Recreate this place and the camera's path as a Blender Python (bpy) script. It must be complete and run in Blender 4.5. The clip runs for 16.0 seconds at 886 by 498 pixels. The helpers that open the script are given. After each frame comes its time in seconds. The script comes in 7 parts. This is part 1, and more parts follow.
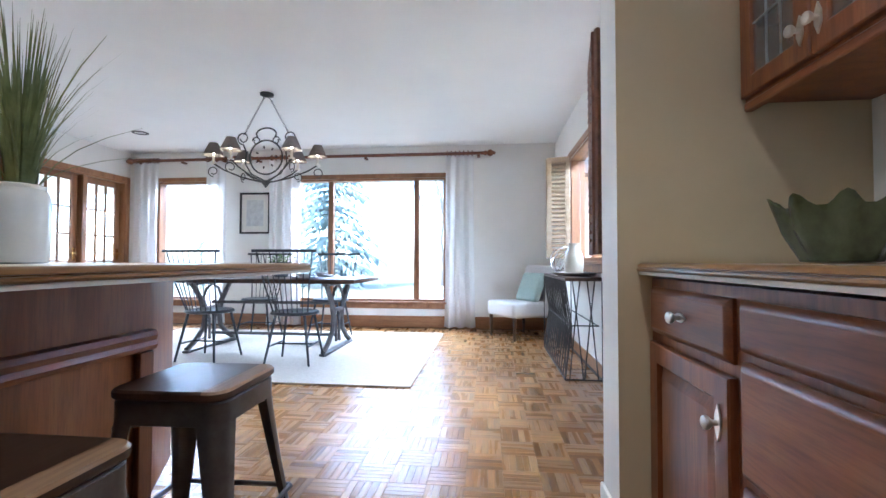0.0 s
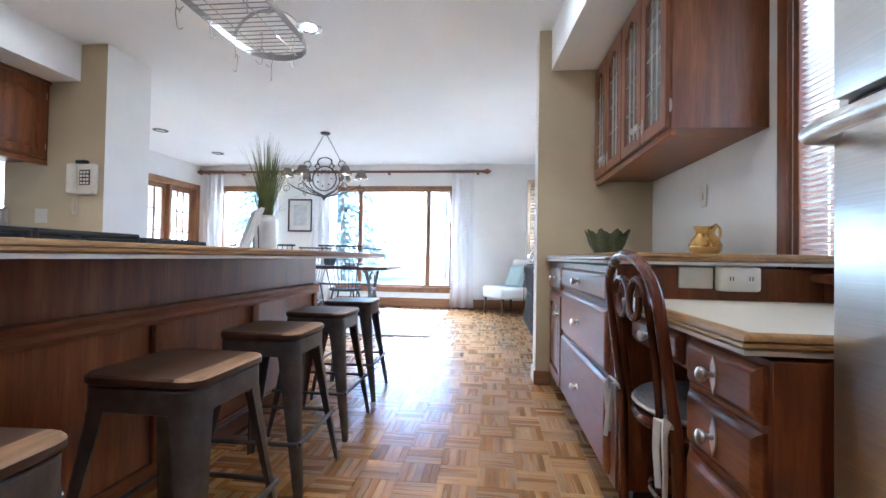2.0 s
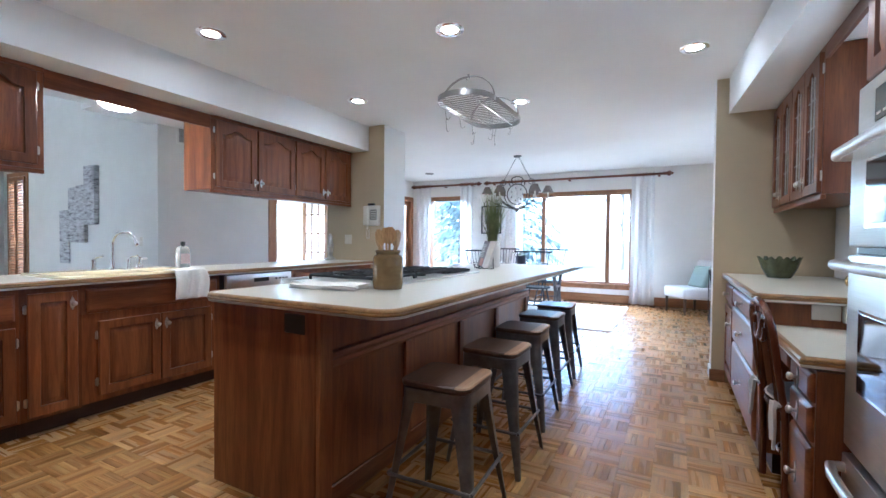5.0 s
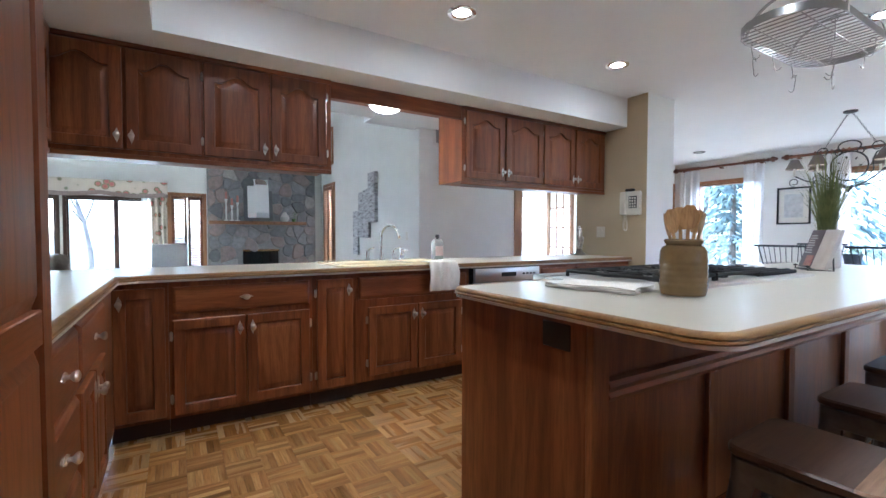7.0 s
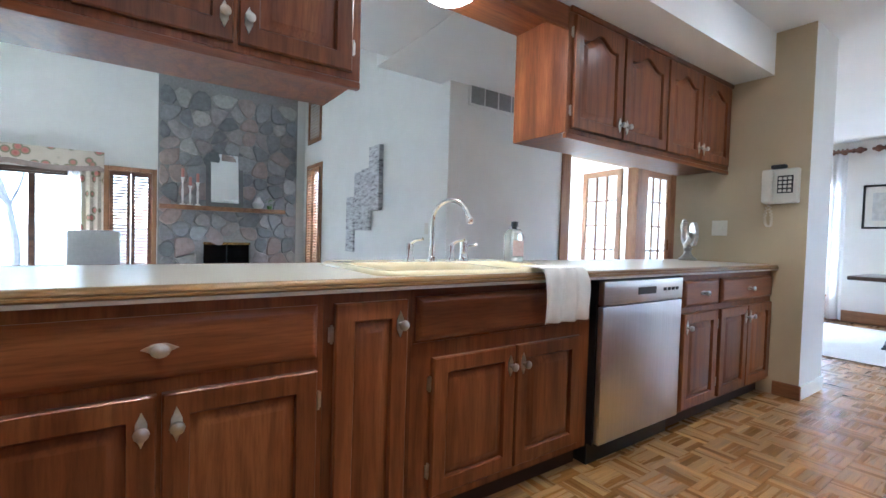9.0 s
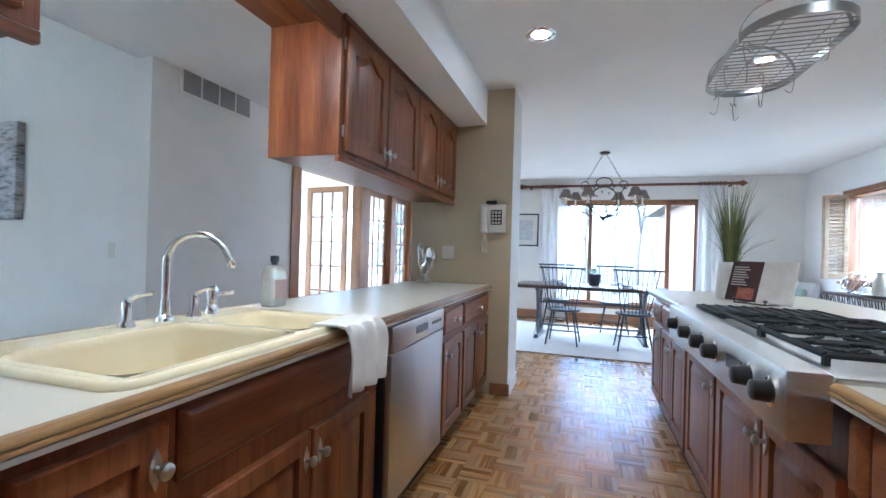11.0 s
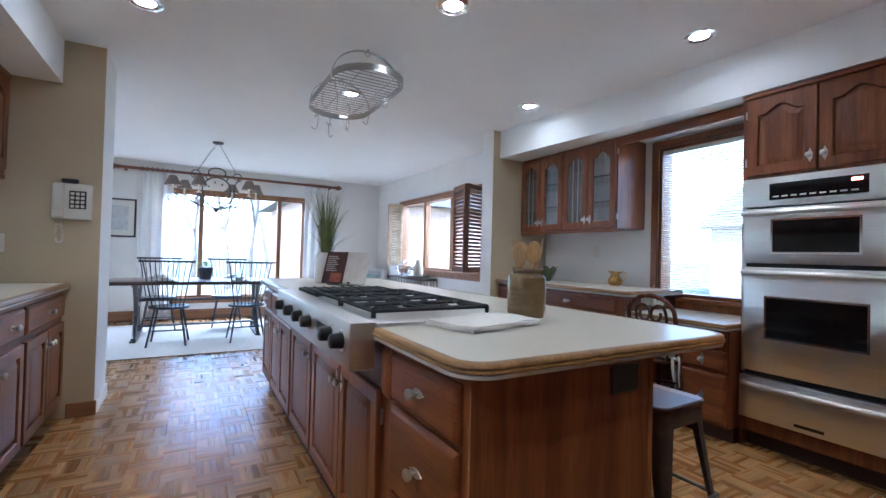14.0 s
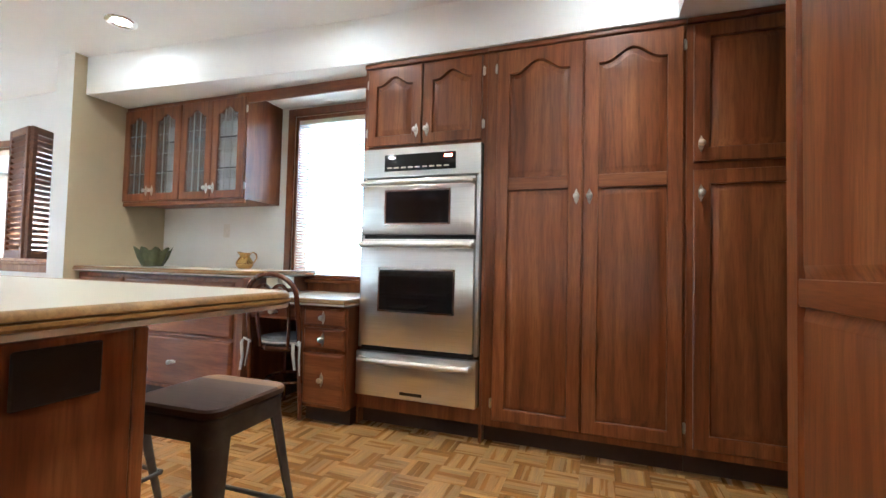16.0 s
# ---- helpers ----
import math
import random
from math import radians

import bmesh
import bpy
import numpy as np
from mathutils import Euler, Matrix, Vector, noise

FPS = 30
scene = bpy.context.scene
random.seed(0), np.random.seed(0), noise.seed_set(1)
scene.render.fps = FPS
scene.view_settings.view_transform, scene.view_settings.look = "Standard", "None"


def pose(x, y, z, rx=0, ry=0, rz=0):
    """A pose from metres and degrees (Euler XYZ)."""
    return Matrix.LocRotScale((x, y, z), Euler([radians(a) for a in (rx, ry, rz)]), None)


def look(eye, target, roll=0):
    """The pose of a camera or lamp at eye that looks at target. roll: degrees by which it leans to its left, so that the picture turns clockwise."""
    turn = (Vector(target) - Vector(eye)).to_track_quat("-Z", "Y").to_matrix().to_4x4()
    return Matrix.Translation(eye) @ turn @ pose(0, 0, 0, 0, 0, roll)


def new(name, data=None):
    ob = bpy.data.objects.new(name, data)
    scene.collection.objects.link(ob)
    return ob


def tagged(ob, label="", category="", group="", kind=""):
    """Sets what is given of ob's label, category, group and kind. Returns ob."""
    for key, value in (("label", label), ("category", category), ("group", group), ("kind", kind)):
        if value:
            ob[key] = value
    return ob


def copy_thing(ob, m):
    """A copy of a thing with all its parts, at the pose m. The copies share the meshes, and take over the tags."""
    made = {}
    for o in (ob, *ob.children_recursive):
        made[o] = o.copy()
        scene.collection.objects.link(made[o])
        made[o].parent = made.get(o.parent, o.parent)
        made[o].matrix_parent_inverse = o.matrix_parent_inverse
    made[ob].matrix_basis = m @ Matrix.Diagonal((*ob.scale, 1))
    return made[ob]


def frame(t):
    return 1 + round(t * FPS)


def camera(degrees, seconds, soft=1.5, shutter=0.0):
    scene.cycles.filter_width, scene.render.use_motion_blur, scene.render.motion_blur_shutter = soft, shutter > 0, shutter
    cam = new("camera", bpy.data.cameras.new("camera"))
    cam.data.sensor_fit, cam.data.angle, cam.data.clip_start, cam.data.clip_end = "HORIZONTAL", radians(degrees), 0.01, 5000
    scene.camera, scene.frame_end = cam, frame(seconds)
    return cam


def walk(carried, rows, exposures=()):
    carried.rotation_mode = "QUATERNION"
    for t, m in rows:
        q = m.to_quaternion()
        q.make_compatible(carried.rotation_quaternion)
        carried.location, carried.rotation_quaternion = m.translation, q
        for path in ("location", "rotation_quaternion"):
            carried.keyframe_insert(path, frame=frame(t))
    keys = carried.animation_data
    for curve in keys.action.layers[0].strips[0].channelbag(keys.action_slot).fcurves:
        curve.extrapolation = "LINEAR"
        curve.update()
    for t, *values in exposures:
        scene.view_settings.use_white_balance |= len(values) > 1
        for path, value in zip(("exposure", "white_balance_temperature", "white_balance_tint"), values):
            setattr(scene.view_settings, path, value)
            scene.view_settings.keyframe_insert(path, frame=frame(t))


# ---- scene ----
cam = camera(90.6, 16.0)
PATH = [
    (0, (1.401, 1.473, 0.926), (1.192, 3.462, 0.981), 0.1),
    (0.5, (1.393, 1.076, 0.935), (1.186, 3.064, 0.987), 0.2),
    (1, (1.417, 0.662, 0.93), (1.208, 2.651, 0.977), 0.7),
    (1.5, (1.461, 0.231, 0.895), (1.254, 2.22, 0.936), 0.7),
    (2, (1.5, -0.198, 0.893), (1.284, 1.79, 0.931), 1.0),
    (2.5, (1.534, -0.567, 0.895), (1.317, 1.421, 0.929), 1.0),
    (3, (1.569, -0.871, 0.928), (1.328, 1.115, 0.947), 1.0),
    (3.2, (1.593, -0.989, 0.964), (1.328, 0.993, 0.978), 1.0),
    (5.3, (1.535, -1.364, 1.205), (0.457, 0.32, 1.148), 0.4),
    (5.5, (1.529, -1.338, 1.22), (0.36, 0.283, 1.153), 0.3),
    (6, (1.509, -1.247, 1.222), (0.116, 0.186, 1.153), 0.2),
    (6.5, (1.374, -1.19, 1.182), (-0.19, 0.054, 1.118), 0.2),
    (7, (1.12, -1.054, 1.132), (-0.585, -0.01, 1.069), 0.1),
    (7.5, (0.748, -0.906, 1.064), (-1.033, 0.002, 1.007), 0.2),
    (8, (0.328, -0.816, 1.006), (-1.461, 0.077, 0.963), 0.3),
    (8.2, (0.138, -0.801, 0.992), (-1.649, 0.095, 0.949), 0.5),
    (10.3, (-0.987, -0.647, 1.156), (-1.986, 1.086, 1.14), 2.0),
    (10.5, (-0.966, -0.644, 1.155), (-1.861, 1.144, 1.159), 1.7),
    (11, (-0.982, -0.667, 1.178), (-1.591, 1.238, 1.189), 1.6),
    (11.5, (-1.011, -0.678, 1.174), (-1.346, 1.293, 1.186), 1.5),
    (12, (-1.062, -0.709, 1.174), (-1.15, 1.289, 1.19), 1.7),
    (12.5, (-1.076, -0.759, 1.178), (-0.889, 1.232, 1.2), 1.7),
    (13, (-1.062, -0.816, 1.182), (-0.598, 1.129, 1.204), 1.6),
    (13.5, (-1.03, -0.849, 1.171), (-0.303, 1.014, 1.2), 1.6),
    (14, (-0.996, -0.877, 1.161), (-0.002, 0.858, 1.191), 1.5),
    (14.5, (-0.94, -0.882, 1.145), (0.32, 0.671, 1.18), 1.4),
    (15, (-0.823, -0.872, 1.117), (0.677, 0.45, 1.153), 1.2),
    (15.5, (-0.594, -0.833, 1.06), (1.126, 0.186, 1.113), 1.2),
    (16, (-0.308, -0.783, 0.991), (1.573, -0.109, 1.064), 1.4),
]
WORLD_STRENGTH, SUN_STRENGTH = 0.05, 0.5
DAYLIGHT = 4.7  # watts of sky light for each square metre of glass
STOPS = [(0.0, 5.24, 4990, 9), (1.0, 5.46, 4960, 9), (3.0, 5.77, 4820, 8), (5.5, 5.48, 4720, 8), (6.5, 5.41, 4800, 8), (8.0, 5.58, 4960, 8), (10.5, 5.42, 4650, 5), (13.0, 5.12, 4650, 8), (15.0, 5.1, 4850, 9), (16.0, 6.03, 5250, 4)]
walk(cam, [(t, look(eye, target, roll)) for t, eye, target, roll in PATH], STOPS)

# ---- world and sun ----
world = bpy.data.worlds.new("sky")
scene.world = world
world.use_nodes = True
wn = world.node_tree.nodes
sky = wn.new("ShaderNodeTexSky")
sky.sky_type, sky.sun_disc = "NISHITA", False
sky.sun_elevation, sky.sun_rotation = radians(50), radians(215)
sky.air_density, sky.dust_density, sky.ozone_density = 1.0, 1.6, 1.0
wn["Background"].inputs["Strength"].default_value = WORLD_STRENGTH
world.node_tree.links.new(sky.outputs["Color"], wn["Background"].inputs["Color"])
sun = new("sun", bpy.data.lights.new("sun", "SUN"))
sun.data.energy, sun.data.angle, sun.data.color = SUN_STRENGTH, radians(10), (1, 0.96, 0.9)
sun.matrix_world = look((-6, -10, 14), (0, 0, 0))


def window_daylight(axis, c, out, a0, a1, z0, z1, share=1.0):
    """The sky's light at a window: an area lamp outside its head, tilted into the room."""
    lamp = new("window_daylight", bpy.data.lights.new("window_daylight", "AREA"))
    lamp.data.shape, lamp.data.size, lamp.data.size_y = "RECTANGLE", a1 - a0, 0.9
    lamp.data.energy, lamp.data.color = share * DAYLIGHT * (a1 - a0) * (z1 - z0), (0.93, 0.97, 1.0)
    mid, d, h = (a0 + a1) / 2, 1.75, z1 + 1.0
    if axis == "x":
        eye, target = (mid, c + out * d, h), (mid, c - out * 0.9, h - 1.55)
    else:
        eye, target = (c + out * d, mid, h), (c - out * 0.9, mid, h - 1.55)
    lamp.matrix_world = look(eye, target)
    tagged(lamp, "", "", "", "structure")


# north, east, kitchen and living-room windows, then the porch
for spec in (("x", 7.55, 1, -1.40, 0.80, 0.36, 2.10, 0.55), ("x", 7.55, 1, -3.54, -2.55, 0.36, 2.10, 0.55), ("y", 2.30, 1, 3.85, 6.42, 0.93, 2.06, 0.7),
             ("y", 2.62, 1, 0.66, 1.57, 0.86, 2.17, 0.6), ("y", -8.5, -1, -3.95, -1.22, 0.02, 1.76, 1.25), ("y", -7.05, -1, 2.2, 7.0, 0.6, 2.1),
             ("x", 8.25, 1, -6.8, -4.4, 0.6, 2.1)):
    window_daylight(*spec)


# ---- materials ----
def material(name, rough=0.5, metal=0.0, color=None):
    m = bpy.data.materials.new(name)
    m.use_nodes = True
    b = m.node_tree.nodes["Principled BSDF"]
    b.inputs["Roughness"].default_value, b.inputs["Metallic"].default_value = rough, metal
    if color:
        b.inputs["Base Color"].default_value = (*color, 1)
    return m, m.node_tree.nodes, m.node_tree.links, b


def ramp(nodes, stops):
    r = nodes.new("ShaderNodeValToRGB")
    while len(r.color_ramp.elements) < len(stops):
        r.color_ramp.elements.new(0.5)
    for e, (p, c) in zip(r.color_ramp.elements, stops):
        e.position, e.color = p, (*c, 1)
    return r


def noise_tex(nodes, links, vector, scale, detail=4.0, rough=0.5):
    n = nodes.new("ShaderNodeTexNoise")
    n.inputs["Scale"].default_value, n.inputs["Detail"].default_value, n.inputs["Roughness"].default_value = scale, detail, rough
    if vector:
        links.new(vector, n.inputs["Vector"])
    return n


def bump(nodes, links, b, height, strength, distance=0.002):
    n = nodes.new("ShaderNodeBump")
    n.inputs["Strength"].default_value, n.inputs["Distance"].default_value = strength, distance
    links.new(height, n.inputs["Height"])
    links.new(n.outputs["Normal"], b.inputs["Normal"])


def mixed(nodes, links, a, c, factor, mode="MULTIPLY"):
    n = nodes.new("ShaderNodeMix")
    n.data_type, n.blend_type = "RGBA", mode
    n.inputs[0].default_value = factor
    links.new(a, n.inputs[6])
    links.new(c, n.inputs[7])
    return n.outputs[2]


def wood(name, dark, mid, light, along="Z", rough=0.35, grain=1.0, island=False, vary=0.25, spec=0.5, relief=0.12, figure=0.0, sheen=(-0.06, 0.14)):
    """Stained wood with long grain along one of the object's axes."""
    m, n, l, b = material(name, rough)
    co = n.new("ShaderNodeTexCoord")
    info = n.new("ShaderNodeNewGeometry" if island else "ShaderNodeObjectInfo")
    rnd = info.outputs["Random Per Island" if island else "Random"]
    shift = n.new("ShaderNodeVectorMath")
    shift.operation = "ADD"
    amount = n.new("ShaderNodeMath")
    amount.operation, amount.inputs[1].default_value = "MULTIPLY", 37.0
    l.new(rnd, amount.inputs[0])
    l.new(co.outputs["Object"], shift.inputs[0])
    l.new(amount.outputs[0], shift.inputs[1])
    mp = n.new("ShaderNodeMapping")
    st = 0.07
    mp.inputs["Scale"].default_value = {"X": (st, 1, 1), "Y": (1, st, 1), "Z": (1, 1, st)}[along]
    l.new(shift.outputs[0], mp.inputs["Vector"])
    big = noise_tex(n, l, mp.outputs[0], 14 * grain, 3)
    fine = noise_tex(n, l, mp.outputs[0], 130 * grain, 5, 0.65)
    r1 = ramp(n, [(0.25, dark), (0.5, mid), (0.75, light)])
    l.new(big.outputs["Fac"], r1.inputs["Fac"])
    r2 = ramp(n, [(0.34, (0.52, 0.44, 0.38)), (0.56, (1, 1, 1))])
    l.new(fine.outputs["Fac"], r2.inputs["Fac"])
    c = mixed(n, l, r1.outputs[0], r2.outputs[0], 0.6)
    if figure:
        wave = n.new("ShaderNodeTexWave")
        wave.bands_direction = "X" if along != "X" else "Y"
        for key, val in (("Scale", 5.0), ("Distortion", 14.0), ("Detail", 3.0), ("Detail Scale", 0.9)):
            wave.inputs[key].default_value = val
        mp2 = n.new("ShaderNodeMapping")
        mp2.inputs["Scale"].default_value = {"X": (0.16, 1, 1), "Y": (1, 0.16, 1), "Z": (1, 1, 0.16)}[along]
        l.new(shift.outputs[0], mp2.inputs["Vector"])
        l.new(mp2.outputs[0], wave.inputs["Vector"])
        rf = ramp(n, [(0.05, (0.56, 0.47, 0.40)), (0.38, (1, 1, 1))])
        l.new(wave.outputs["Fac"], rf.inputs["Fac"])
        c = mixed(n, l, c, rf.outputs[0], figure)
    r3 = ramp(n, [(0.0, (1 - vary, 1 - vary, 1 - vary)), (1.0, (1, 1, 1))])
    l.new(rnd, r3.inputs["Fac"])
    l.new(mixed(n, l, c, r3.outputs[0], 1.0), b.inputs["Base Color"])
    rr = n.new("ShaderNodeMapRange")
    rr.inputs["To Min"].default_value, rr.inputs["To Max"].default_value = rough + sheen[0], rough + sheen[1]
    l.new(big.outputs["Fac"], rr.inputs["Value"])
    l.new(rr.outputs[0], b.inputs["Roughness"])
    b.inputs["Specular IOR Level"].default_value = spec
    bump(n, l, b, fine.outputs["Fac"], relief, 0.0008)
    return m


def speckled(name, a, c, scale, rough=0.5, bump_scale=None, strength=0.2, metal=0.0, distance=0.002):
    """A surface that wanders between two close colours, with fine relief."""
    m, n, l, b = material(name, rough, metal)
    co = n.new("ShaderNodeTexCoord")
    t = noise_tex(n, l, co.outputs["Object"], scale, 5, 0.6)
    r = ramp(n, [(0.3, a), (0.7, c)])
    l.new(t.outputs["Fac"], r.inputs["Fac"])
    l.new(r.outputs[0], b.inputs["Base Color"])
    rr = n.new("ShaderNodeMapRange")
    rr.inputs["To Min"].default_value, rr.inputs["To Max"].default_value = max(0.02, rough - 0.04), rough + 0.04
    l.new(t.outputs["Fac"], rr.inputs["Value"])
    l.new(rr.outputs[0], b.inputs["Roughness"])
    if bump_scale:
        f = noise_tex(n, l, co.outputs["Object"], bump_scale, 3)
        bump(n, l, b, f.outputs["Fac"], strength, distance)
    return m


def brushed(name, color, rough, along):
    m, n, l, b = material(name, rough, 1.0)
    co = n.new("ShaderNodeTexCoord")
    mp = n.new("ShaderNodeMapping")
    mp.inputs["Scale"].default_value = {"X": (0.01, 1, 1), "Z": (1, 1, 0.01)}[along]
    l.new(co.outputs["Object"], mp.inputs["Vector"])
    t = noise_tex(n, l, mp.outputs[0], 400, 3)
    r = ramp(n, [(0.3, tuple(v * 0.85 for v in color)), (0.7, color)])
    l.new(t.outputs["Fac"], r.inputs["Fac"])
    l.new(r.outputs[0], b.inputs["Base Color"])
    b.inputs["Anisotropic"].default_value = 0.5
    bump(n, l, b, t.outputs["Fac"], 0.08, 0.0005)
    return m


def glass(name, tint=(1, 1, 1), rough=0.0):
    m, n, l, b = material(name, rough, 0.0, tint)
    b.inputs["Transmission Weight"].default_value, b.inputs["IOR"].default_value = 1.0, 1.45
    return m


def sheer(name, color, through_part):
    """Thin cloth that lets part of the light through."""
    m, n, l, b = material(name, 0.9, 0.0, color)
    tr, tl, mx, mx2 = n.new("ShaderNodeBsdfTransparent"), n.new("ShaderNodeBsdfTranslucent"), n.new("ShaderNodeMixShader"), n.new("ShaderNodeMixShader")
    tl.inputs["Color"].default_value = (*color, 1)
    mx.inputs[0].default_value, mx2.inputs[0].default_value = 0.75, through_part
    out = n["Material Output"]
    l.new(b.outputs[0], mx.inputs[1])
    l.new(tl.outputs[0], mx.inputs[2])
    l.new(mx.outputs[0], mx2.inputs[1])
    l.new(tr.outputs[0], mx2.inputs[2])
    l.new(mx2.outputs[0], out.inputs["Surface"])
    return m


def glow(name, color, strength):
    m, n, l, b = material(name, 0.5, 0.0, color)
    b.inputs["Emission Color"].default_value, b.inputs["Emission Strength"].default_value = (*color, 1), strength
    return m


OAK = wood("oak_upright", (0.162, 0.0455, 0.0138), (0.257, 0.082, 0.0245), (0.352, 0.133, 0.041), "Z", 0.30, figure=0.42)
OAK_H = wood("oak_level", (0.162, 0.0455, 0.0138), (0.257, 0.082, 0.0245), (0.352, 0.133, 0.041), "X", 0.30, figure=0.42)
OAK_Y = wood("oak_long", (0.162, 0.0455, 0.0138), (0.257, 0.082, 0.0245), (0.352, 0.133, 0.041), "Y", 0.30, figure=0.42)
EDGE = wood("counter_edge_oak", (0.17, 0.080, 0.022), (0.29, 0.155, 0.046), (0.42, 0.25, 0.085), "Y", 0.3)
TRIM_OAK = wood("trim_oak", (0.25, 0.11, 0.045), (0.38, 0.185, 0.08), (0.48, 0.26, 0.12), "Z", 0.4)
TRIM_OAK_H = wood("trim_oak_level", (0.25, 0.11, 0.045), (0.38, 0.185, 0.08), (0.48, 0.26, 0.12), "X", 0.4)
SHUTTER = wood("shutter_wood", (0.11, 0.035, 0.014), (0.20, 0.072, 0.028), (0.28, 0.115, 0.045), "X", 0.4)
SHUTTER_PALE = wood("shutter_wood_pale", (0.45, 0.33, 0.2), (0.55, 0.42, 0.27), (0.62, 0.5, 0.34), "X", 0.4)
STAINED = wood("dark_stained_wood", (0.035, 0.018, 0.010), (0.070, 0.036, 0.020), (0.115, 0.062, 0.034), "Y", 0.3)
SEAT = wood("stool_seat_wood", (0.040, 0.020, 0.013), (0.072, 0.037, 0.023), (0.115, 0.062, 0.038), "Y", 0.33, 0.7)
SAPWOOD = wood("stool_sapwood", (0.20, 0.12, 0.06), (0.30, 0.18, 0.095), (0.40, 0.25, 0.14), "Y", 0.36, 0.7)
BENTWOOD = wood("bentwood", (0.06, 0.016, 0.008), (0.115, 0.032, 0.014), (0.17, 0.055, 0.024), "Z", 0.22)
SPOON = wood("spoon_wood", (0.48, 0.26, 0.09), (0.60, 0.36, 0.14), (0.68, 0.44, 0.20), "Z", 0.5)
PARQUET = wood("parquet", (0.215, 0.092, 0.025), (0.430, 0.218, 0.066), (0.620, 0.375, 0.138), "X", 0.25, 1.0, False, 0.42, 0.52, 0.01, sheen=(-0.02, 0.03))
PARQUET_X = wood("parquet_along_x", (0.215, 0.092, 0.025), (0.430, 0.218, 0.066), (0.620, 0.375, 0.138), "X", 0.27, 1.0, True, 0.42, 0.4, 0.01, sheen=(-0.02, 0.03))
PARQUET_Y = wood("parquet_along_y", (0.215, 0.092, 0.025), (0.430, 0.218, 0.066), (0.620, 0.375, 0.138), "Y", 0.27, 1.0, True, 0.42, 0.4, 0.01, sheen=(-0.02, 0.03))
WALL = speckled("white_wall_paint", (0.79, 0.775, 0.725), (0.83, 0.815, 0.77), 3, 0.75, 90, 0.08)
CEIL = speckled("ceiling_paint", (0.88, 0.88, 0.86), (0.91, 0.91, 0.89), 2, 0.85, 120, 0.1)
TAN = speckled("tan_wall_paint", (0.54, 0.445, 0.285), (0.58, 0.48, 0.315), 3, 0.7, 90, 0.08)
LAMINATE = speckled("cream_laminate", (0.58, 0.545, 0.46), (0.60, 0.565, 0.48), 4, 0.30, 500, 0.05, 0.0, 0.0004)
STRIP = speckled("white_edge_strip", (0.70, 0.67, 0.60), (0.76, 0.73, 0.66), 40, 0.4)
ENAMEL = speckled("cream_enamel", (0.80, 0.70, 0.46), (0.83, 0.74, 0.50), 6, 0.1)
STEEL = brushed("brushed_steel", (0.78, 0.77, 0.75), 0.33, "X")
RACK_STEEL = brushed("rack_steel", (0.40, 0.39, 0.37), 0.30, "X")
STEEL_V = brushed("brushed_steel_upright", (0.74, 0.75, 0.77), 0.36, "Z")
CHROME = speckled("chrome", (0.80, 0.80, 0.80), (0.86, 0.86, 0.86), 8, 0.1, None, 0.2, 1.0)
PEWTER = speckled("pewter", (0.55, 0.52, 0.48), (0.72, 0.69, 0.64), 60, 0.3, None, 0.2, 1.0)
BRASS = speckled("brass", (0.48, 0.28, 0.08), (0.70, 0.45, 0.16), 12, 0.25, 60, 0.1, 1.0)
IRON = speckled("wrought_iron", (0.035, 0.032, 0.03), (0.07, 0.065, 0.06), 40, 0.5, 200, 0.3)
CAST = speckled("cast_iron", (0.008, 0.008, 0.009), (0.018, 0.018, 0.018), 60, 0.7, 300, 0.4)
GUNMETAL = speckled("gunmetal", (0.085, 0.080, 0.082), (0.165, 0.155, 0.158), 14, 0.36, 120, 0.08, 0.6)
BLACK = speckled("black_plastic", (0.012, 0.012, 0.012), (0.02, 0.02, 0.02), 30, 0.3)
DARK_GLASS = speckled("dark_oven_glass", (0.006, 0.006, 0.007), (0.012, 0.012, 0.013), 4, 0.05)
WHITE_PL = speckled("ivory_plastic", (0.70, 0.66, 0.56), (0.76, 0.72, 0.63), 20, 0.4)
GLASS = glass("clear_glass")
HAZY_GLASS = glass("hazy_cabinet_glass", (0.85, 0.89, 0.92), 0.12)
HAZY_GLASS.node_tree.nodes["Principled BSDF"].inputs["Transmission Weight"].default_value = 0.95
SHEER = sheer("sheer_curtain", (0.95, 0.95, 0.94), 0.22)
# toe kicks: oak brown taken near black, the recess's shade put into the colour
SHADOW_GAP = speckled("toe_kick_shade", (0.03, 0.012, 0.007), (0.05, 0.02, 0.012), 10, 0.6)


# ---- geometry ----
def thing(name, m, label, category, group="", kind=""):
    ob = new(name)
    ob.empty_display_size = 0.1
    ob.matrix_world = m
    return tagged(ob, label, category, group, kind)


def to_mesh(name, bm, smooth=True):
    bmesh.ops.recalc_face_normals(bm, faces=bm.faces)
    me = bpy.data.meshes.new(name)
    bm.to_mesh(me)
    bm.free()
    if smooth and len(me.polygons):
        me.polygons.foreach_set("use_smooth", [True] * len(me.polygons))
        me.set_sharp_from_angle(angle=radians(38))
    return me


def part(name, bm, mat, parent, label="", smooth=True):
    me = to_mesh(name, bm, smooth)
    me.materials.append(mat)
    ob = new(name, me)
    ob.parent = parent
    if label:
        ob["label"] = label
    return ob


def solid(name, bm, mat, label, category="", kind="", group="", m=None, smooth=True):
    """A thing, or a piece of the setting, that is one mesh."""
    me = to_mesh(name, bm, smooth)
    me.materials.append(mat)
    ob = new(name, me)
    if m is not None:
        ob.matrix_world = m
    return tagged(ob, label, category, group, kind)


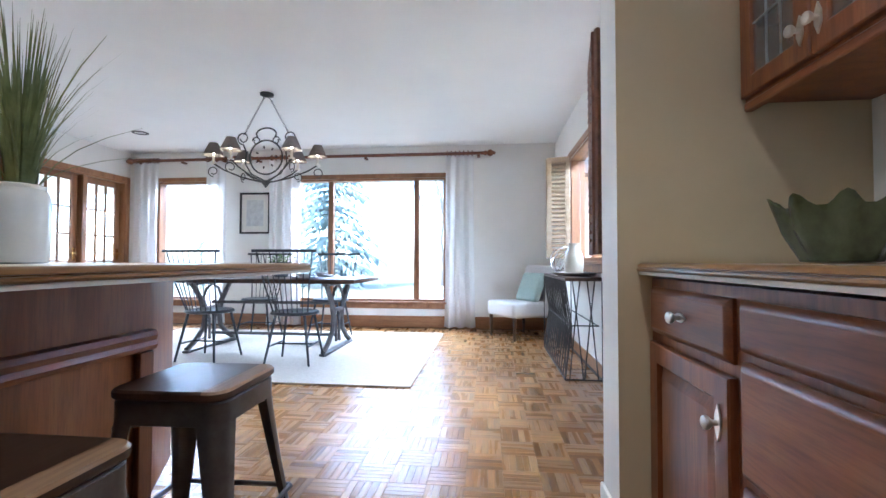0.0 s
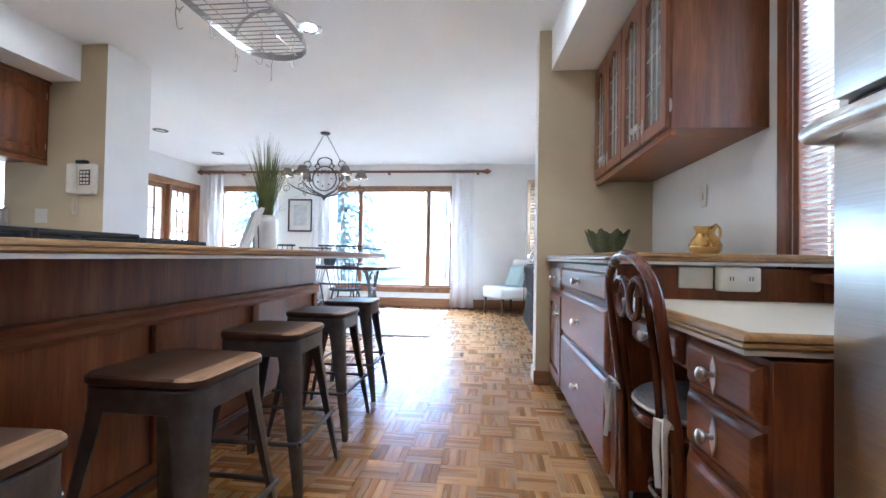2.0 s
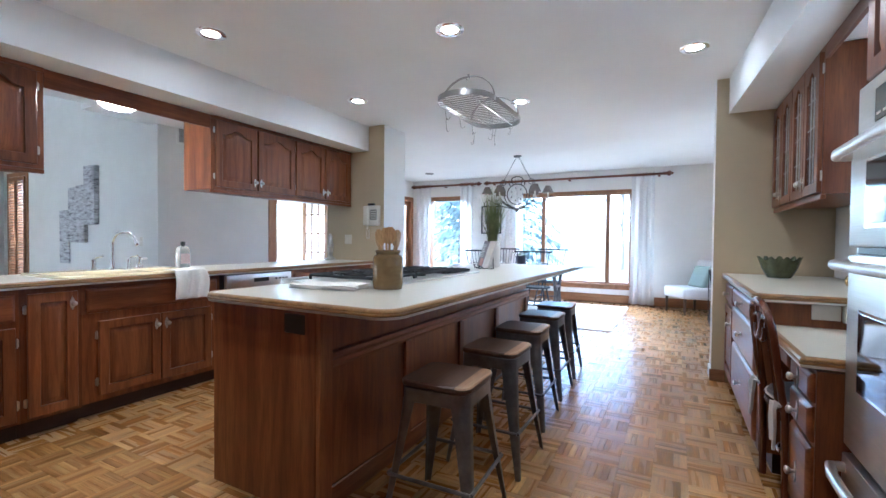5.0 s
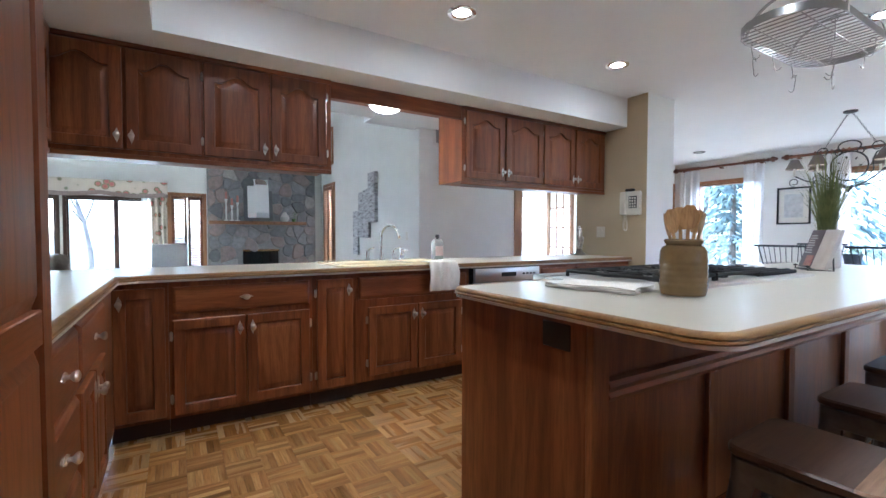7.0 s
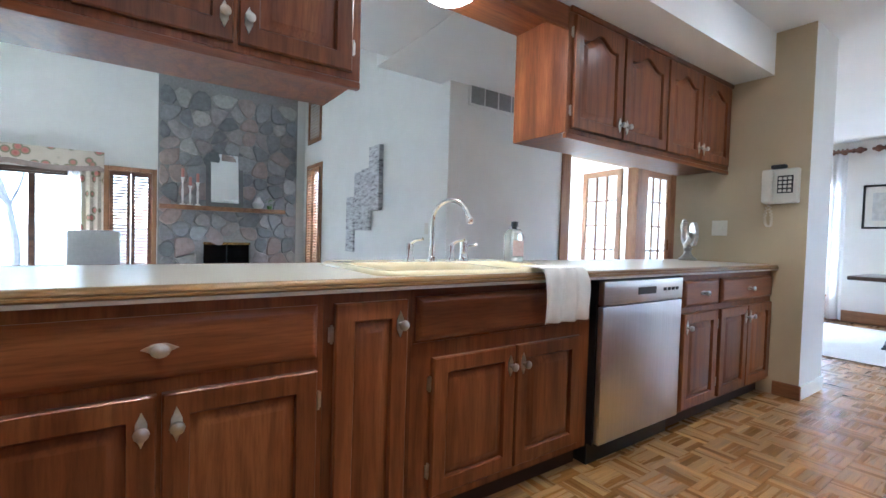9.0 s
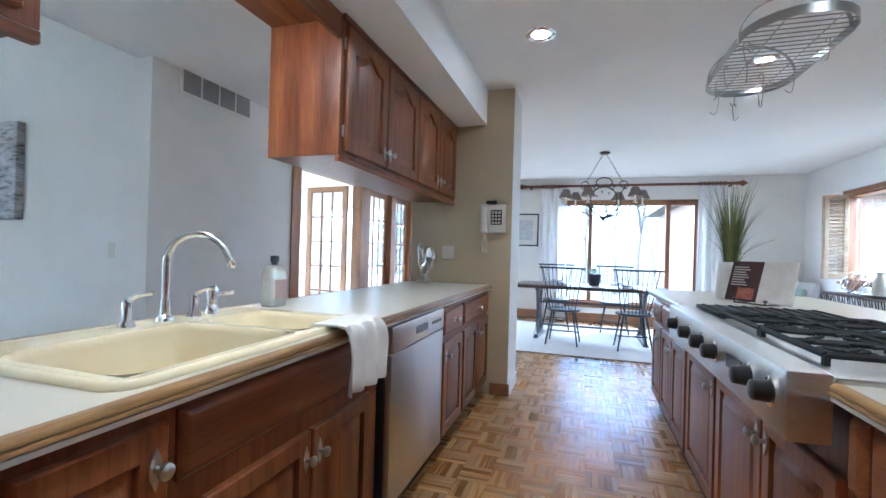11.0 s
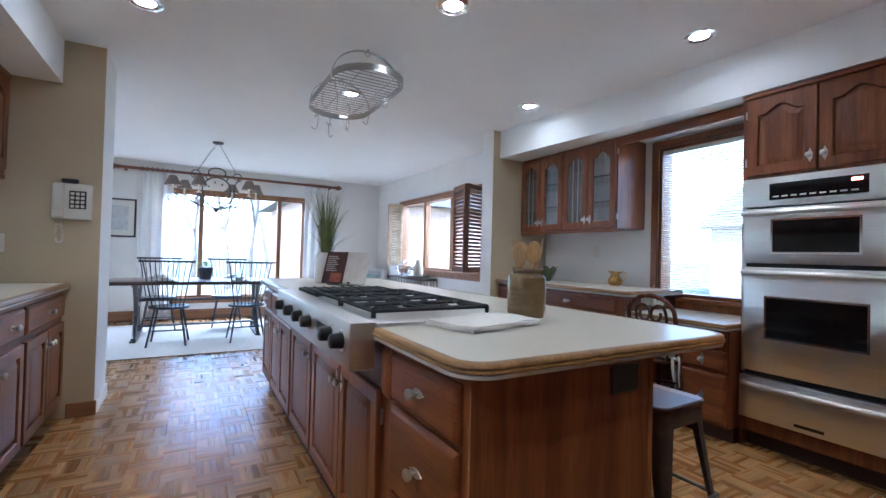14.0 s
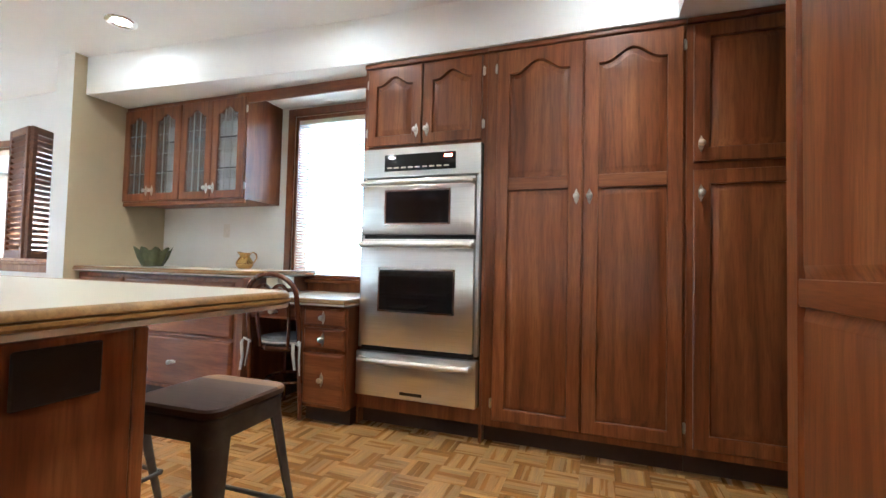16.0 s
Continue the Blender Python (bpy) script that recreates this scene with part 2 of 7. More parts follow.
def box(bm, x0, x1, y0, y1, z0, z1, bev=0.0, seg=2):
    vs = [bm.verts.new((x, y, z)) for x in (x0, x1) for y in (y0, y1) for z in (z0, z1)]
    fs = [bm.faces.new([vs[i] for i in f]) for f in ((0, 1, 3, 2), (4, 6, 7, 5), (0, 4, 5, 1), (2, 3, 7, 6), (0, 2, 6, 4), (1, 5, 7, 3))]
    if bev:
        es = {e for f in fs for e in f.edges}
        bmesh.ops.bevel(bm, geom=list(es), offset=bev, segments=seg, profile=0.5, affect="EDGES")
    return bm


def boxes(*specs):
    bm = bmesh.new()
    for sp in specs:
        box(bm, *sp)
    return bm


def prism(bm, poly, a0, a1, plane="xz"):
    """A polygon pushed from a0 to a1 along the third axis."""
    put = {"xz": lambda u, v, a: (u, a, v), "xy": lambda u, v, a: (u, v, a), "yz": lambda u, v, a: (a, u, v)}[plane]
    lo = [bm.verts.new(put(u, v, a0)) for u, v in poly]
    hi = [bm.verts.new(put(u, v, a1)) for u, v in poly]
    n = len(poly)
    bm.faces.new(lo), bm.faces.new(hi[::-1])
    for i in range(n):
        bm.faces.new((lo[i], lo[(i + 1) % n], hi[(i + 1) % n], hi[i]))
    return bm


def loft(bm, rings, caps=True, closed=True):
    rows = [[bm.verts.new(p) for p in ring] for ring in rings]
    n = len(rows[0])
    for a, c in zip(rows, rows[1:]):
        for i in range(n if closed else n - 1):
            j = (i + 1) % n
            bm.faces.new((a[i], a[j], c[j], c[i]))
    if caps:
        bm.faces.new(rows[0][::-1]), bm.faces.new(rows[-1])
    return bm


def lathe(bm, prof, n=20, at=(0, 0, 0), caps=True):
    return loft(bm, [[(at[0] + r * math.cos(2 * math.pi * i / n), at[1] + r * math.sin(2 * math.pi * i / n), at[2] + z) for i in range(n)] for r, z in prof], caps)


def tube(bm, pts, r, n=8, closed=False, r2=None, flat=1.0):
    """A round bar along points; r2: radius at the end; flat: squeeze across."""
    pts = [Vector(p) for p in pts]
    k = len(pts)
    rings, up = [], None
    for i, p in enumerate(pts):
        d = (pts[(i + 1) % k] - pts[i - 1]) if closed else (pts[min(i + 1, k - 1)] - pts[max(i - 1, 0)])
        d.normalize()
        if up is None:
            up = d.orthogonal().normalized()
        up = (up - d * up.dot(d)).normalized()
        side = d.cross(up)
        rad = r if r2 is None else r + (r2 - r) * i / (k - 1)
        rings.append([p + up * rad * math.cos(2 * math.pi * j / n) + side * rad * flat * math.sin(2 * math.pi * j / n) for j in range(n)])
    if closed:
        rings.append(rings[0])
        return loft(bm, rings, False)
    return loft(bm, rings)


def cyl(bm, p0, p1, r, r2=None, n=12):
    return tube(bm, [p0, p1], r, n, False, r if r2 is None else r2)


def rounded(x0, x1, y0, y1, r, n=5):
    """A rectangle's outline with round corners, going round anticlockwise."""
    out = []
    for cx, cy, a in ((x1 - r, y1 - r, 0), (x0 + r, y1 - r, 90), (x0 + r, y0 + r, 180), (x1 - r, y0 + r, 270)):
        for i in range(n + 1):
            t = radians(a + 90 * i / n)
            out.append((cx + r * math.cos(t), cy + r * math.sin(t)))
    return out


def inset(poly, d):
    """The closed outline moved inwards by d (anticlockwise outlines)."""
    out, n = [], len(poly)
    for i in range(n):
        (ax, ay), (bx, by), (cx, cy) = poly[i - 1], poly[i], poly[(i + 1) % n]
        e1, e2 = Vector((bx - ax, by - ay)).normalized(), Vector((cx - bx, cy - by)).normalized()
        n1, n2 = Vector((-e1.y, e1.x)), Vector((-e2.y, e2.x))
        k = (n1 + n2) / max(0.3, 1 + n1.dot(n2))
        out.append((bx + k.x * d, by + k.y * d))
    return out


def arc(cx, cy, r, a0, a1, n=10):
    return [(cx + r * math.cos(radians(a0 + (a1 - a0) * i / n)), cy + r * math.sin(radians(a0 + (a1 - a0) * i / n))) for i in range(n + 1)]


def worktop(name, outline, z, label, thick=0.036, m=None, slabs=()):
    """A laminate worktop with a grooved oak nosing and a pale strip below it."""
    top = thing(name, m or pose(0, 0, 0), label, "countertop")
    for sp in slabs:
        part("slab", boxes((*sp, z - thick, z)), LAMINATE, top, "cream laminate top")
    bm = bmesh.new()
    if not slabs:
        loft(bm, [[(x, y, zz) for x, y in inset(outline, d)] for d, zz in ((0.006, z - thick), (0.006, z - 0.028), (0.02, z - 0.004), (0.022, z))])
        part("slab", bm, LAMINATE, top, "cream laminate top")
    bm = bmesh.new()
    prof = [(0.012, -0.028), (0.001, -0.027), (-0.004, -0.022), (-0.003, -0.017), (0.002, -0.0155), (0.002, -0.0135), (-0.001, -0.012), (0.001, -0.005), (0.008, 0.0005), (0.022, 0.0012), (0.024, -0.004)]
    loft(bm, [[(x, y, z + zz) for x, y in inset(outline, d)] for d, zz in prof], False)
    part("edge", bm, EDGE, top, "grooved oak edge")
    bm = bmesh.new()
    loft(bm, [[(x, y, zz) for x, y in inset(outline, d)] for d, zz in ((0.03, z - thick - 0.002), (0.003, z - thick - 0.002), (0.002, z - 0.0285), (0.03, z - 0.0285))], False)
    part("edge_strip", bm, STRIP, top, "pale strip under the edge")
    return top


# ---- cabinet fronts: local x runs along the front, the front looks to -y ----
def arch_line(x0, x1, z, rise, n=12):
    out = []
    for i in range(n + 1):
        u = -1 + 2 * i / n
        f = 0.5 * (1 + math.cos(math.pi * u / 0.8)) if abs(u) < 0.8 else 0.0
        out.append((x0 + (x1 - x0) * i / n, z + rise * f))
    return out


def knob(parent, x, y, z, wide=False):
    """A cast pewter knob on a pointed back plate."""
    bm = bmesh.new()
    if wide:
        prism(bm, [(x - 0.038, z), (x - 0.012, z + 0.012), (x + 0.012, z + 0.012), (x + 0.038, z), (x + 0.012, z - 0.012), (x - 0.012, z - 0.012)], y, y - 0.004)
    else:
        prism(bm, [(x, z - 0.042), (x + 0.012, z - 0.014), (x + 0.012, z + 0.014), (x, z + 0.042), (x - 0.012, z + 0.014), (x - 0.012, z - 0.014)], y, y - 0.004)
    k = [(0.007, 0), (0.0065, 0.012), (0.013, 0.018), (0.0165, 0.024), (0.0155, 0.030), (0.009, 0.034), (0.002, 0.035)]
    loft(bm, [[(x + r * (1.25 if wide else 1) * math.cos(a), y - 0.003 - d, z + r * math.sin(a)) for a in [2 * math.pi * i / 12 for i in range(12)]] for r, d in k])
    return part("handle", bm, PEWTER, parent, "cast pewter knob on a back plate")


def hinge(parent, x, y, z):
    bm = boxes((x - 0.009, x + 0.009, y - 0.003, y, z - 0.022, z + 0.022))
    cyl(bm, (x, y - 0.004, z - 0.027), (x, y - 0.004, z + 0.027), 0.0045, None, 8)
    return part("hinge", bm, PEWTER, parent, "small pewter hinge")


def door(parent, x0, x1, z0, z1, arch=0.0, handle=None, hinges=None, rail=0.062, mid=None, pane=None, y=0.0, mat=None):
    """A framed door with raised panels; handle: (x, z); hinges: 'l' or 'r'; mid: height of a middle rail; pane: glass instead of a panel."""
    t, mat = 0.021, mat or OAK
    bm = bmesh.new()
    rise = arch
    line = arch_line(x0 + rail, x1 - rail, z1 - rail - rise, rise)[::-1]
    inner = [(x0 + rail, z0 + rail), (x1 - rail, z0 + rail), *line]
    outer = [(x0, z0), (x1, z0)] + [(x1 + (x0 - x1) * i / (len(line) - 1), z1) for i in range(len(line))]
    grown = [(x0 + rail - 0.004, z0 + rail - 0.004), (x1 - rail + 0.004, z0 + rail - 0.004)] + [(u, v + 0.004) for u, v in line]
    pulled = [(min(max(u, x0 + 0.004), x1 - 0.004), min(max(v, z0 + 0.004), z1 - 0.004)) for u, v in outer]
    loft(bm, [[(u, yy, v) for u, v in ring] for ring, yy in ((inner, y), (outer, y), (outer, y - t + 0.004), (pulled, y - t), (grown, y - t), (inner, y - t + 0.004), (inner, y))], False)
    d = part("door", bm, mat, parent, "framed oak door")
    if mid:
        part("rail", boxes((x0 + rail, x1 - rail, y - t + 0.001, y - 0.001, mid - rail * 0.5, mid + rail * 0.5, 0.003, 1)), OAK_H, d)
    spans = [(z0 + rail, z1 - rail, True)] if not mid else [(z0 + rail, mid - rail * 0.5, False), (mid + rail * 0.5, z1 - rail, True)]
    for a, c, top in spans:
        line = arch_line(x0 + rail, x1 - rail, c - rise, rise) if top and rise else [(x0 + rail, c), (x1 - rail, c)]
        outline = [(x0 + rail, a), (x1 - rail, a)] + line[::-1]
        if pane:
            bm = bmesh.new()
            prism(bm, outline, y - 0.012, y - 0.008)
            ob = part("pane", bm, pane, d, "leaded glass pane")
            ob.visible_shadow = False
            bm = bmesh.new()
            w, hgt = x1 - x0 - 2 * rail, c - a
            for i in (1, 2):
                box(bm, x0 + rail + w * i / 3 - 0.0012, x0 + rail + w * i / 3 + 0.0012, y - 0.015, y - 0.006, a, c - 0.01)
            for i in (1, 2, 3):
                box(bm, x0 + rail, x1 - rail, y - 0.0148, y - 0.0062, a + hgt * i / 4 - 0.0012, a + hgt * i / 4 + 0.0012)
            part("leading", bm, PEWTER, d, "grey lead cames")
        else:
            bm = bmesh.new()
            loft(bm, [[(u, yy, v) for u, v in inset(outline, g)] for g, yy in ((-0.003, y - 0.001), (-0.003, y - 0.003), (0.004, y - 0.004), (0.034, y - 0.0195), (0.037, y - 0.020))])
            part("panel", bm, mat, d, "raised oak panel")
    if handle:
        knob(d, handle[0], y - t, handle[1])
    if hinges:
        hx = x0 - 0.008 if hinges == "l" else x1 + 0.008
        for hz in (z0 + 0.09, z1 - 0.09):
            hinge(d, hx, y - 0.001, hz)
    return d


def drawer(parent, x0, x1, z0, z1, handle=True, y=0.0, mat=None):
    bm = bmesh.new()
    t = 0.021
    loft(bm, [[(u, yy, v) for u, v in inset([(x0, z0), (x1, z0), (x1, z1), (x0, z1)], g)] for g, yy in ((0, y), (0, y - 0.008), (0.004, y - 0.012), (0.016, y - t), (0.02, y - t))])
    d = part("drawer_front", bm, mat or OAK_H, parent, "bevelled oak drawer front")
    if handle:
        knob(d, (x0 + x1) / 2, y - t, (z0 + z1) / 2, x1 - x0 > 0.3)
    return d


def carcass(parent, w, depth, z0, z1, toe=True, mat=None):
    bm = bmesh.new()
    if toe:
        box(bm, 0, w, 0, depth, z0 + 0.10, z1)
        part("body", bm, mat or OAK, parent, "oak carcass and face frame")
        part("toe_kick", boxes((0.001, w - 0.001, 0.06, depth - 0.01, z0, z0 + 0.099)), SHADOW_GAP, parent, "recessed toe kick with shade in its colour")
    else:
        box(bm, 0, w, 0, depth, z0, z1, 0.002, 1)
        part("body", bm, mat or OAK, parent, "oak carcass and face frame")


def facing_east(x, y, z=0.0):
    return pose(x, y, z, 0, 0, 90)


def facing_west(x, y, z=0.0):
    return pose(x, y, z, 0, 0, -90)


def facing_north(x, y, z=0.0):
    return pose(x, y, z, 0, 0, 180)


# ---- walls ----
def wall(name, axis, c0, c1, a0, a1, z0, z1, holes=(), mat=None, label="plain painted wall"):
    """A wall between two planes; axis: the way it runs; holes: (from, to, bottom, top)."""
    bm = bmesh.new()

    def block(u0, u1, v0, v1):
        if u1 - u0 > 1e-4 and v1 - v0 > 1e-4:
            if axis == "x":
                box(bm, u0, u1, c0, c1, v0, v1)
            else:
                box(bm, c0, c1, u0, u1, v0, v1)

    at = a0
    for h0, h1, b, t in sorted(holes):
        block(at, h0, z0, z1)
        block(h0, h1, z0, b)
        block(h0, h1, t, z1)
        at = h1
    block(at, a1, z0, z1)
    return solid(name, bm, mat or WALL, label, "wall", "structure", smooth=False)


def trim_frame(name, axis, c, out, a0, a1, z0, z1, width=0.07, mat=None, sill=True, mullions=(), depth=0.15, panes=True, label="oak window frame with clear panes"):
    """A window in a hole: casing on the room side, jambs, mullions, sill and panes. c: the wall's room face; out: +1 or -1, the way outdoors."""
    mat = mat or TRIM_OAK
    w = thing(name, pose(0, 0, 0), label, "window", kind="structure")

    def blk(bm, u0, u1, d0, d1, v0, v1, bev=0.003):
        lo, hi = sorted((c + out * d0, c + out * d1))
        if axis == "x":
            box(bm, u0, u1, lo, hi, v0, v1, bev, 1)
        else:
            box(bm, lo, hi, u0, u1, v0, v1, bev, 1)

    bm = bmesh.new()
    blk(bm, a0 - width, a0, -0.02, 0.0, z0 - (0 if sill else width), z1 + width)
    blk(bm, a1, a1 + width, -0.02, 0.0, z0 - (0 if sill else width), z1 + width)
    blk(bm, a0, a1, -0.02, 0.0, z1, z1 + width)
    if not sill:
        blk(bm, a0, a1, -0.02, 0.0, z0 - width, z0)
    part("window_frame", bm, mat, w, "stained oak casing")
    bm = bmesh.new()
    for u in (a0, a1 - 0.03):
        blk(bm, u, u + 0.03, 0.001, depth, z0, z1)
    blk(bm, a0 + 0.03, a1 - 0.03, 0.001, depth, z1 - 0.03, z1)
    blk(bm, a0 + 0.03, a1 - 0.03, 0.001, depth, z0, z0 + 0.03)
    part("jamb", bm, mat, w)
    for u in mullions:
        bm = bmesh.new()
        blk(bm, u - 0.035, u + 0.035, 0.03, depth - 0.03, z0 + 0.03, z1 - 0.03)
        part("mullion", bm, mat, w)
    if sill:
        bm = bmesh.new()
        blk(bm, a0 - width - 0.02, a1 + width + 0.02, -0.06, 0.0, z0 - 0.03, z0, 0.006)
        part("window_sill", bm, mat, w)
        bm = bmesh.new()
        blk(bm, a0 - width, a1 + width, -0.018, 0.0, z0 - 0.10, z0 - 0.031)
        part("apron", bm, mat, w)
    if panes:
        edges = [a0 + 0.03, *mullions, a1 - 0.03]
        for u, v in zip(edges, edges[1:]):
            bm = bmesh.new()
            blk(bm, u + 0.02, v - 0.02, depth * 0.6, depth * 0.6 + 0.005, z0 + 0.03, z1 - 0.03, 0)
            ob = part("pane", bm, GLASS, w)
            ob.visible_shadow = False
    return w


CZ = 2.545
# ---- floors ----
SUB = speckled("subfloor", (0.10, 0.05, 0.02), (0.14, 0.07, 0.03), 8, 0.6)
CARPET = speckled("beige_carpet", (0.46, 0.40, 0.32), (0.54, 0.48, 0.39), 120, 0.95, 300, 0.6, 0.0, 0.006)
floor = solid("floor", boxes((-4.0, 2.77, -3.6, 7.7, -0.15, -0.004)), SUB, "oak parquet floor in a basket weave", "floor", "structure", smooth=False)
solid("floor_living", boxes((-8.65, -4.0, -4.65, 1.86, -0.15, 0.0), (-4.0, -2.46, -4.65, -1.97, -0.149, 0.0)), CARPET, "beige carpet in the living room", "floor", "structure", smooth=False)
solid("floor_porch", boxes((-7.2, -4.0, 1.861, 8.4, -0.15, -0.002)), CARPET, "pale floor of the sun porch", "floor", "structure", smooth=False)

# ---- ceilings ----
solid("ceiling", boxes((-2.45, 2.77, -3.6, 1.0, CZ, CZ + 0.15), (-4.15, 2.77, 1.0, 7.7, CZ, CZ + 0.15)), CEIL, "smooth white ceiling", "ceiling", "structure", smooth=False)
bm = bmesh.new()
prism(bm, [(-2.45, 2.55), (-3.9, 2.55), (-8.65, 4.83), (-8.65, 5.0), (-3.9, 2.72), (-2.45, 2.72)], -4.65, 0.999)
prism(bm, [(-4.15, 2.67), (-8.65, 4.83), (-8.65, 5.0), (-4.15, 2.84)], 1.0, 1.86)
solid("ceiling_living", bm, CEIL, "white ceiling that slopes up over the living room", "ceiling", "structure", smooth=False)
solid("ceiling_porch", boxes((-7.2, -4.15, 1.86, 8.4, 2.5, 2.65)), CEIL, "white porch ceiling", "ceiling", "structure", smooth=False)
# dropped soffits over the cabinets
solid("soffit_west", boxes((-2.44, -1.78, -1.139, 2.948, 2.25, CZ)), CEIL, "white soffit over the wall cabinets", "soffit", "structure", smooth=False)
bm = bmesh.new()
prism(bm, [(2.62, -1.139), (2.62, 2.998), (1.918, 2.998), (2.085, 0.637), (2.085, -1.139)], 2.25, CZ, "xy")
solid("soffit_east", bm, CEIL, "white soffit over the tall cabinets", "soffit", "structure", smooth=False)
solid("soffit_south", boxes((-2.44, 2.62, -1.96, -1.14, 2.252, CZ)), CEIL, "white soffit over the south cabinets", "soffit", "structure", smooth=False)

# ---- walls ----
wall("wall_east_kitchen", "y", 2.62, 2.77, -3.6, 2.999, 0, CZ, [(0.66, 1.57, 0.86, 2.17)])
wall("wall_east_dining", "y", 2.30, 2.45, 3.201, 7.55, 0, CZ, [(3.85, 6.42, 0.93, 2.06)])
wall("wall_north", "x", 7.55, 7.70, -4.15, 2.45, 0, CZ, [(-3.54, -2.55, 0.36, 2.10), (-1.40, 0.80, 0.36, 2.10)])
wall("wall_west_dining", "y", -4.15, -4.0, 1.86, 7.55, 0, CZ, [(3.42, 7.48, 0.0, 2.10)])
wall("wall_living_north", "x", 1.71, 1.859, -8.5, -4.0, 0, 4.8, [(-8.25, -7.60, 0.38, 2.14)])
wall("wall_living_west", "y", -8.65, -8.5, -4.65, 1.859, 0, 4.85, [(-3.95, -2.74, 0.02, 1.76), (-2.60, -1.22, 0.02, 1.76), (-1.10, -0.58, 0.30, 1.86)])
wall("wall_living_south", "x", -4.65, -4.5, -8.5, -2.46, 0, 4.8)
wall("wall_living_east", "y", -2.46, -2.441, -4.5, -1.96, 0, 2.55)
wall("wall_south", "x", -2.11, -1.96, -2.44, 1.235, 0, CZ)
wall("wall_hall_south", "x", -3.6, -3.45, 1.0, 2.62, 0, CZ)
wall("wall_hall_west", "y", 1.09, 1.235, -3.45, -2.11, 0, CZ)
wall("wall_hall_end", "x", -2.0, -1.70, 2.12, 2.62, 0, CZ)
wall("wall_porch_west", "y", -7.2, -7.05, 1.86, 8.4, 0, 2.5, [(2.2, 3.6, 0.6, 2.1), (3.9, 5.3, 0.6, 2.1), (5.6, 7.0, 0.6, 2.1)])
wall("wall_porch_north", "x", 8.25, 8.4, -7.05, -4.15, 0, 2.5, [(-6.8, -5.7, 0.6, 2.1), (-5.5, -4.4, 0.6, 2.1)])
wall("wall_porch_east", "y", -4.15, -4.0, 7.70, 8.25, 0, 2.5)


def two_paints(name, x0, x1, y0, y1, label):
    """A wall stub whose south face is tan and whose other faces are white."""
    bm = boxes((x0, x1, y0, y1, 0, CZ))
    bm.normal_update()
    for f in bm.faces:
        f.material_index = 1 if f.calc_center_median().y < y0 + 0.001 else 0
    ob = solid(name, bm, WALL, label, "wall", "structure", smooth=False)
    ob.data.materials.append(TAN)
    return ob


two_paints("wall_pillar_west", -2.44, -1.55, 2.95, 3.40, "wall stub painted tan and white")
two_paints("wall_pillar_east", 1.83, 2.77, 3.0, 3.20, "wall stub painted tan and white")

# ---- baseboards ----


def baseboard(name, x0, x1, y0, y1, h=0.10):
    solid(name, boxes((x0, x1, y0, y1, 0.001, h, 0.004, 1)), TRIM_OAK_H, "oak baseboard", "baseboard", "structure")


baseboard("baseboard", -3.99, 2.298, 7.532, 7.549, 0.16)
baseboard("baseboard", 2.282, 2.299, 3.21, 7.53)
baseboard("baseboard", -1.70, -1.536, 2.934, 2.949)
baseboard("baseboard", 1.816, 1.93, 2.984, 2.999)
bm = boxes((-1.549, -1.535, 2.951, 3.40, 0.001, 0.10, 0.004, 1))
solid("trim", bm, WALL, "white painted baseboard", "baseboard", "structure")
bm = boxes((1.816, 1.829, 3.001, 3.20, 0.001, 0.10, 0.004, 1))
solid("trim", bm, WALL, "white painted baseboard", "baseboard", "structure")

# ---- windows ----
trim_frame("window_1", "x", 7.55, 1, -1.40, 0.80, 0.36, 2.10, 0.06, mullions=(-0.87, 0.38))
trim_frame("window_2", "x", 7.55, 1, -3.54, -2.55, 0.36, 2.10, 0.06)
trim_frame("window_3", "y", 2.30, 1, 3.85, 6.42, 0.93, 2.06, 0.06, mullions=(4.70, 5.56))
trim_frame("window_4", "y", 2.62, 1, 0.66, 1.57, 0.86, 2.17, 0.06, mat=OAK)
trim_frame("window_5", "x", 1.71, 1, -8.25, -7.60, 0.38, 2.14, 0.06)
trim_frame("window_6", "y", -8.5, -1, -2.60, -1.22, 0.02, 1.76, 0.05, mullions=(-1.93,), mat=STAINED)
trim_frame("window_13", "y", -8.5, -1, -3.95, -2.74, 0.02, 1.76, 0.05, mullions=(-3.35,), mat=STAINED)
trim_frame("window_7", "y", -8.5, -1, -1.10, -0.58, 0.30, 1.86, 0.06)
for i, (a, c) in enumerate(((2.2, 3.6), (3.9, 5.3), (5.6, 7.0))):
    trim_frame("window_%d" % (8 + i), "y", -7.05, -1, a, c, 0.6, 2.1, 0.05, mat=WALL, label="white porch window")
for i, (a, c) in enumerate(((-6.8, -5.7), (-5.5, -4.4))):
    trim_frame("window_%d" % (11 + i), "x", 8.25, 1, a, c, 0.6, 2.1, 0.05, mat=WALL, label="white porch window")


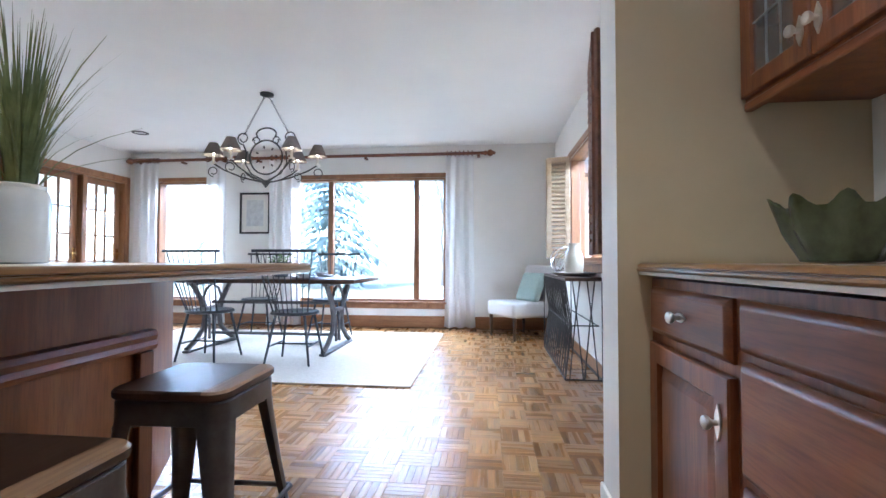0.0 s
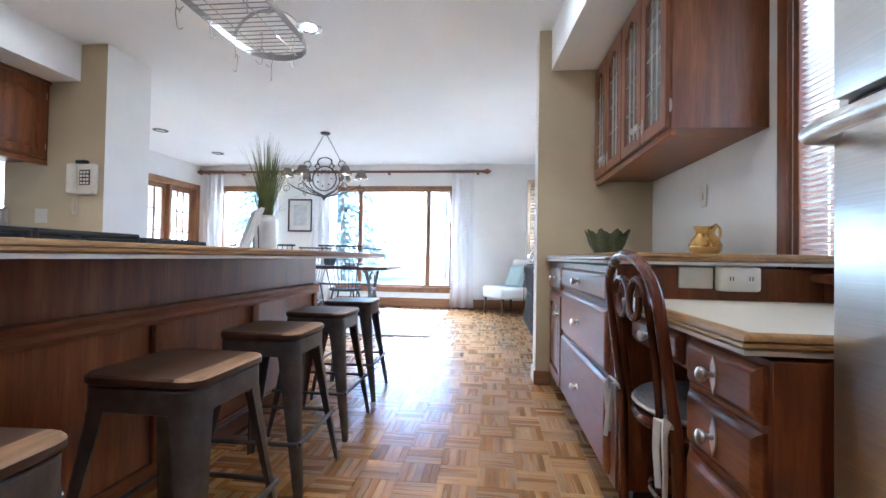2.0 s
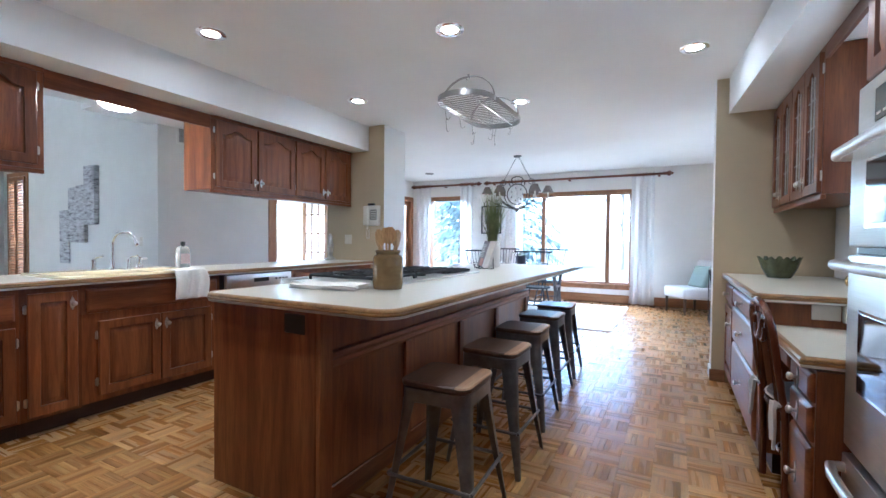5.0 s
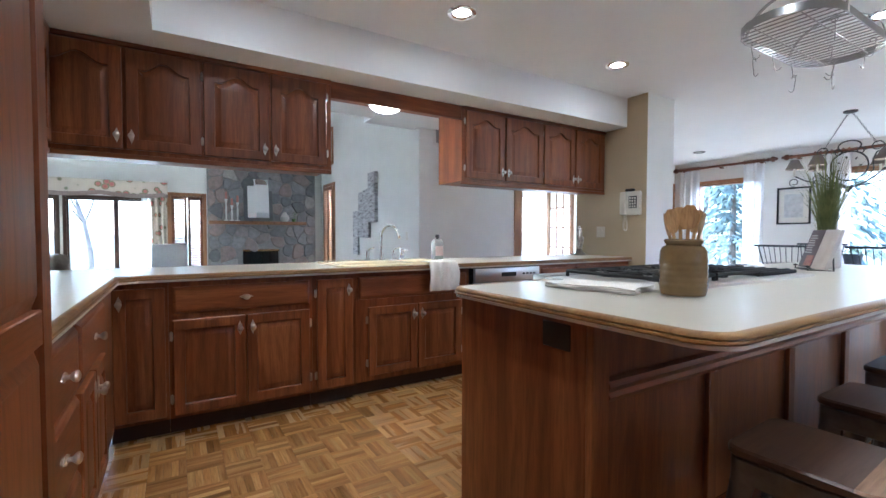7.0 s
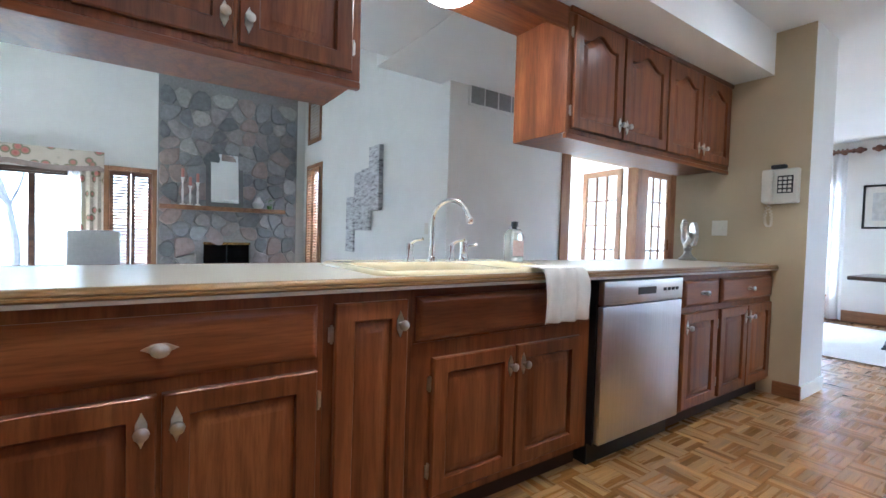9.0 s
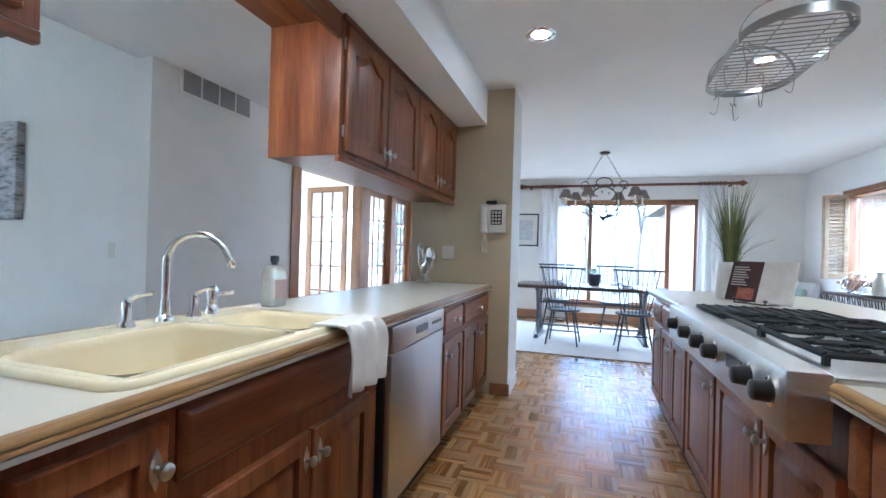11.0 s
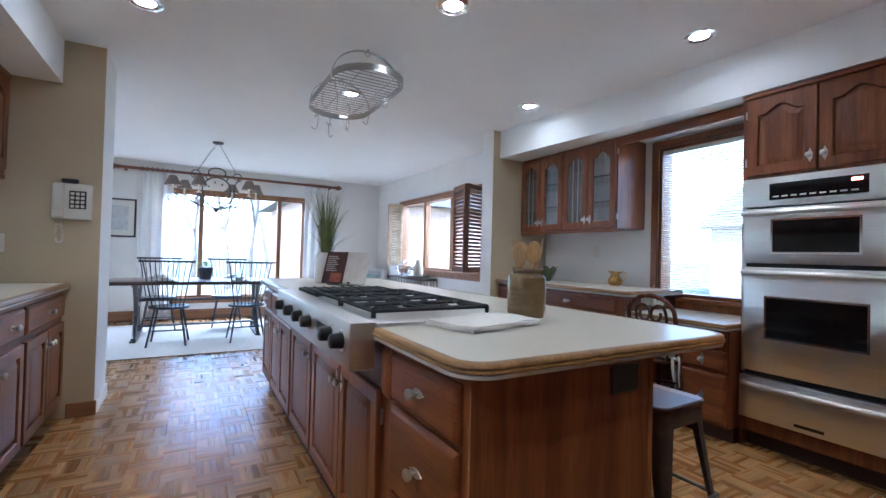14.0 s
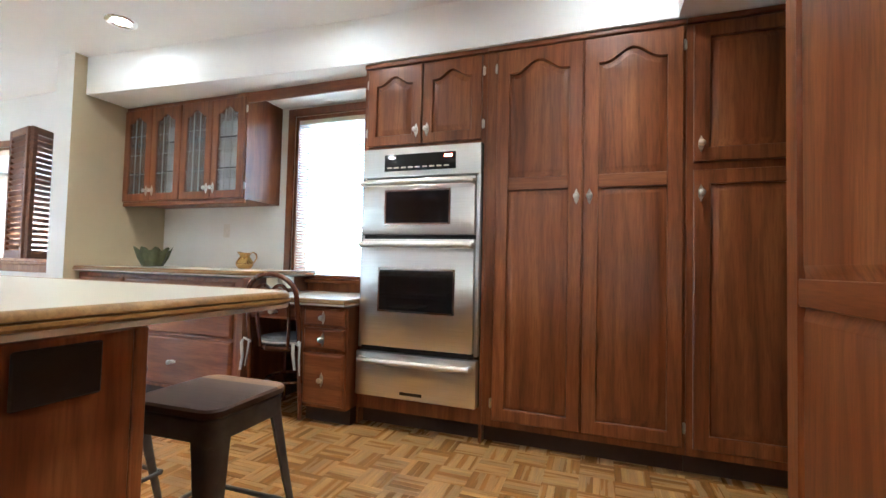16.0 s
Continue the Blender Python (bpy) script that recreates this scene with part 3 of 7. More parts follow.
# ---- French doors between dining room and porch ----
def french_leaf(m, w, h, name="french_door", label="oak French door with twelve glass panes"):
    d = thing(name, m, label, "door", "French doors to the porch")
    s, t = 0.085, 0.035
    part("stile", boxes((0, s, 0, t, 0, h, 0.003, 1)), TRIM_OAK, d)
    part("stile", boxes((w - s, w, 0, t, 0, h, 0.003, 1)), TRIM_OAK, d)
    part("rail", boxes((s, w - s, 0.001, t - 0.001, 0, 0.2, 0.003, 1)), TRIM_OAK_H, d)
    part("rail", boxes((s, w - s, 0.001, t - 0.001, h - s, h, 0.003, 1)), TRIM_OAK_H, d)
    cols, rows = 3, 5
    for i in range(1, cols):
        x = s + (w - 2 * s) * i / cols
        part("muntin", boxes((x - 0.011, x + 0.011, 0.006, t - 0.006, 0.2, h - s)), TRIM_OAK, d)
    for j in range(1, rows):
        z = 0.2 + (h - s - 0.2) * j / rows
        part("muntin", boxes((s, w - s, 0.0065, t - 0.0065, z - 0.011, z + 0.011)), TRIM_OAK_H, d)
    for i in range(cols):
        for j in range(rows):
            x0, x1 = s + (w - 2 * s) * i / cols + 0.011, s + (w - 2 * s) * (i + 1) / cols - 0.011
            z0, z1 = 0.2 + (h - s - 0.2) * j / rows + 0.011, 0.2 + (h - s - 0.2) * (j + 1) / rows - 0.011
            ob = part("pane", boxes((x0, x1, t / 2 - 0.002, t / 2 + 0.002, z0, z1)), GLASS, d, smooth=False)
            ob.visible_shadow = False
    bm = boxes((w - 0.06, w - 0.025, -0.004, 0, 0.93, 1.09))
    cyl(bm, (w - 0.042, 0, 1.02), (w - 0.042, -0.05, 1.02), 0.008)
    cyl(bm, (w - 0.042, -0.05, 1.02), (w - 0.14, -0.05, 1.02), 0.008)
    part("door_handle", bm, BRASS, d, "brass lever handle")
    return d


for y0, w in ((5.17, 0.74), (6.10, 0.66), (6.82, 0.62)):
    french_leaf(pose(-4.06, y0, 0.004, 0, 0, 90), w, 2.07)
french_leaf(pose(-4.18, 4.86, 0.004, 0, 0, 172), 0.74, 2.07, label="oak French door standing open into the porch")
bm = bmesh.new()
for y0, y1 in ((3.42, 3.50), (4.90, 5.165), (5.915, 6.095), (6.765, 6.815), (7.445, 7.48)):
    box(bm, -4.14, -3.985, y0, y1, 0, 2.075, 0.003, 1)
box(bm, -4.14, -3.985, 3.42, 7.48, 2.076, 2.10)
solid("door_frame", bm, TRIM_OAK, "oak posts and head of the French door opening", "door frame", "structure")
bm = boxes((-4.0, -3.98, 3.34, 3.419, 0, 2.17, 0.003, 1), (-4.0, -3.98, 3.42, 7.48, 2.10, 2.17, 0.003, 1), (-4.0, -3.98, 7.481, 7.53, 0, 2.17, 0.003, 1))
solid("trim", bm, TRIM_OAK, "oak casing round the French doors", "trim", "structure")

# ================= kitchen =================
G = "oak kitchen cabinets"
TOP = 0.868


def base_unit(m, w, depth, fronts, label, name="base_cabinet", hollow=False):
    """fronts: ('drawer' or 'slab', x0, x1, z0, z1) and ('door', x0, x1, z0, z1, handle side, hinge side)."""
    c = thing(name, m, label, "cabinet", G)
    carcass(c, w, depth, 0, 0.68 if hollow else TOP)
    if hollow:
        part("face_frame", boxes((0, w, 0, 0.02, 0.681, TOP)), OAK_H, c)
        for x in (0.0, w - 0.018):
            part("side_panel", boxes((x, x + 0.018, 0.021, depth, 0.681, TOP)), OAK, c)
    for f in fronts:
        if f[0] == "door":
            _, x0, x1, z0, z1, side, hg = f
            door(c, x0, x1, z0, z1, 0, (x0 + 0.03 if side == "l" else x1 - 0.03, z1 - 0.075), hg, 0.058)
        else:
            drawer(c, *f[1:5], handle=f[0] == "drawer")
    return c


WX, WD = -1.74, 0.69
base_unit(facing_east(WX, -1.36), 0.27, WD, [("door", 0.02, 0.255, 0.12, 0.84, "l", None)], "reddish oak corner base cabinet with one tall door")
base_unit(facing_east(WX, -1.089), 0.79, WD, [("drawer", 0.02, 0.77, 0.69, 0.84), ("door", 0.02, 0.39, 0.12, 0.655, "r", "l"), ("door", 0.40, 0.77, 0.12, 0.655, "l", "r")], "reddish oak base cabinet with a drawer over two doors")
base_unit(facing_east(WX, -0.298), 0.295, WD, [("door", 0.03, 0.27, 0.12, 0.84, "r", "l")], "narrow reddish oak base cabinet with one door")
base_unit(facing_east(WX - 0.03, -0.002), 0.96, WD - 0.03, [("slab", 0.03, 0.93, 0.69, 0.84), ("door", 0.10, 0.485, 0.14, 0.625, "r", "l"), ("door", 0.495, 0.88, 0.14, 0.625, "l", "r")], "reddish oak sink cabinet with a false drawer front", "sink_cabinet", True)
base_unit(facing_east(WX, 1.70), 0.44, WD, [("drawer", 0.02, 0.42, 0.69, 0.84), ("door", 0.02, 0.42, 0.12, 0.655, "l", "r")], "reddish oak base cabinet with a drawer over one door")
base_unit(facing_east(WX, 2.141), 0.806, WD, [("drawer", 0.02, 0.785, 0.69, 0.84), ("door", 0.02, 0.398, 0.12, 0.655, "r", "l"), ("door", 0.405, 0.785, 0.12, 0.655, "l", "r")], "reddish oak base cabinet beside the wall stub")
SY = -1.34
base_unit(facing_north(-0.181, SY), 0.51, 0.60, [("drawer", 0.02, 0.49, 0.64, 0.84), ("drawer", 0.02, 0.49, 0.40, 0.62), ("drawer", 0.02, 0.49, 0.12, 0.38)], "reddish oak base cabinet with three drawers")
base_unit(facing_north(-0.692, SY), 0.63, 0.60, [("drawer", 0.02, 0.61, 0.64, 0.84), ("door", 0.02, 0.31, 0.12, 0.61, "r", "l"), ("door", 0.32, 0.61, 0.12, 0.61, "l", "r")], "reddish oak base cabinet with a drawer over two doors")
c = thing("corner_cabinet", facing_north(-1.323, SY), "plain oak corner filler between the two runs", "cabinet", G)
carcass(c, 0.40, 0.60, 0, TOP)

worktop("countertop", [(-1.70, 2.948), (-2.44, 2.948), (-2.44, -1.955), (-0.182, -1.955), (-0.182, -1.30), (-1.62, -1.30), (-1.70, -1.22)], 0.912, "cream laminate worktop with an oak edge round the sink corner", slabs=[(-2.418, -1.72, -1.933, -0.085), (-2.418, -1.72, 0.785, 2.926), (-2.418, -2.285, -0.085, 0.785), (-1.775, -1.72, -0.085, 0.785), (-1.72, -0.202, -1.933, -1.322)])

# dishwasher
dwm = facing_east(-1.728, 0.98)
dw = thing("dishwasher", dwm, "brushed steel dishwasher under the worktop", "dishwasher")
part("body", boxes((0.0, 0.70, 0.02, 0.60, 0.10, 0.865)), BLACK, dw)
part("door", boxes((0.004, 0.696, -0.012, 0.019, 0.11, 0.745, 0.006)), STEEL_V, dw, "brushed steel door")
cp = part("control_panel", boxes((0.004, 0.696, -0.014, 0.019, 0.750, 0.862, 0.006)), STEEL, dw, "steel control panel")
part("display", boxes((0.27, 0.43, -0.0155, -0.0142, 0.79, 0.825)), BLACK, cp)
for i in range(4):
    part("button", boxes((0.50 + 0.04 * i, 0.525 + 0.04 * i, -0.0165, -0.0142, 0.80, 0.815)), BLACK, cp)
part("toe_kick", boxes((0.002, 0.698, 0.05, 0.59, 0.0, 0.099)), BLACK, dw)


# wall cabinets
def wall_unit(m, edges, depth, z0, z1, label, rise=0.055):
    c = thing("wall_cabinet", m, label, "cabinet", G)
    w = edges[-1] + 0.03
    part("body", boxes((0, w, 0, depth, z0, z1, 0.002, 1)), OAK, c, "oak carcass")
    part("light_rail", boxes((0.0, w, -0.006, 0.02, z0 - 0.03, z0 - 0.001, 0.004, 1)), OAK_H, c)
    part("crown", boxes((0.0, w, -0.02, -0.001, z1 - 0.03, z1, 0.006, 2)), OAK_H, c)
    for i, (a, e) in enumerate(zip(edges, edges[1:])):
        left = i % 2 == 0
        door(c, a + 0.008, e - 0.008, z0 + 0.025, z1 - 0.035, rise, (e - 0.035 if left else a + 0.035, z0 + 0.10), "l" if left else "r")
    return c


wall_unit(facing_east(-2.05, -1.76), [0.05, 0.466, 0.866, 1.268, 1.66], 0.388, 1.605, 2.248, "four-door oak wall cabinet with arched panels")
wall_unit(facing_east(-2.05, 1.075), [0.03, 0.475, 0.955, 1.40, 1.84], 0.388, 1.605, 2.248, "four-door oak wall cabinet beside the wall stub")
wall_unit(facing_north(-0.185, -1.63), [0.03, 0.49, 0.95, 1.40, 1.82], 0.328, 1.605, 2.250, "four-door oak wall cabinet over the south worktop")
hd = thing("valance_board", pose(0, 0, 0), "oak valance board between the wall cabinets", "valance")
part("board", boxes((-2.07, -2.05, -0.068, 1.073, 2.13, 2.248, 0.003, 1)), OAK_Y, hd)
part("soffit_board", boxes((-2.43, -2.071, -0.068, 1.073, 2.225, 2.247, 0.003, 1)), OAK_Y, hd)
ol = thing("ceiling_light", pose(-2.22, 0.44, 2.224), "round white glass lamp under the oak board, lit", "ceiling light")
bm = bmesh.new()
lathe(bm, [(0.15, 0.0), (0.15, -0.02), (0.135, -0.024)], 28)
part("base", bm, CHROME, ol)
bm = bmesh.new()
lathe(bm, [(0.13, -0.022), (0.122, -0.05), (0.09, -0.072), (0.045, -0.083), (0.002, -0.086)], 28)
part("shade", bm, glow("lamp_glass", (1.0, 0.87, 0.68), 2.0), ol, "glowing white glass bowl")

# ---- south tall cabinets ----
c = thing("tall_cabinet", facing_north(1.235, -1.31), "tall oak cabinet with panelled doors", "cabinet", G)
carcass(c, 1.415, 0.645, 0, 2.251)
door(c, 0.02, 0.70, 0.12, 2.22, 0.06, None, None, 0.075, 0.94)
door(c, 0.71, 1.395, 0.12, 2.22, 0.06, None, None, 0.075, 0.94)

# ---- east wall: oven and pantry ----
EX = 2.12
c = thing("oven_cabinet", facing_west(EX, 0.636), "tall oak cabinet that houses the double oven", "cabinet", G)
part("body", boxes((0, 0.015, 0, 0.498, 0.0, 2.248), (0.785, 0.80, 0, 0.498, 0.0, 2.248), (0.015, 0.785, 0.0, 0.498, 1.698, 2.248), (0.015, 0.785, 0.0, 0.498, 0.10, 0.192), (0.015, 0.785, 0.45, 0.498, 0.192, 1.698)), OAK, c)
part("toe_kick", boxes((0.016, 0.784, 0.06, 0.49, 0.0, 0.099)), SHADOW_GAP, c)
part("crown", boxes((0, 0.80, -0.02, -0.001, 2.22, 2.248, 0.006, 2)), OAK_H, c)
door(c, 0.03, 0.395, 1.72, 2.21, 0.05, (0.365, 1.80), "l")
door(c, 0.405, 0.77, 1.72, 2.21, 0.05, (0.435, 1.80), "r")
c = thing("pantry_cabinet", facing_west(EX, -0.165), "tall oak pantry cabinet with two long doors", "cabinet", G)
carcass(c, 1.015, 0.498, 0, 2.248)
part("crown", boxes((0, 1.015, -0.02, -0.001, 2.22, 2.248, 0.006, 2)), OAK_H, c)
for x0, x1, hx, hg in ((0.06, 0.525, 0.497, "l"), (0.535, 1.0, 0.563, "r")):
    d = door(c, x0, x1, 0.14, 2.21, 0.065, (hx, 1.37), hg, 0.07, 1.45)
c = thing("pantry_cabinet", facing_west(EX, -1.181), "tall oak pantry cabinet with a short door over a long one", "cabinet", G)
carcass(c, 0.515, 0.498, 0, 2.248)
part("crown", boxes((0, 0.515, -0.02, -0.001, 2.22, 2.248, 0.006, 2)), OAK_H, c)
door(c, 0.03, 0.49, 1.525, 2.21, 0.0, (0.06, 1.61), "r", 0.07)
door(c, 0.03, 0.49, 0.14, 1.485, 0.0, (0.06, 1.37), "r", 0.07)

# double oven
ov = thing("wall_oven", facing_west(EX - 0.012, 0.618), "brushed steel double wall oven with a warming drawer", "oven")
W = 0.76
part("body", boxes((0.004, W - 0.004, 0.02, 0.449, 0.194, 1.694)), BLACK, ov)
part("trim_frame", boxes((0, 0.022, -0.018, 0.019, 0.478, 1.694, 0.002, 1), (W - 0.022, W, -0.018, 0.019, 0.478, 1.694, 0.002, 1)), STEEL_V, ov, "steel side trims")
cp = part("control_panel", boxes((0, W, -0.022, 0.019, 1.517, 1.696, 0.004)), STEEL, ov, "steel control panel")
part("display", boxes((0.15, 0.61, -0.0255, -0.0225, 1.553, 1.655, 0.002, 1)), DARK_GLASS, cp, "black glass display")
for i in range(9):
    part("button", boxes((0.17 + 0.046 * i, 0.20 + 0.046 * i, -0.0275, -0.026, 1.57, 1.578)), WHITE_PL, cp)
part("clock", boxes((0.54, 0.585, -0.0275, -0.026, 1.625, 1.64)), glow("oven_clock", (1.0, 0.08, 0.03), 3.0), cp, "red clock digits")


def oven_door(z0, z1, win):
    d = part("oven_door", boxes((0.024, W - 0.024, -0.045, -0.002, z0, z1, 0.006)), STEEL, ov, "brushed steel oven door")
    part("window_frame", boxes((win[0] - 0.012, win[1] + 0.012, -0.0475, -0.0452, win[2] - 0.012, win[3] + 0.012, 0.001, 1)), CHROME, d)
    part("window", boxes((win[0], win[1], -0.0495, -0.0476, win[2], win[3])), DARK_GLASS, d, "dark oven window")
    bm = bmesh.new()
    z = z1 - 0.035
    tube(bm, [(0.03, -0.045, z), (0.035, -0.085, z), (0.10, -0.098, z), (0.38, -0.102, z), (0.66, -0.098, z), (W - 0.035, -0.085, z), (W - 0.03, -0.045, z)], 0.017, 10)
    part("handle", bm, STEEL, d, "long steel bar handle")


oven_door(1.165, 1.505, (0.18, 0.58, 1.235, 1.425))
oven_door(0.495, 1.14, (0.15, 0.615, 0.715, 0.955))
part("vent", boxes((0.024, W - 0.024, -0.02, 0.019, 1.142, 1.163)), BLACK, ov, "black vent slot")
part("vent", boxes((0.024, W - 0.024, -0.02, 0.019, 0.462, 0.493)), BLACK, ov, "black vent slot")
wd = part("warming_drawer", boxes((0.0, W, -0.042, 0.019, 0.195, 0.458, 0.006)), STEEL, ov, "steel warming drawer")
bm = bmesh.new()
tube(bm, [(0.03, -0.042, 0.415), (0.04, -0.08, 0.415), (0.12, -0.095, 0.415), (0.38, -0.098, 0.415), (0.64, -0.095, 0.415), (W - 0.04, -0.08, 0.415), (W - 0.03, -0.042, 0.415)], 0.017, 10)
part("handle", bm, STEEL, wd)
part("badge", boxes((0.30, 0.44, -0.0445, -0.0422, 0.222, 0.240)), BLACK, wd)

# ---- bar cabinet, desk, glass cabinet ----
c = thing("base_cabinet", facing_west(1.94, 2.998), "oak sideboard base with drawers beside the desk", "cabinet", G)
carcass(c, 1.61, 0.678, 0, TOP + 0.004)
drawer(c, 0.03, 0.50, 0.70, 0.845)
door(c, 0.03, 0.50, 0.12, 0.67, 0, (0.46, 0.56), "l")
drawer(c, 0.535, 1.54, 0.735, 0.845)
drawer(c, 0.535, 1.54, 0.475, 0.715)
drawer(c, 0.535, 1.54, 0.12, 0.455)
worktop("countertop", [(2.618, 1.33), (2.618, 2.998), (1.895, 2.998), (1.895, 1.36), (1.925, 1.33)], 0.92, "cream laminate top of the sideboard with an oak edge")
worktop("countertop", [(2.618, 0.638), (2.618, 1.383), (1.95, 1.383), (1.95, 0.638)], 0.765, "cream laminate desk top with an oak edge")
c = thing("drawer_cabinet", facing_west(2.0, 0.965), "oak drawer stack under the desk", "cabinet", G)
part("body", boxes((0, 0.326, 0, 0.60, 0.10, 0.718)), OAK, c)
part("toe_kick", boxes((0.002, 0.324, 0.06, 0.59, 0, 0.099)), SHADOW_GAP, c)
drawer(c, 0.02, 0.31, 0.60, 0.705)
drawer(c, 0.02, 0.31, 0.455, 0.585)
drawer(c, 0.02, 0.31, 0.12, 0.435)
c = thing("pencil_drawer", facing_west(2.0, 1.382), "shallow oak drawer under the desk top", "drawer", G)
part("body", boxes((0, 0.414, 0, 0.55, 0.62, 0.718)), OAK_H, c)
drawer(c, 0.02, 0.395, 0.63, 0.71)

c = thing("glass_cabinet", facing_west(2.24, 2.996), "oak wall cabinet with leaded glass doors", "cabinet", G)
w, z0, z1 = 1.29, 1.445, 2.248
for nm, sp in (("side_panel", (0, 0.018, 0, 0.378, z0, z1)), ("side_panel", (w - 0.018, w, 0, 0.378, z0, z1)), ("bottom", (0.018, w - 0.018, 0, 0.378, z0, z0 + 0.02)), ("top", (0.018, w - 0.018, 0, 0.378, z1 - 0.05, z1)), ("back", (0.018, w - 0.018, 0.365, 0.378, z0 + 0.02, z1 - 0.05)), ("divider", (0.63, 0.66, 0, 0.36, z0 + 0.02, z1 - 0.05))):
    part(nm, boxes(sp), WALL if nm == "back" else OAK, c)
for z in (1.69, 1.93):
    part("shelf", boxes((0.019, w - 0.019, 0.03, 0.364, z, z + 0.012)), GLASS, c, "glass shelf")
part("light_rail", boxes((0.0, w, -0.006, 0.02, z0 - 0.03, z0 - 0.001, 0.004, 1)), OAK_H, c)
for a, e, left in ((0.01, 0.32, 1), (0.325, 0.64, 0), (0.65, 0.965, 1), (0.97, 1.28, 0)):
    door(c, a, e, z0 + 0.01, z1 - 0.035, 0.05, (e - 0.03 if left else a + 0.03, z0 + 0.09), "l" if left else "r", 0.06, None, HAZY_GLASS)
hd = thing("valance_board", pose(0, 0, 0), "oak board over the kitchen window", "valance")
part("board", boxes((2.24, 2.26, 0.638, 1.704, 2.17, 2.248, 0.003, 1)), OAK_Y, hd)

# ---- island ----
IZ = 0.915
isl = thing("kitchen_island", pose(0, 0, 0), "long oak kitchen island with panelled back", "kitchen island")
bm = bmesh.new()
plan = [(-0.395, 0.0), (0.235, 0.0), (0.235, 2.88), (0.06, 3.22), (-0.395, 3.22)]
loft(bm, [[(x, y, z) for x, y in plan] for z in (0.10, IZ - 0.047)])
part("body", bm, OAK, isl, "oak carcass with a canted end")
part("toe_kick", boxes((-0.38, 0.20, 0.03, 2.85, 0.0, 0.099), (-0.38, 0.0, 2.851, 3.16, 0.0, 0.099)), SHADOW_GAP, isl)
part("end_panel", boxes((-0.419, 0.24, -0.018, -0.001, 0.001, IZ - 0.047, 0.003, 1)), OAK, isl, "plain oak end panel")
part("corner_post", boxes((0.241, 0.266, -0.018, 0.06, 0.001, IZ - 0.047, 0.003, 1)), OAK, isl)
bm = bmesh.new()
prof = [(0.2355, 0.62), (0.262, 0.625), (0.268, 0.64), (0.262, 0.655), (0.268, 0.672), (0.262, 0.688), (0.2355, 0.692)]
prism(bm, prof, 0.061, 2.88)
part("rail", bm, OAK_Y, isl, "moulded oak rail")
for y in (0.68, 1.36, 2.04, 2.848):
    part("stile", boxes((0.2356, 0.256, y - 0.03, y + 0.03, 0.10, 0.619, 0.003, 1)), OAK, isl)
part("base_trim", boxes((0.2356, 0.25, 0.061, 2.88, 0.001, 0.099, 0.004, 1)), OAK_Y, isl)
part("outlet", boxes((0.065, 0.185, -0.024, -0.0185, 0.772, 0.856, 0.003, 1)), BLACK, isl, "black double socket")


def island_front(y_hi, w, fronts, label):
    """A door unit on the island's cook side; runs south from y_hi."""
    c = thing("island_cabinet", facing_west(-0.416, y_hi), label, "cabinet", G)
    part("body", boxes((0, w, 0, 0.0205, 0.11, IZ - 0.05)), OAK, c, "oak face frame")
    for f in fronts:
        if f[0] == "door":
            _, x0, x1, z0, z1, side, hg = f
            door(c, x0, x1, z0, z1, 0, (x0 + 0.03 if side == "l" else x1 - 0.03, z1 - 0.075), hg, 0.055)
        else:
            drawer(c, *f[1:5], handle=f[0] == "drawer")
    return c


island_front(3.22, 1.215, [("drawer", 0.03, 0.40, 0.70, 0.84), ("drawer", 0.43, 1.19, 0.70, 0.84), ("door", 0.03, 0.40, 0.12, 0.67, "r", "l"), ("door", 0.43, 0.805, 0.12, 0.67, "r", "l"), ("door", 0.815, 1.19, 0.12, 0.67, "l", "r")], "oak island cabinet with drawers over doors")
island_front(2.0, 1.495, [("door", 0.02, 0.53, 0.12, 0.70, "r", "l"), ("door", 0.56, 1.045, 0.12, 0.70, "r", "l"), ("door", 1.055, 1.475, 0.12, 0.70, "l", "r")], "oak island cabinet under the cooktop")
island_front(0.504, 0.503, [("slab", 0.006, 0.066, 0.69, 0.85), ("drawer", 0.085, 0.487, 0.70, 0.85), ("drawer", 0.085, 0.487, 0.425, 0.685), ("drawer", 0.085, 0.487, 0.12, 0.41)], "oak island cabinet with three drawers")
worktop("countertop", rounded(-0.465, 0.65, -0.065, 3.34, 0.10, 7), IZ, "cream laminate island top with rounded corners and an oak edge")

# ---- recessed ceiling lights ----
CAN_GLOW = glow("bulb_glow", (1.0, 0.92, 0.80), 3.0)
CAN_OFF = speckled("frosted_bulb", (0.5, 0.5, 0.48), (0.6, 0.6, 0.58), 30, 0.3)


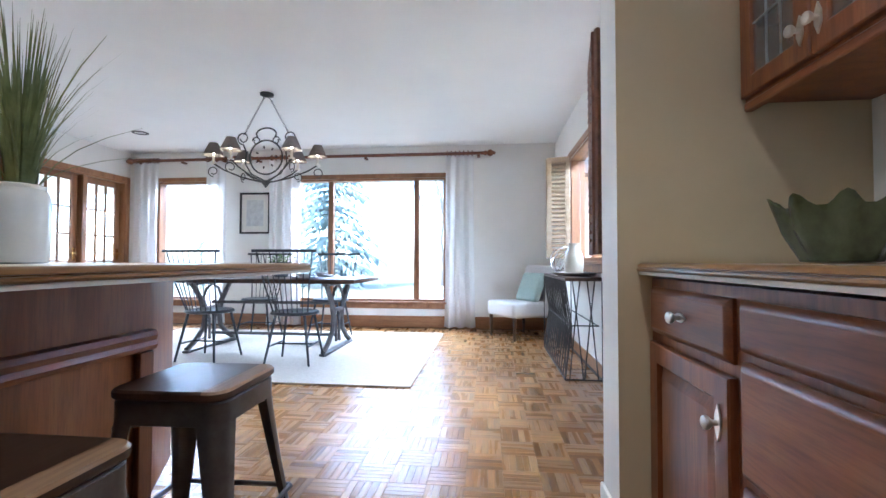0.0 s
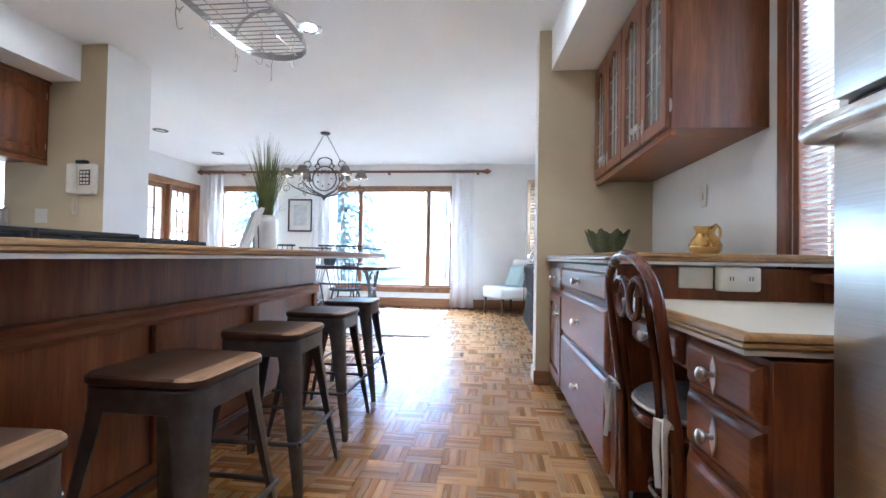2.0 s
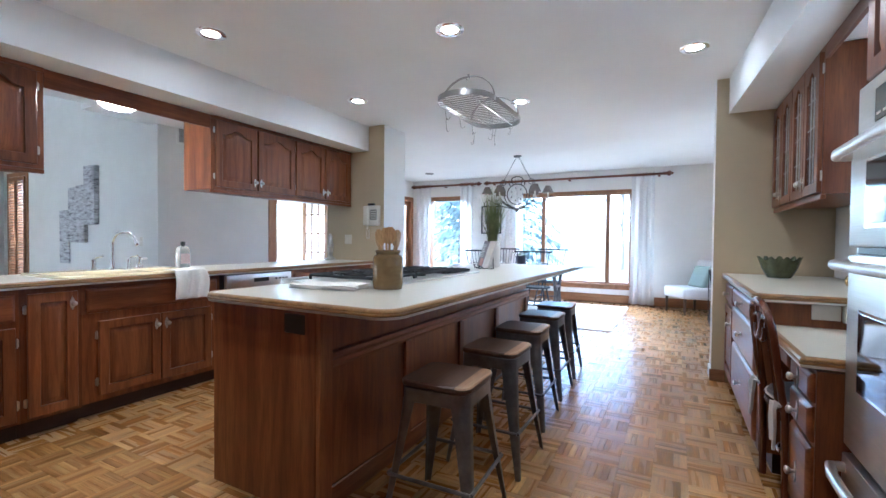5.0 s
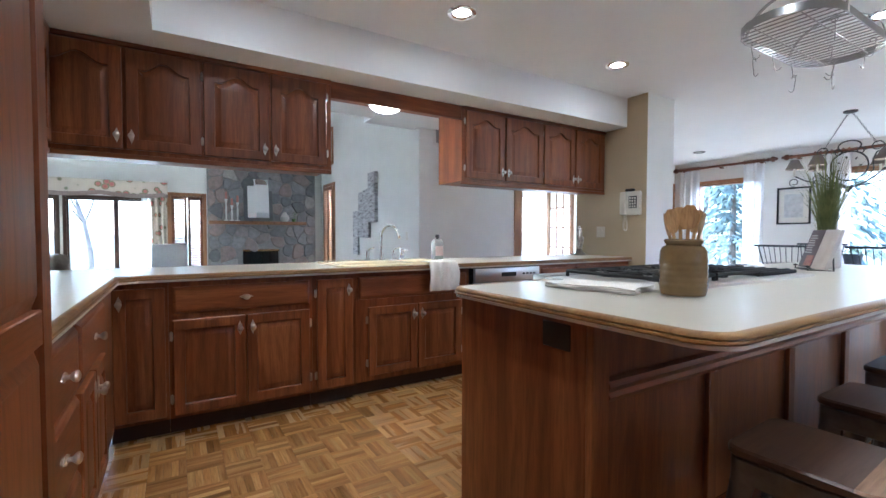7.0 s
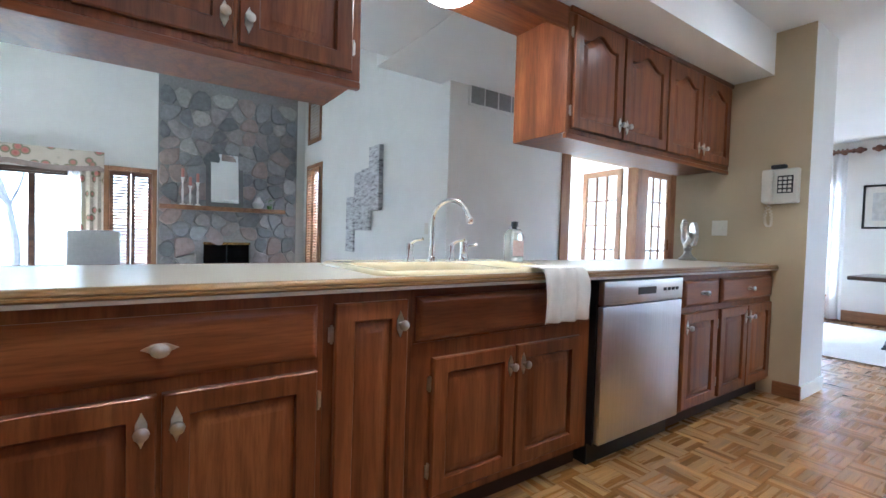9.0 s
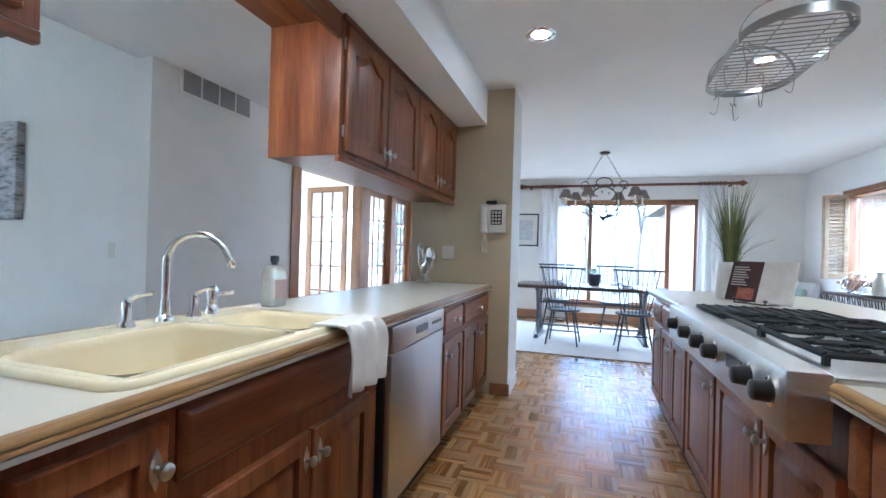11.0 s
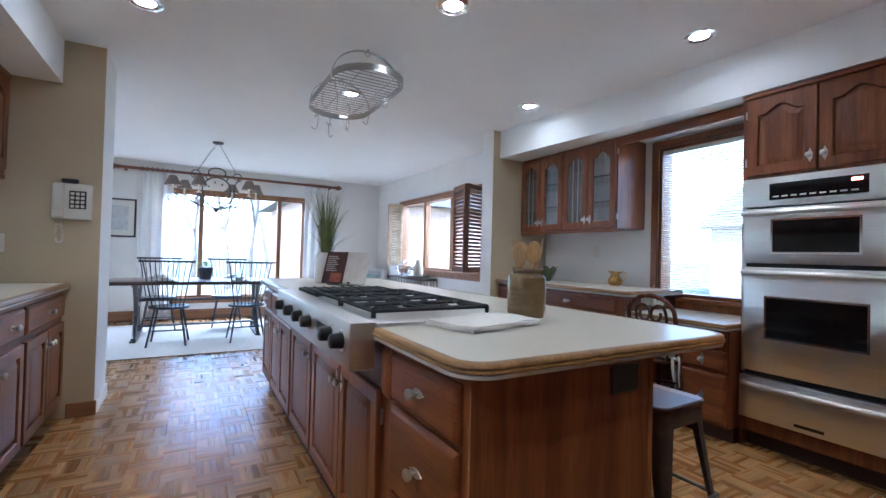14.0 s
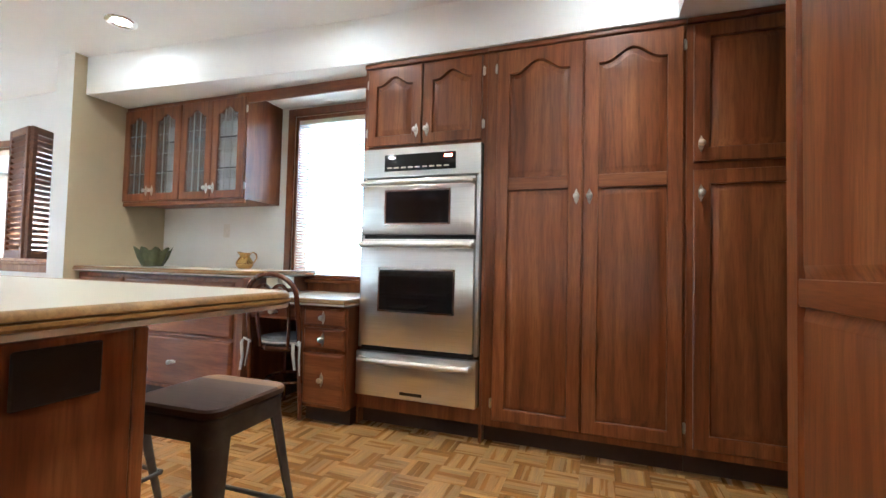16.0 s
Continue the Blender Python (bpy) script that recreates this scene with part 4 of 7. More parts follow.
def can_light(x, y, lit=True, power=1.3):
    c = thing("recessed_light", pose(x, y, CZ), "round recessed ceiling light, lit" if lit else "round recessed ceiling light, unlit", "ceiling light", "recessed lights")
    bm = bmesh.new()
    lathe(bm, [(0.068, -0.001), (0.095, -0.001), (0.092, -0.006), (0.070, -0.010), (0.066, -0.006), (0.060, -0.002)], 28, (0, 0, 0), False)
    part("trim_ring", bm, CHROME if lit else IRON, c, "thin metal trim ring")
    bm = bmesh.new()
    lathe(bm, [(0.050, -0.0022), (0.040, -0.005), (0.02, -0.007), (0.002, -0.0075)], 20)
    part("bulb", bm, CAN_GLOW if lit else CAN_OFF, c, "frosted lamp face")
    if lit:
        lamp = new("recessed_lamp", bpy.data.lights.new("recessed_lamp", "SPOT"))
        lamp.data.energy, lamp.data.spot_size, lamp.data.spot_blend, lamp.data.shadow_soft_size, lamp.data.color = power, radians(88), 1.0, 0.06, (1.0, 0.85, 0.64)
        lamp.matrix_world = look((x, y, CZ - 0.03), (x, y, 0))
        tagged(lamp, "", "", "", "structure")


for x, y in ((-1.235, 0.526), (-1.266, 2.10), (1.66, 0.67), (1.637, 2.21), (0.22, 1.20), (0.165, 2.83), (0.28, -0.45), (1.68, -0.86), (-1.22, -0.72)):
    can_light(x, y)
for x, y in ((-2.99, 6.55), (-2.96, 5.25)):
    can_light(x, y, False)

# ---- bar stools ----
st = thing("bar_stool", pose(0, 0, 0), "gunmetal bar stool with a dark wooden seat", "stool", "stools at the island")
SH = 0.605
bm = bmesh.new()
loft(bm, [[(x, y, z) for x, y in inset(rounded(-0.155, 0.155, -0.155, 0.155, 0.045, 4), d)] for d, z in ((0.006, SH - 0.026), (0, SH - 0.02), (0, SH - 0.006), (0.006, SH))])
bmesh.ops.bisect_plane(bm, geom=bm.verts[:] + bm.edges[:] + bm.faces[:], plane_co=(0.098, 0, 0), plane_no=(1, 0, 0))
for f in bm.faces:
    f.material_index = 1 if f.calc_center_median().x > 0.098 and f.calc_center_median().z > SH - 0.004 else 0
part("seat", bm, SEAT, st, "dark plank seat with a pale board along one edge").data.materials.append(SAPWOOD)
bm = bmesh.new()
loft(bm, [[(x, y, z) for x, y in inset(rounded(-0.15, 0.15, -0.15, 0.15, 0.045, 4), d)] for d, z in ((0.004, SH - 0.027), (0.0, SH - 0.032), (0.0, SH - 0.085), (0.006, SH - 0.088), (0.006, SH - 0.03))], False)
part("seat_frame", bm, GUNMETAL, st, "pressed metal apron")
for sx in (-1, 1):
    for sy in (-1, 1):
        bm = bmesh.new()
        rings = []
        for z, off, wd in ((SH - 0.03, 0.146, 0.075), (SH - 0.12, 0.152, 0.062), (SH - 0.3, 0.17, 0.045), (0.02, 0.205, 0.024), (0.001, 0.206, 0.022)):
            c0 = off
            rr = wd * 0.62
            bend = [(math.cos(radians(a)), math.sin(radians(a))) for a in range(0, 91, 15)]
            ring = [(c0, c0 - wd)] + [(c0 - rr + rr * u, c0 - rr + rr * v) for u, v in bend] + [(c0 - wd, c0), (c0 - wd, c0 - 0.005)]
            ring += [(c0 - rr + (rr - 0.005) * u, c0 - rr + (rr - 0.005) * v) for u, v in bend[::-1]] + [(c0 - 0.005, c0 - wd)]
            rings.append([(sx * u, sy * v, z) for u, v in ring])
        loft(bm, rings)
        part("leg", bm, GUNMETAL, st, "tapered pressed metal leg")
for z, k in ((0.22, 0.183),):
    for a in range(4):
        bm = bmesh.new()
        ca, sa = math.cos(a * math.pi / 2), math.sin(a * math.pi / 2)
        pts = [(k * ca - v * sa, k * sa + v * ca, z) for v in (-0.18, 0.18)]
        tube(bm, pts, 0.008, 8)
        part("footrest", bm, GUNMETAL, st, "round metal foot bar")
bm = bmesh.new()
tube(bm, [(-0.14, -0.14, SH - 0.10), (0.14, 0.14, SH - 0.10)], 0.007, 6)
part("brace", bm, GUNMETAL, st)
STOOLS = ((0.70, 0.29, 2), (0.695, 0.885, -1), (0.65, 1.48, 1), (0.625, 2.06, 0), (0.60, 2.63, 2))
st.matrix_world = pose(STOOLS[0][0], STOOLS[0][1], 0, 0, 0, STOOLS[0][2])
for x, y, a in STOOLS[1:]:
    copy_thing(st, pose(x, y, 0, 0, 0, a))

# ---- bentwood chair at the desk ----
ch = thing("bentwood_chair", pose(2.135, 1.15, 0, 0, 0, -86), "dark bentwood chair with a tied grey seat cushion", "chair")
bm = bmesh.new()
back = [(-0.19, -0.17, 0.02), (-0.185, -0.175, 0.25), (-0.18, -0.18, 0.45), (-0.182, -0.205, 0.62), (-0.175, -0.225, 0.78)]
top = [(-0.175 * math.cos(radians(a)), -0.225 - 0.02 * math.sin(radians(a)), 0.78 + 0.13 * math.sin(radians(a))) for a in range(15, 180, 15)]
tube(bm, back + top + [(-x, y, z) for x, y, z in back[::-1]], 0.0155, 10)
part("back_frame", bm, BENTWOOD, ch, "bent back hoop and rear legs")
for s in (-1, 1):
    bm = bmesh.new()
    pts = [(s * 0.10, -0.185, 0.45), (s * 0.115, -0.205, 0.62), (s * 0.115, -0.225, 0.76)]
    pts += [(s * (0.060 + 0.055 * math.cos(radians(a))), -0.232, 0.78 + 0.062 * math.sin(radians(a))) for a in range(20, 181, 20)]
    pts += [(s * (0.042 + 0.037 * math.cos(radians(a))), -0.235, 0.78 + 0.05 * math.sin(radians(a))) for a in range(200, 400, 25)]
    tube(bm, pts, 0.0105, 8)
    part("back_scroll", bm, BENTWOOD, ch, "scrolled bentwood inset")
bm = bmesh.new()
lathe(bm, [(0.19, 0.425), (0.205, 0.43), (0.21, 0.445), (0.205, 0.458), (0.19, 0.462), (0.02, 0.458)], 28, (0, 0, 0))
part("seat", bm, BENTWOOD, ch, "round wooden seat")
bm = bmesh.new()
lathe(bm, [(0.02, 0.463), (0.19, 0.464), (0.205, 0.478), (0.195, 0.497), (0.12, 0.507), (0.02, 0.504)], 24)
cush = part("cushion", bm, speckled("grey_cushion", (0.16, 0.16, 0.17), (0.26, 0.26, 0.27), 90, 0.9, 250, 0.5), ch, "grey fabric seat cushion")
bm = bmesh.new()
tube(bm, [(0.203 * math.cos(radians(a)), 0.203 * math.sin(radians(a)), 0.480) for a in range(0, 360, 15)], 0.006, 6, True)
part("piping", bm, speckled("pale_tape", (0.55, 0.53, 0.5), (0.65, 0.63, 0.6), 80, 0.9), cush, "pale cushion piping")
for s in (-1, 1):
    bm = bmesh.new()
    tube(bm, [(s * 0.178, -0.195, 0.48), (s * 0.20, -0.215, 0.50), (s * 0.21, -0.225, 0.47), (s * 0.205, -0.22, 0.38), (s * 0.215, -0.225, 0.30)], 0.007, 6, False, 0.004, 2.0)
    tube(bm, [(s * 0.178, -0.195, 0.48), (s * 0.16, -0.22, 0.49), (s * 0.165, -0.225, 0.42), (s * 0.18, -0.225, 0.33)], 0.007, 6, False, 0.004, 2.0)
    part("tie", bm, cush.children[0].data.materials[0], cush, "pale cloth tie")
    bm = bmesh.new()
    tube(bm, [(s * 0.14, 0.13, 0.43), (s * 0.15, 0.15, 0.3), (s * 0.17, 0.18, 0.0)], 0.016, 10, False, 0.011)
    part("leg", bm, BENTWOOD, ch, "turned front leg")
bm = bmesh.new()
tube(bm, [(0.152 * math.cos(radians(a)), 0.152 * math.sin(radians(a)), 0.22) for a in range(0, 360, 15)], 0.009, 8, True)
part("leg_ring", bm, BENTWOOD, ch, "bentwood ring between the legs")

# ---- cooktop ----
ck = thing("cooktop", pose(0.03, 0, 0), "stainless gas cooktop with black cast-iron grates", "cooktop")
Y0, Y1 = 0.50, 1.88
part("front_panel", boxes((-0.575, -0.484, Y0, Y1, 0.775, 0.935, 0.008)), STEEL, ck, "steel control front")
part("top_plate", boxes((-0.483, 0.13, Y0, Y1, 0.905, 0.928, 0.004)), STEEL, ck, "steel top plate")
for y in (0.565, 0.705, 1.02, 1.19, 1.40, 1.65):
    bm = bmesh.new()
    loft(bm, [[(-0.575 - d, y + r * math.cos(a), 0.868 + r * math.sin(a)) for a in [2 * math.pi * i / 16 for i in range(16)]] for r, d in ((0.036, 0.0), (0.036, 0.008), (0.030, 0.010))])
    bz = part("bezel", bm, CHROME, ck, "chrome knob bezel")
    bm = bmesh.new()
    loft(bm, [[(-0.586 - d, y + r * math.cos(a), 0.868 + r * math.sin(a)) for a in [2 * math.pi * i / 16 for i in range(16)]] for r, d in ((0.027, 0.0), (0.024, 0.034), (0.018, 0.038), (0.002, 0.039))])
    part("knob", bm, BLACK, bz, "black control knob")
part("badge", boxes((-0.5775, -0.5752, 0.78, 0.92, 0.845, 0.885)), BLACK, ck, "dark maker's plate")
part("griddle", boxes((-0.46, 0.06, 1.46, 1.85, 0.9285, 0.948, 0.006)), CAST, ck, "flat griddle plate")
for i in range(9):
    x = -0.43 + i * 0.057
    part("griddle_rib", boxes((x - 0.006, x + 0.006, 1.48, 1.83, 0.9482, 0.953)), CAST, bpy.data.objects["griddle"])
for gy0, gy1 in ((0.62, 1.01), (1.03, 1.43)):
    bm = bmesh.new()
    zt = 0.955
    for x in (-0.45, -0.20, 0.05):
        tube(bm, [(x, gy0, zt), (x, gy1, zt)], 0.0095, 6)
    for y in (gy0, (gy0 + gy1) / 2, gy1):
        tube(bm, [(-0.45, y, zt), (0.05, y, zt)], 0.0095, 6)
    for cx in (-0.32, -0.07):
        for cy in (gy0 + (gy1 - gy0) * 0.27, gy0 + (gy1 - gy0) * 0.73):
            for a in range(45, 360, 90):
                ca, sa = math.cos(radians(a)), math.sin(radians(a))
                tube(bm, [(cx + 0.035 * ca, cy + 0.03 * sa, zt + 0.006), (cx + 0.11 * ca, cy + 0.09 * sa, zt + 0.002)], 0.006, 6)
    for x in (-0.45, 0.05):
        for y in (gy0, gy1):
            tube(bm, [(x, y, zt), (x, y, 0.929)], 0.009, 6)
    part("grate", bm, CAST, ck, "cast-iron pan grate")
    for cx in (-0.32, -0.07):
        cy = (gy0 + gy1) / 2
        bm = bmesh.new()
        lathe(bm, [(0.07, 0.9285), (0.065, 0.936), (0.05, 0.937), (0.05, 0.943), (0.002, 0.944)], 20, (cx, cy, 0))
        part("burner", bm, CAST, ck, "black burner cap")

# ---- sink and taps ----
sk = thing("kitchen_sink", pose(0, 0, 0), "cream enamel double-bowl sink set in the worktop", "sink")


def bowl(x0, x1, y0, y1, deep):
    bm = bmesh.new()
    loft(bm, [[(x, y, z) for x, y in inset(rounded(x0, x1, y0, y1, 0.07, 5), d)] for d, z in ((-0.004, 0.926), (0.002, 0.921), (0.008, 0.905), (0.02, 0.912 - deep + 0.03), (0.045, 0.912 - deep), (0.12, 0.912 - deep - 0.004))], False)
    bm.verts.ensure_lookup_table()
    bm.faces.new(bm.verts[-24:])
    b = part("bowl", bm, ENAMEL, sk, "cream enamel bowl")
    bm = bmesh.new()
    lathe(bm, [(0.045, 0.0), (0.042, 0.004), (0.002, 0.002)], 20, ((x0 + x1) / 2, (y0 + y1) / 2, 0.912 - deep - 0.003))
    part("drain", bm, CHROME, b, "chrome drain")


bm = bmesh.new()
outline = rounded(-2.335, -1.745, -0.115, 0.815, 0.06, 5)
loft(bm, [[(x, y, z) for x, y in inset(outline, d)] for d, z in ((0.0, 0.9125), (0.0, 0.918), (0.006, 0.926), (0.014, 0.929), (0.024, 0.927))], False)
part("rim", bm, ENAMEL, sk, "raised cream rim")
IN0, IN1 = (-2.195, -1.79, -0.068, 0.44), (-2.195, -1.79, 0.475, 0.768)
bm = boxes((-2.312, -2.199, -0.092, 0.792, 0.905, 0.9265), (-1.786, -1.768, -0.092, 0.792, 0.905, 0.9265), (-2.199, -1.786, -0.092, -0.069, 0.905, 0.9264), (-2.199, -1.786, 0.444, 0.471, 0.905, 0.9264), (-2.199, -1.786, 0.769, 0.792, 0.905, 0.9264))
part("deck", bm, ENAMEL, sk, "flat tap deck", False)
bowl(*IN0, 0.19)
bowl(*IN1, 0.15)
fc = thing("kitchen_faucet", pose(-2.275, 0.42, 0.9275) @ Matrix.Scale(0.95, 4), "chrome gooseneck tap with side levers", "faucet")
bm = bmesh.new()
lathe(bm, [(0.028, 0), (0.026, 0.012), (0.017, 0.02), (0.015, 0.07)], 16)
pts = [(0, 0, 0.06), (0, 0, 0.20)] + [(0.105 * (1 - math.cos(radians(a))) * 0.94, 0.105 * (1 - math.cos(radians(a))) * 0.34, 0.20 + 0.10 * math.sin(radians(a))) for a in range(15, 166, 15)]
pts.append((0.208, 0.075, 0.205))
tube(bm, pts, 0.0115, 12)
lathe(bm, [(0.014, 0.0), (0.014, -0.022), (0.011, -0.026)], 12, (0.208, 0.075, 0.212))
part("spout", bm, CHROME, fc, "curved chrome spout")
for dy, lev in ((-0.13, 1), (0.12, -1)):
    bm = bmesh.new()
    lathe(bm, [(0.025, 0), (0.022, 0.01), (0.015, 0.02), (0.016, 0.075), (0.012, 0.085), (0.002, 0.088)], 14, (0, dy, 0))
    tube(bm, [(0, dy, 0.08), (0.03, dy + 0.01, 0.10), (0.07, dy + 0.03, 0.108)], 0.008, 8)
    part("lever", bm, CHROME, fc, "chrome lever handle")
bm = bmesh.new()
lathe(bm, [(0.026, 0), (0.024, 0.03), (0.02, 0.035), (0.022, 0.09), (0.02, 0.10), (0.002, 0.102)], 14, (0, 0.20, 0))
tube(bm, [(0, 0.20, 0.075), (0.08, 0.22, 0.085)], 0.009, 8)
part("sprayer", bm, CHROME, fc, "chrome side sprayer")

# ---- pot rack ----
pr = thing("pot_rack", pose(0.0, 2.26, 0), "oval steel pot rack hanging from the ceiling", "pot rack")
RX, RY, RZ = 0.24, 0.56, 2.30


def racetrack(rx, ry, n=10):
    return [(rx * math.cos(radians(a)), (ry - rx) + rx * math.sin(radians(a))) for a in [180 * i / n for i in range(n + 1)]] + [(rx * math.cos(radians(a)), -(ry - rx) + rx * math.sin(radians(a))) for a in [180 + 180 * i / n for i in range(n + 1)]]


o = racetrack(RX, RY)
bm = bmesh.new()
loft(bm, [[(x, y, z) for x, y in inset(o, d)] for d, z in ((0, RZ), (0, RZ + 0.045), (0.004, RZ + 0.045), (0.004, RZ), (0, RZ))], False)
part("band", bm, RACK_STEEL, pr, "flat steel oval band")
for i in range(21):
    y = -0.50 + i * 0.05
    h = RX - 0.004 if abs(y) < RY - RX else math.sqrt(max(0.0, RX ** 2 - (abs(y) - RY + RX) ** 2)) - 0.003
    bm = bmesh.new()
    tube(bm, [(-h, y, RZ + 0.008), (h, y, RZ + 0.008)], 0.0032, 6)
    part("grid_wire", bm, RACK_STEEL, pr)
for x in (-0.11, 0.11):
    bm = bmesh.new()
    tube(bm, [(x, -0.49, RZ + 0.003), (x, 0.49, RZ + 0.003)], 0.0035, 6)
    part("grid_wire", bm, RACK_STEEL, pr)
for y in (-0.30, 0.30):
    bm = bmesh.new()
    rows = []
    for i in range(21):
        a = math.pi * i / 20
        p = (RX * math.cos(a), y, RZ + 0.03 + 0.200 * math.sin(a))
        q = (0.985 * RX * math.cos(a), y, RZ + 0.03 + 0.196 * math.sin(a))
        rows.append([(p[0], p[1] - 0.013, p[2]), (p[0], p[1] + 0.013, p[2]), (q[0], q[1] + 0.013, q[2]), (q[0], q[1] - 0.013, q[2])])
    loft(bm, rows)
    part("arch", bm, RACK_STEEL, pr, "arched flat steel strap")
    bm = bmesh.new()
    tube(bm, [(0.017 * math.cos(radians(t)), y, RZ + 0.217 + 0.017 * math.sin(radians(t))) for t in range(-200, 61, 20)], 0.003, 6)
    tube(bm, [(0.0085, y, RZ + 0.2317), (0.004, y, CZ - 0.004)], 0.003, 6)
    lathe(bm, [(0.012, CZ - 0.001), (0.010, CZ - 0.005), (0.003, CZ - 0.006)], 12, (0.004, y, 0))
    part("hook", bm, RACK_STEEL, pr, "screw hook in the ceiling")
    for sx in (-1, 1):
        part("rivet_plate", boxes((sx * (RX + 0.001) - 0.002, sx * (RX + 0.001) + 0.002, y - 0.013, y + 0.013, RZ + 0.002, RZ + 0.043)), CHROME, pr)


def s_hook(x, y, turn, drop=0.0):
    """A double-ended wire hook; drop: how far it hangs below the grid."""
    bm = bmesh.new()
    pts = [(0.013 * math.cos(radians(a)), 0, 0.013 * math.sin(radians(a)) - 0.010) for a in range(-30, 181, 20)]
    pts += [(-0.013, 0, -0.04), (-0.006, 0, -0.075)]
    pts += [(0.004 + 0.016 * (1 - math.cos(radians(a))) - 0.008, 0, -0.09 - 0.016 * math.sin(radians(a))) for a in range(0, 150, 20)]
    pts += [(0.036, 0, -0.088)]
    tube(bm, pts, 0.0026, 6)
    solid("pot_hook", bm, RACK_STEEL, "bent steel hook hanging from the pot rack", "hook", "", "pot rack hooks", pose(x, y, RZ + 0.008 - drop, 0, 0, turn))


for i, (x, y) in enumerate(((-0.20, 1.97), (-0.21, 2.28), (-0.20, 2.52), (0.17, 2.02), (0.02, 2.44), (0.20, 2.50), (-0.05, 2.70), (0.10, 2.72))):
    s_hook(x, y, i * 37)
    if i % 2 == 0:
        s_hook(x + 0.004, y, i * 37 + 80, 0.098)

# ---- crock with spoons ----
OLIVE = speckled("olive_glaze", (0.15, 0.095, 0.036), (0.25, 0.165, 0.07), 9, 0.14, 40, 0.15)
cr = thing("utensil_crock", pose(0.215, 0.53, 0.916) @ Matrix.Diagonal((1, 1, 1.07, 1)), "brown-olive glazed stoneware crock on the island", "crock")
bm = bmesh.new()
prof = [(0.055, 0.0), (0.074, 0.002), (0.078, 0.02)]
for z in (0.035, 0.055, 0.075, 0.095, 0.115):
    prof += [(0.079, z - 0.006), (0.081, z), (0.079, z + 0.006)]
prof += [(0.078, 0.15), (0.07, 0.163), (0.058, 0.17), (0.062, 0.176), (0.066, 0.185), (0.062, 0.19), (0.054, 0.186), (0.05, 0.10), (0.01, 0.012)]
lathe(bm, prof, 32)
part("pot", bm, OLIVE, cr, "ribbed olive glaze")
for i in range(6):
    a = i * 60 + 15
    lean = 0.045
    bm = bmesh.new()
    ca, sa = math.cos(radians(a)), math.sin(radians(a))
    p0, p1 = Vector((0.01 * ca, 0.01 * sa, 0.03)), Vector(((0.03 + lean * 0.4) * ca, (0.03 + lean * 0.4) * sa, 0.215 + 0.012 * (i % 3)))
    tube(bm, [p0, p1], 0.006, 8)
    d = (p1 - p0).normalized()
    rings = []
    side = Vector((-sa, ca, 0))
    nrm = d.cross(side)
    for k in range(9):
        f = k / 8
        wdt = 0.008 + 0.026 * math.sin(math.pi * min(1, f * 0.93 + 0.05)) ** 0.7
        c0 = p1 + d * (f * 0.085)
        rings.append([c0 + side * wdt * math.cos(2 * math.pi * j / 8) + nrm * 0.005 * math.sin(2 * math.pi * j / 8) for j in range(8)])
    loft(bm, rings)
    solid("wooden_spoon", bm, SPOON, "pale wooden spoon standing in the crock", "spoon", "", "spoons in the crock", pose(0.215, 0.53, 0.916))

# ---- towels ----
CLOTH = speckled("white_cloth", (0.74, 0.72, 0.68), (0.80, 0.78, 0.74), 40, 0.95, 220, 0.6)


def draped(name, width, run, label, m, fold=0.013, thick=0.006, waves=3, seed=0):
    """Cloth laid along a run of (y, z) points, with slight folds."""
    bm = bmesh.new()
    nu, nv = 24, len(run)
    g = [[], []]
    for side in (0, 1):
        for j, (yy, zz) in enumerate(run):
            row = []
            for i in range(nu + 1):
                u = i / nu
                amp = fold * min(1.0, j / max(1, nv * 0.5))
                w = amp * math.sin(u * waves * 2 * math.pi + j * 0.25 + seed) + 0.004 * math.sin(u * 9 + j)
                row.append(bm.verts.new(((u - 0.5) * width * (1 - 0.04 * math.sin(j * 0.6)) + 0.004 * math.sin(j * 1.3), yy - w - side * thick * 0.7, zz + side * thick)))
            g[side].append(row)
    for side in (0, 1):
        for a, c in zip(g[side], g[side][1:]):
            for i in range(nu):
                bm.faces.new((a[i], a[i + 1], c[i + 1], c[i]))
    for i in range(nu):
        for j in (0, -1):
            bm.faces.new((g[0][j][i], g[0][j][i + 1], g[1][j][i + 1], g[1][j][i]))
    for j in range(nv - 1):
        for i in (0, -1):
            bm.faces.new((g[0][j][i], g[0][j + 1][i], g[1][j + 1][i], g[1][j][i]))
    return solid(name, bm, CLOTH, label, "towel", m=m)


